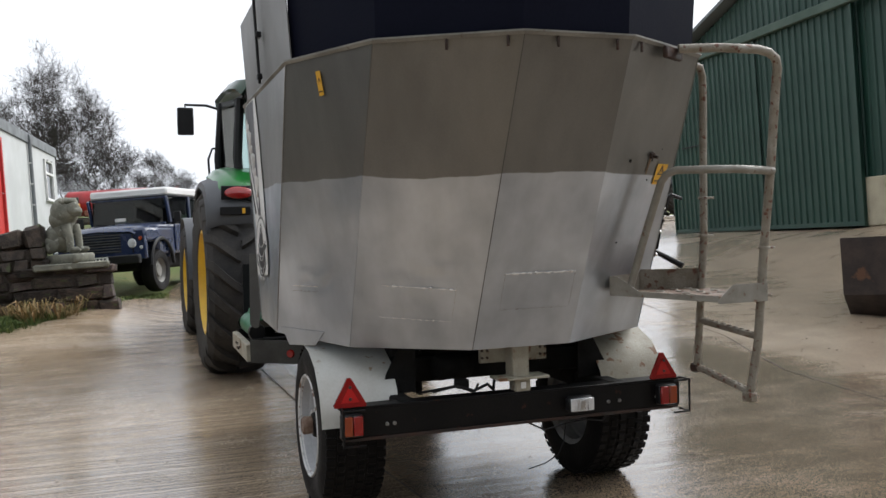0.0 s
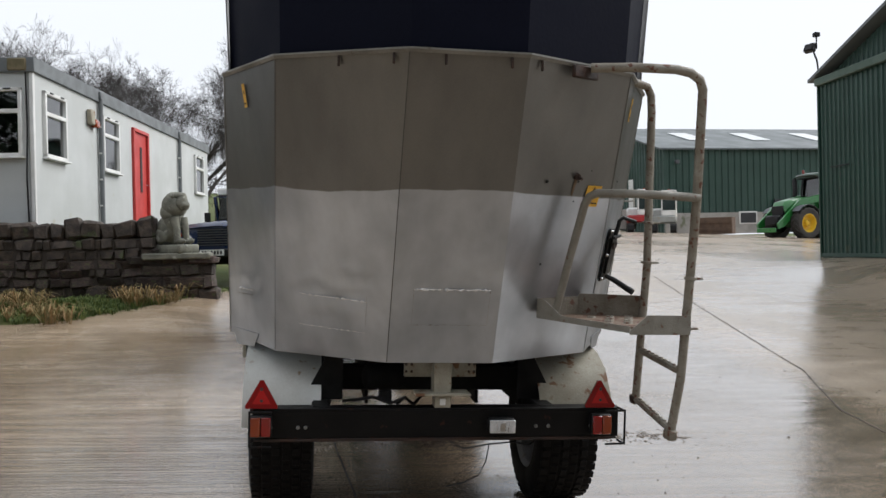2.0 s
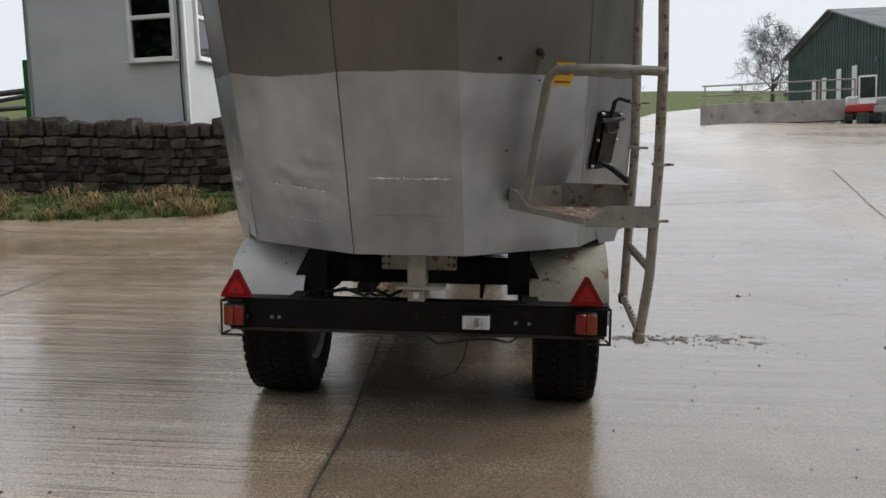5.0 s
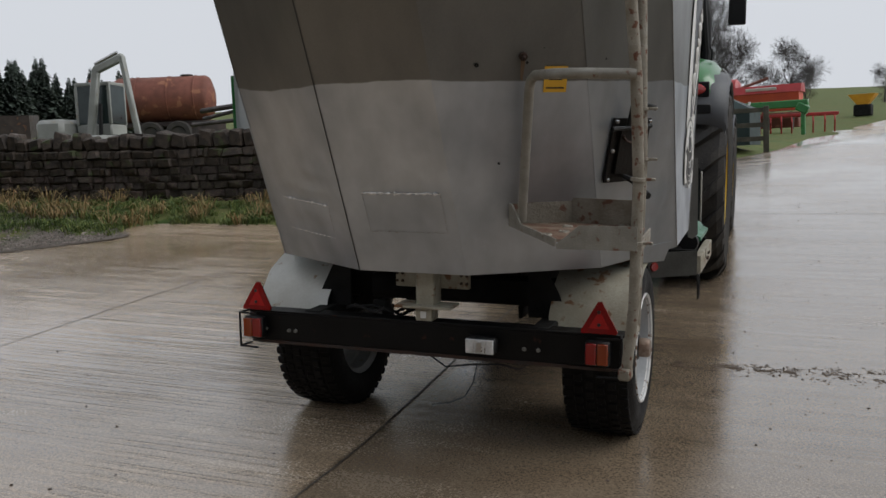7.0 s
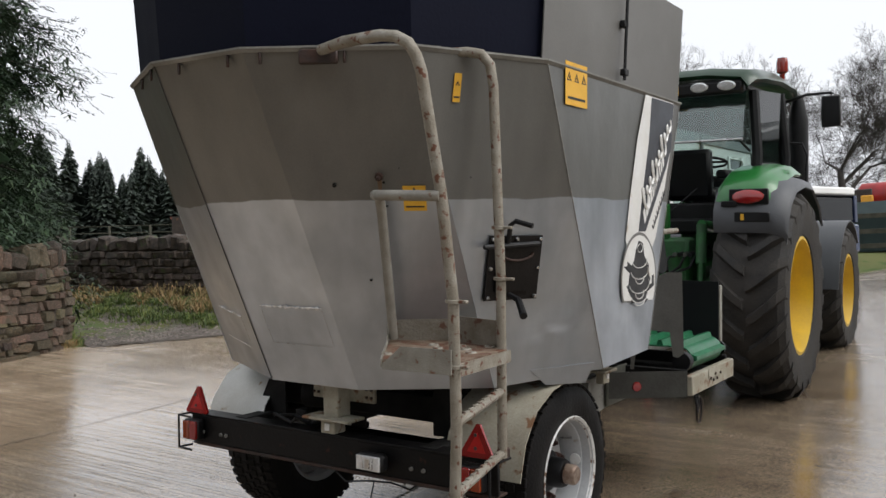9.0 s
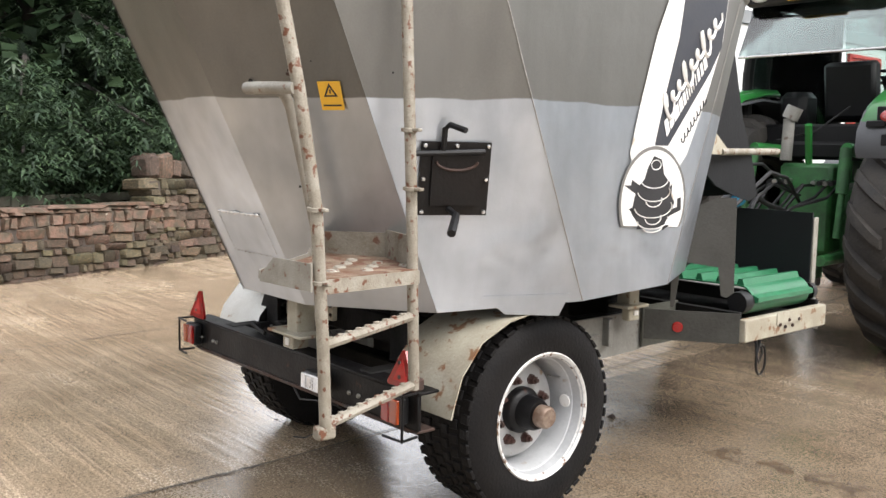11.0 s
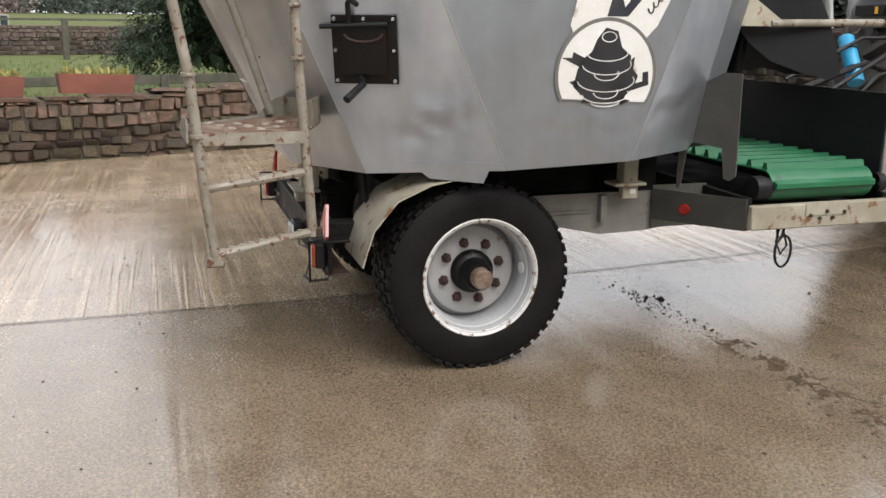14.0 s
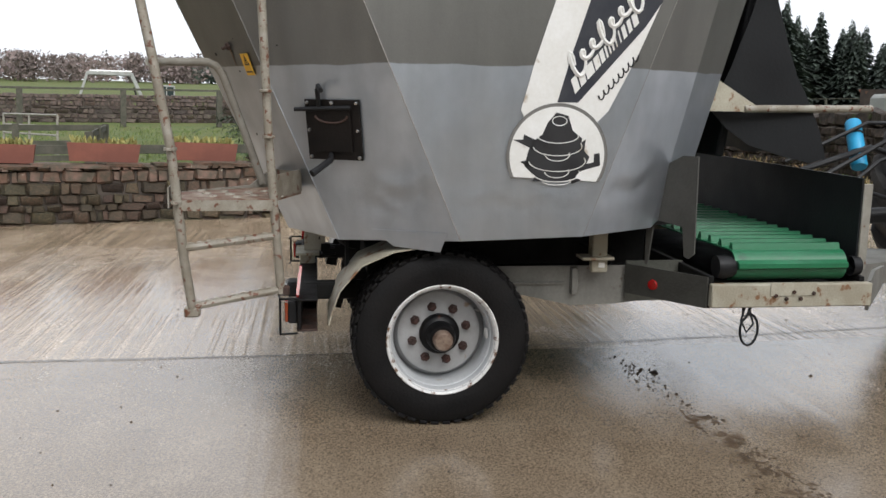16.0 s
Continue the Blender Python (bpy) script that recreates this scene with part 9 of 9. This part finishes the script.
# meadow beyond the garden wall
meadow = Mesh()
for k in range(5200):
    u_, d_ = rng.uniform(-1, 1), 1 + 26 * rng.random() ** 1.6
    x, y = -6.5 - d_ * 0.9 + u_ * 4, -1 + u_ * (6 + d_ * 0.5) - d_ * 0.35
    if x < west(y) - 0.6:
        tuft(x, y, rng.uniform(0.05, 0.13) * (1 + d_ * 0.03), 5, meadow, 0.8)
solo("meadow_grass", meadow, blade_m, "rough green meadow grass", "grass", kind="stuff", smooth=0, fix=False)

# mud crumbs and specks dropped on the concrete
mud = surf("wet_mud", (0.085, 0.052, 0.030), (0.040, 0.026, 0.017), 6, (0.5, 0.8), 0, 0.4, 40)
crumbs = Mesh()


def crumb(x, y, r):
    z = yard(x, y)
    n = 5
    a0 = rng.uniform(0, 6)
    vs = [(x + math.cos(a0 + 1.257 * i) * r * rng.uniform(0.7, 1.3), y + math.sin(a0 + 1.257 * i) * r * rng.uniform(0.7, 1.3), z) for i in range(n)] + [(x + rng.uniform(-r, r) * 0.3, y + rng.uniform(-r, r) * 0.3, z + r * rng.uniform(0.5, 1.1))]
    crumbs.add(vs, [(i, (i + 1) % n, n) for i in range(n)])


for k in range(300):
    t = rng.random() ** 1.15
    p = WAGON @ Vector((0.0 + 2.4 * t + rng.gauss(0, 0.05), 2.10 + 0.08 * t + rng.gauss(0, 0.04 + 0.05 * t), 0))
    crumb(p.x, p.y, abs(rng.gauss(0, 0.0038)) + 0.002)
for k in range(60):
    p = WAGON @ Vector((0.20 + rng.gauss(0, 0.22), 2.11 + rng.gauss(0, 0.06), 0))
    crumb(p.x, p.y, abs(rng.gauss(0, 0.006)) + 0.003 + (0.028 if k == 0 else 0))
for k in range(2600):
    x, y = rng.uniform(-8, 7), rng.uniform(-1, 16)
    if x > west(y):
        crumb(x, y, 0.003 + abs(rng.gauss(0, 0.0042)))
solo("mud_crumbs", crumbs, mud, "crumbs of dark mud dropped on the concrete", "mud", kind="stuff", smooth=0, fix=False)

# loose stones on the gravel track
pebbles = Mesh()
pebble_m = per_island(surf("grey_pebbles", (0.19, 0.165, 0.14), (0.11, 0.092, 0.078), 8, (0.6, 0.85), 0, 0.3, 60), 0.5, 1.5, 0.02)
for k in range(5200):
    x = -9.3 - 12 * rng.random() ** 1.4
    t = rng.random()
    y = 6.4 + 2.6 * t + 0.5 * (-9.4 - x) * (0.2 + 0.25 * t)
    r = 0.006 + abs(rng.gauss(0, 0.013))
    z = yard(x, y) + 0.022
    a0 = rng.uniform(0, 6)
    ring = [(x + math.cos(a0 + 1.257 * i) * r * rng.uniform(0.7, 1.3), y + math.sin(a0 + 1.257 * i) * r * rng.uniform(0.7, 1.3), z) for i in range(5)]
    pebbles.add(ring + [(x, y, z + r * rng.uniform(0.5, 0.9))], [(i, (i + 1) % 5, 5) for i in range(5)])
solo("gravel_stones", pebbles, pebble_m, "loose grey stones on the gravel track", "gravel", kind="stuff", smooth=0, fix=False)
# brown mud smeared in flat crumbs by a wheel
smear = Mesh()
for k in range(1500):
    t = rng.random()
    p = WAGON @ Vector((1.0 + 1.4 * t + rng.gauss(0, 0.05), 2.14 + 0.06 * t + rng.gauss(0, 0.045 + 0.06 * t), 0))
    if noise.noise((p.x * 9, p.y * 9, 3)) < 0.02:
        continue
    r = 0.002 + abs(rng.gauss(0, 0.007))
    z = yard(p.x, p.y) + 0.001
    a0 = rng.uniform(0, 6)
    ring = [(p.x + math.cos(a0 + 1.047 * i) * r * rng.uniform(0.5, 1.4), p.y + math.sin(a0 + 1.047 * i) * r * rng.uniform(0.5, 1.4), z) for i in range(6)]
    smear.add(ring + [(p.x, p.y, z + r * 0.15)], [(i, (i + 1) % 6, 6) for i in range(6)])
solo("mud_smear", smear, surf("brown_mud", (0.11, 0.068, 0.036), (0.07, 0.045, 0.025), 9, (0.4, 0.7), 0, 0.4, 50), "smear of brown mud trailed across the concrete", "mud", kind="stuff", smooth=0, fix=False)
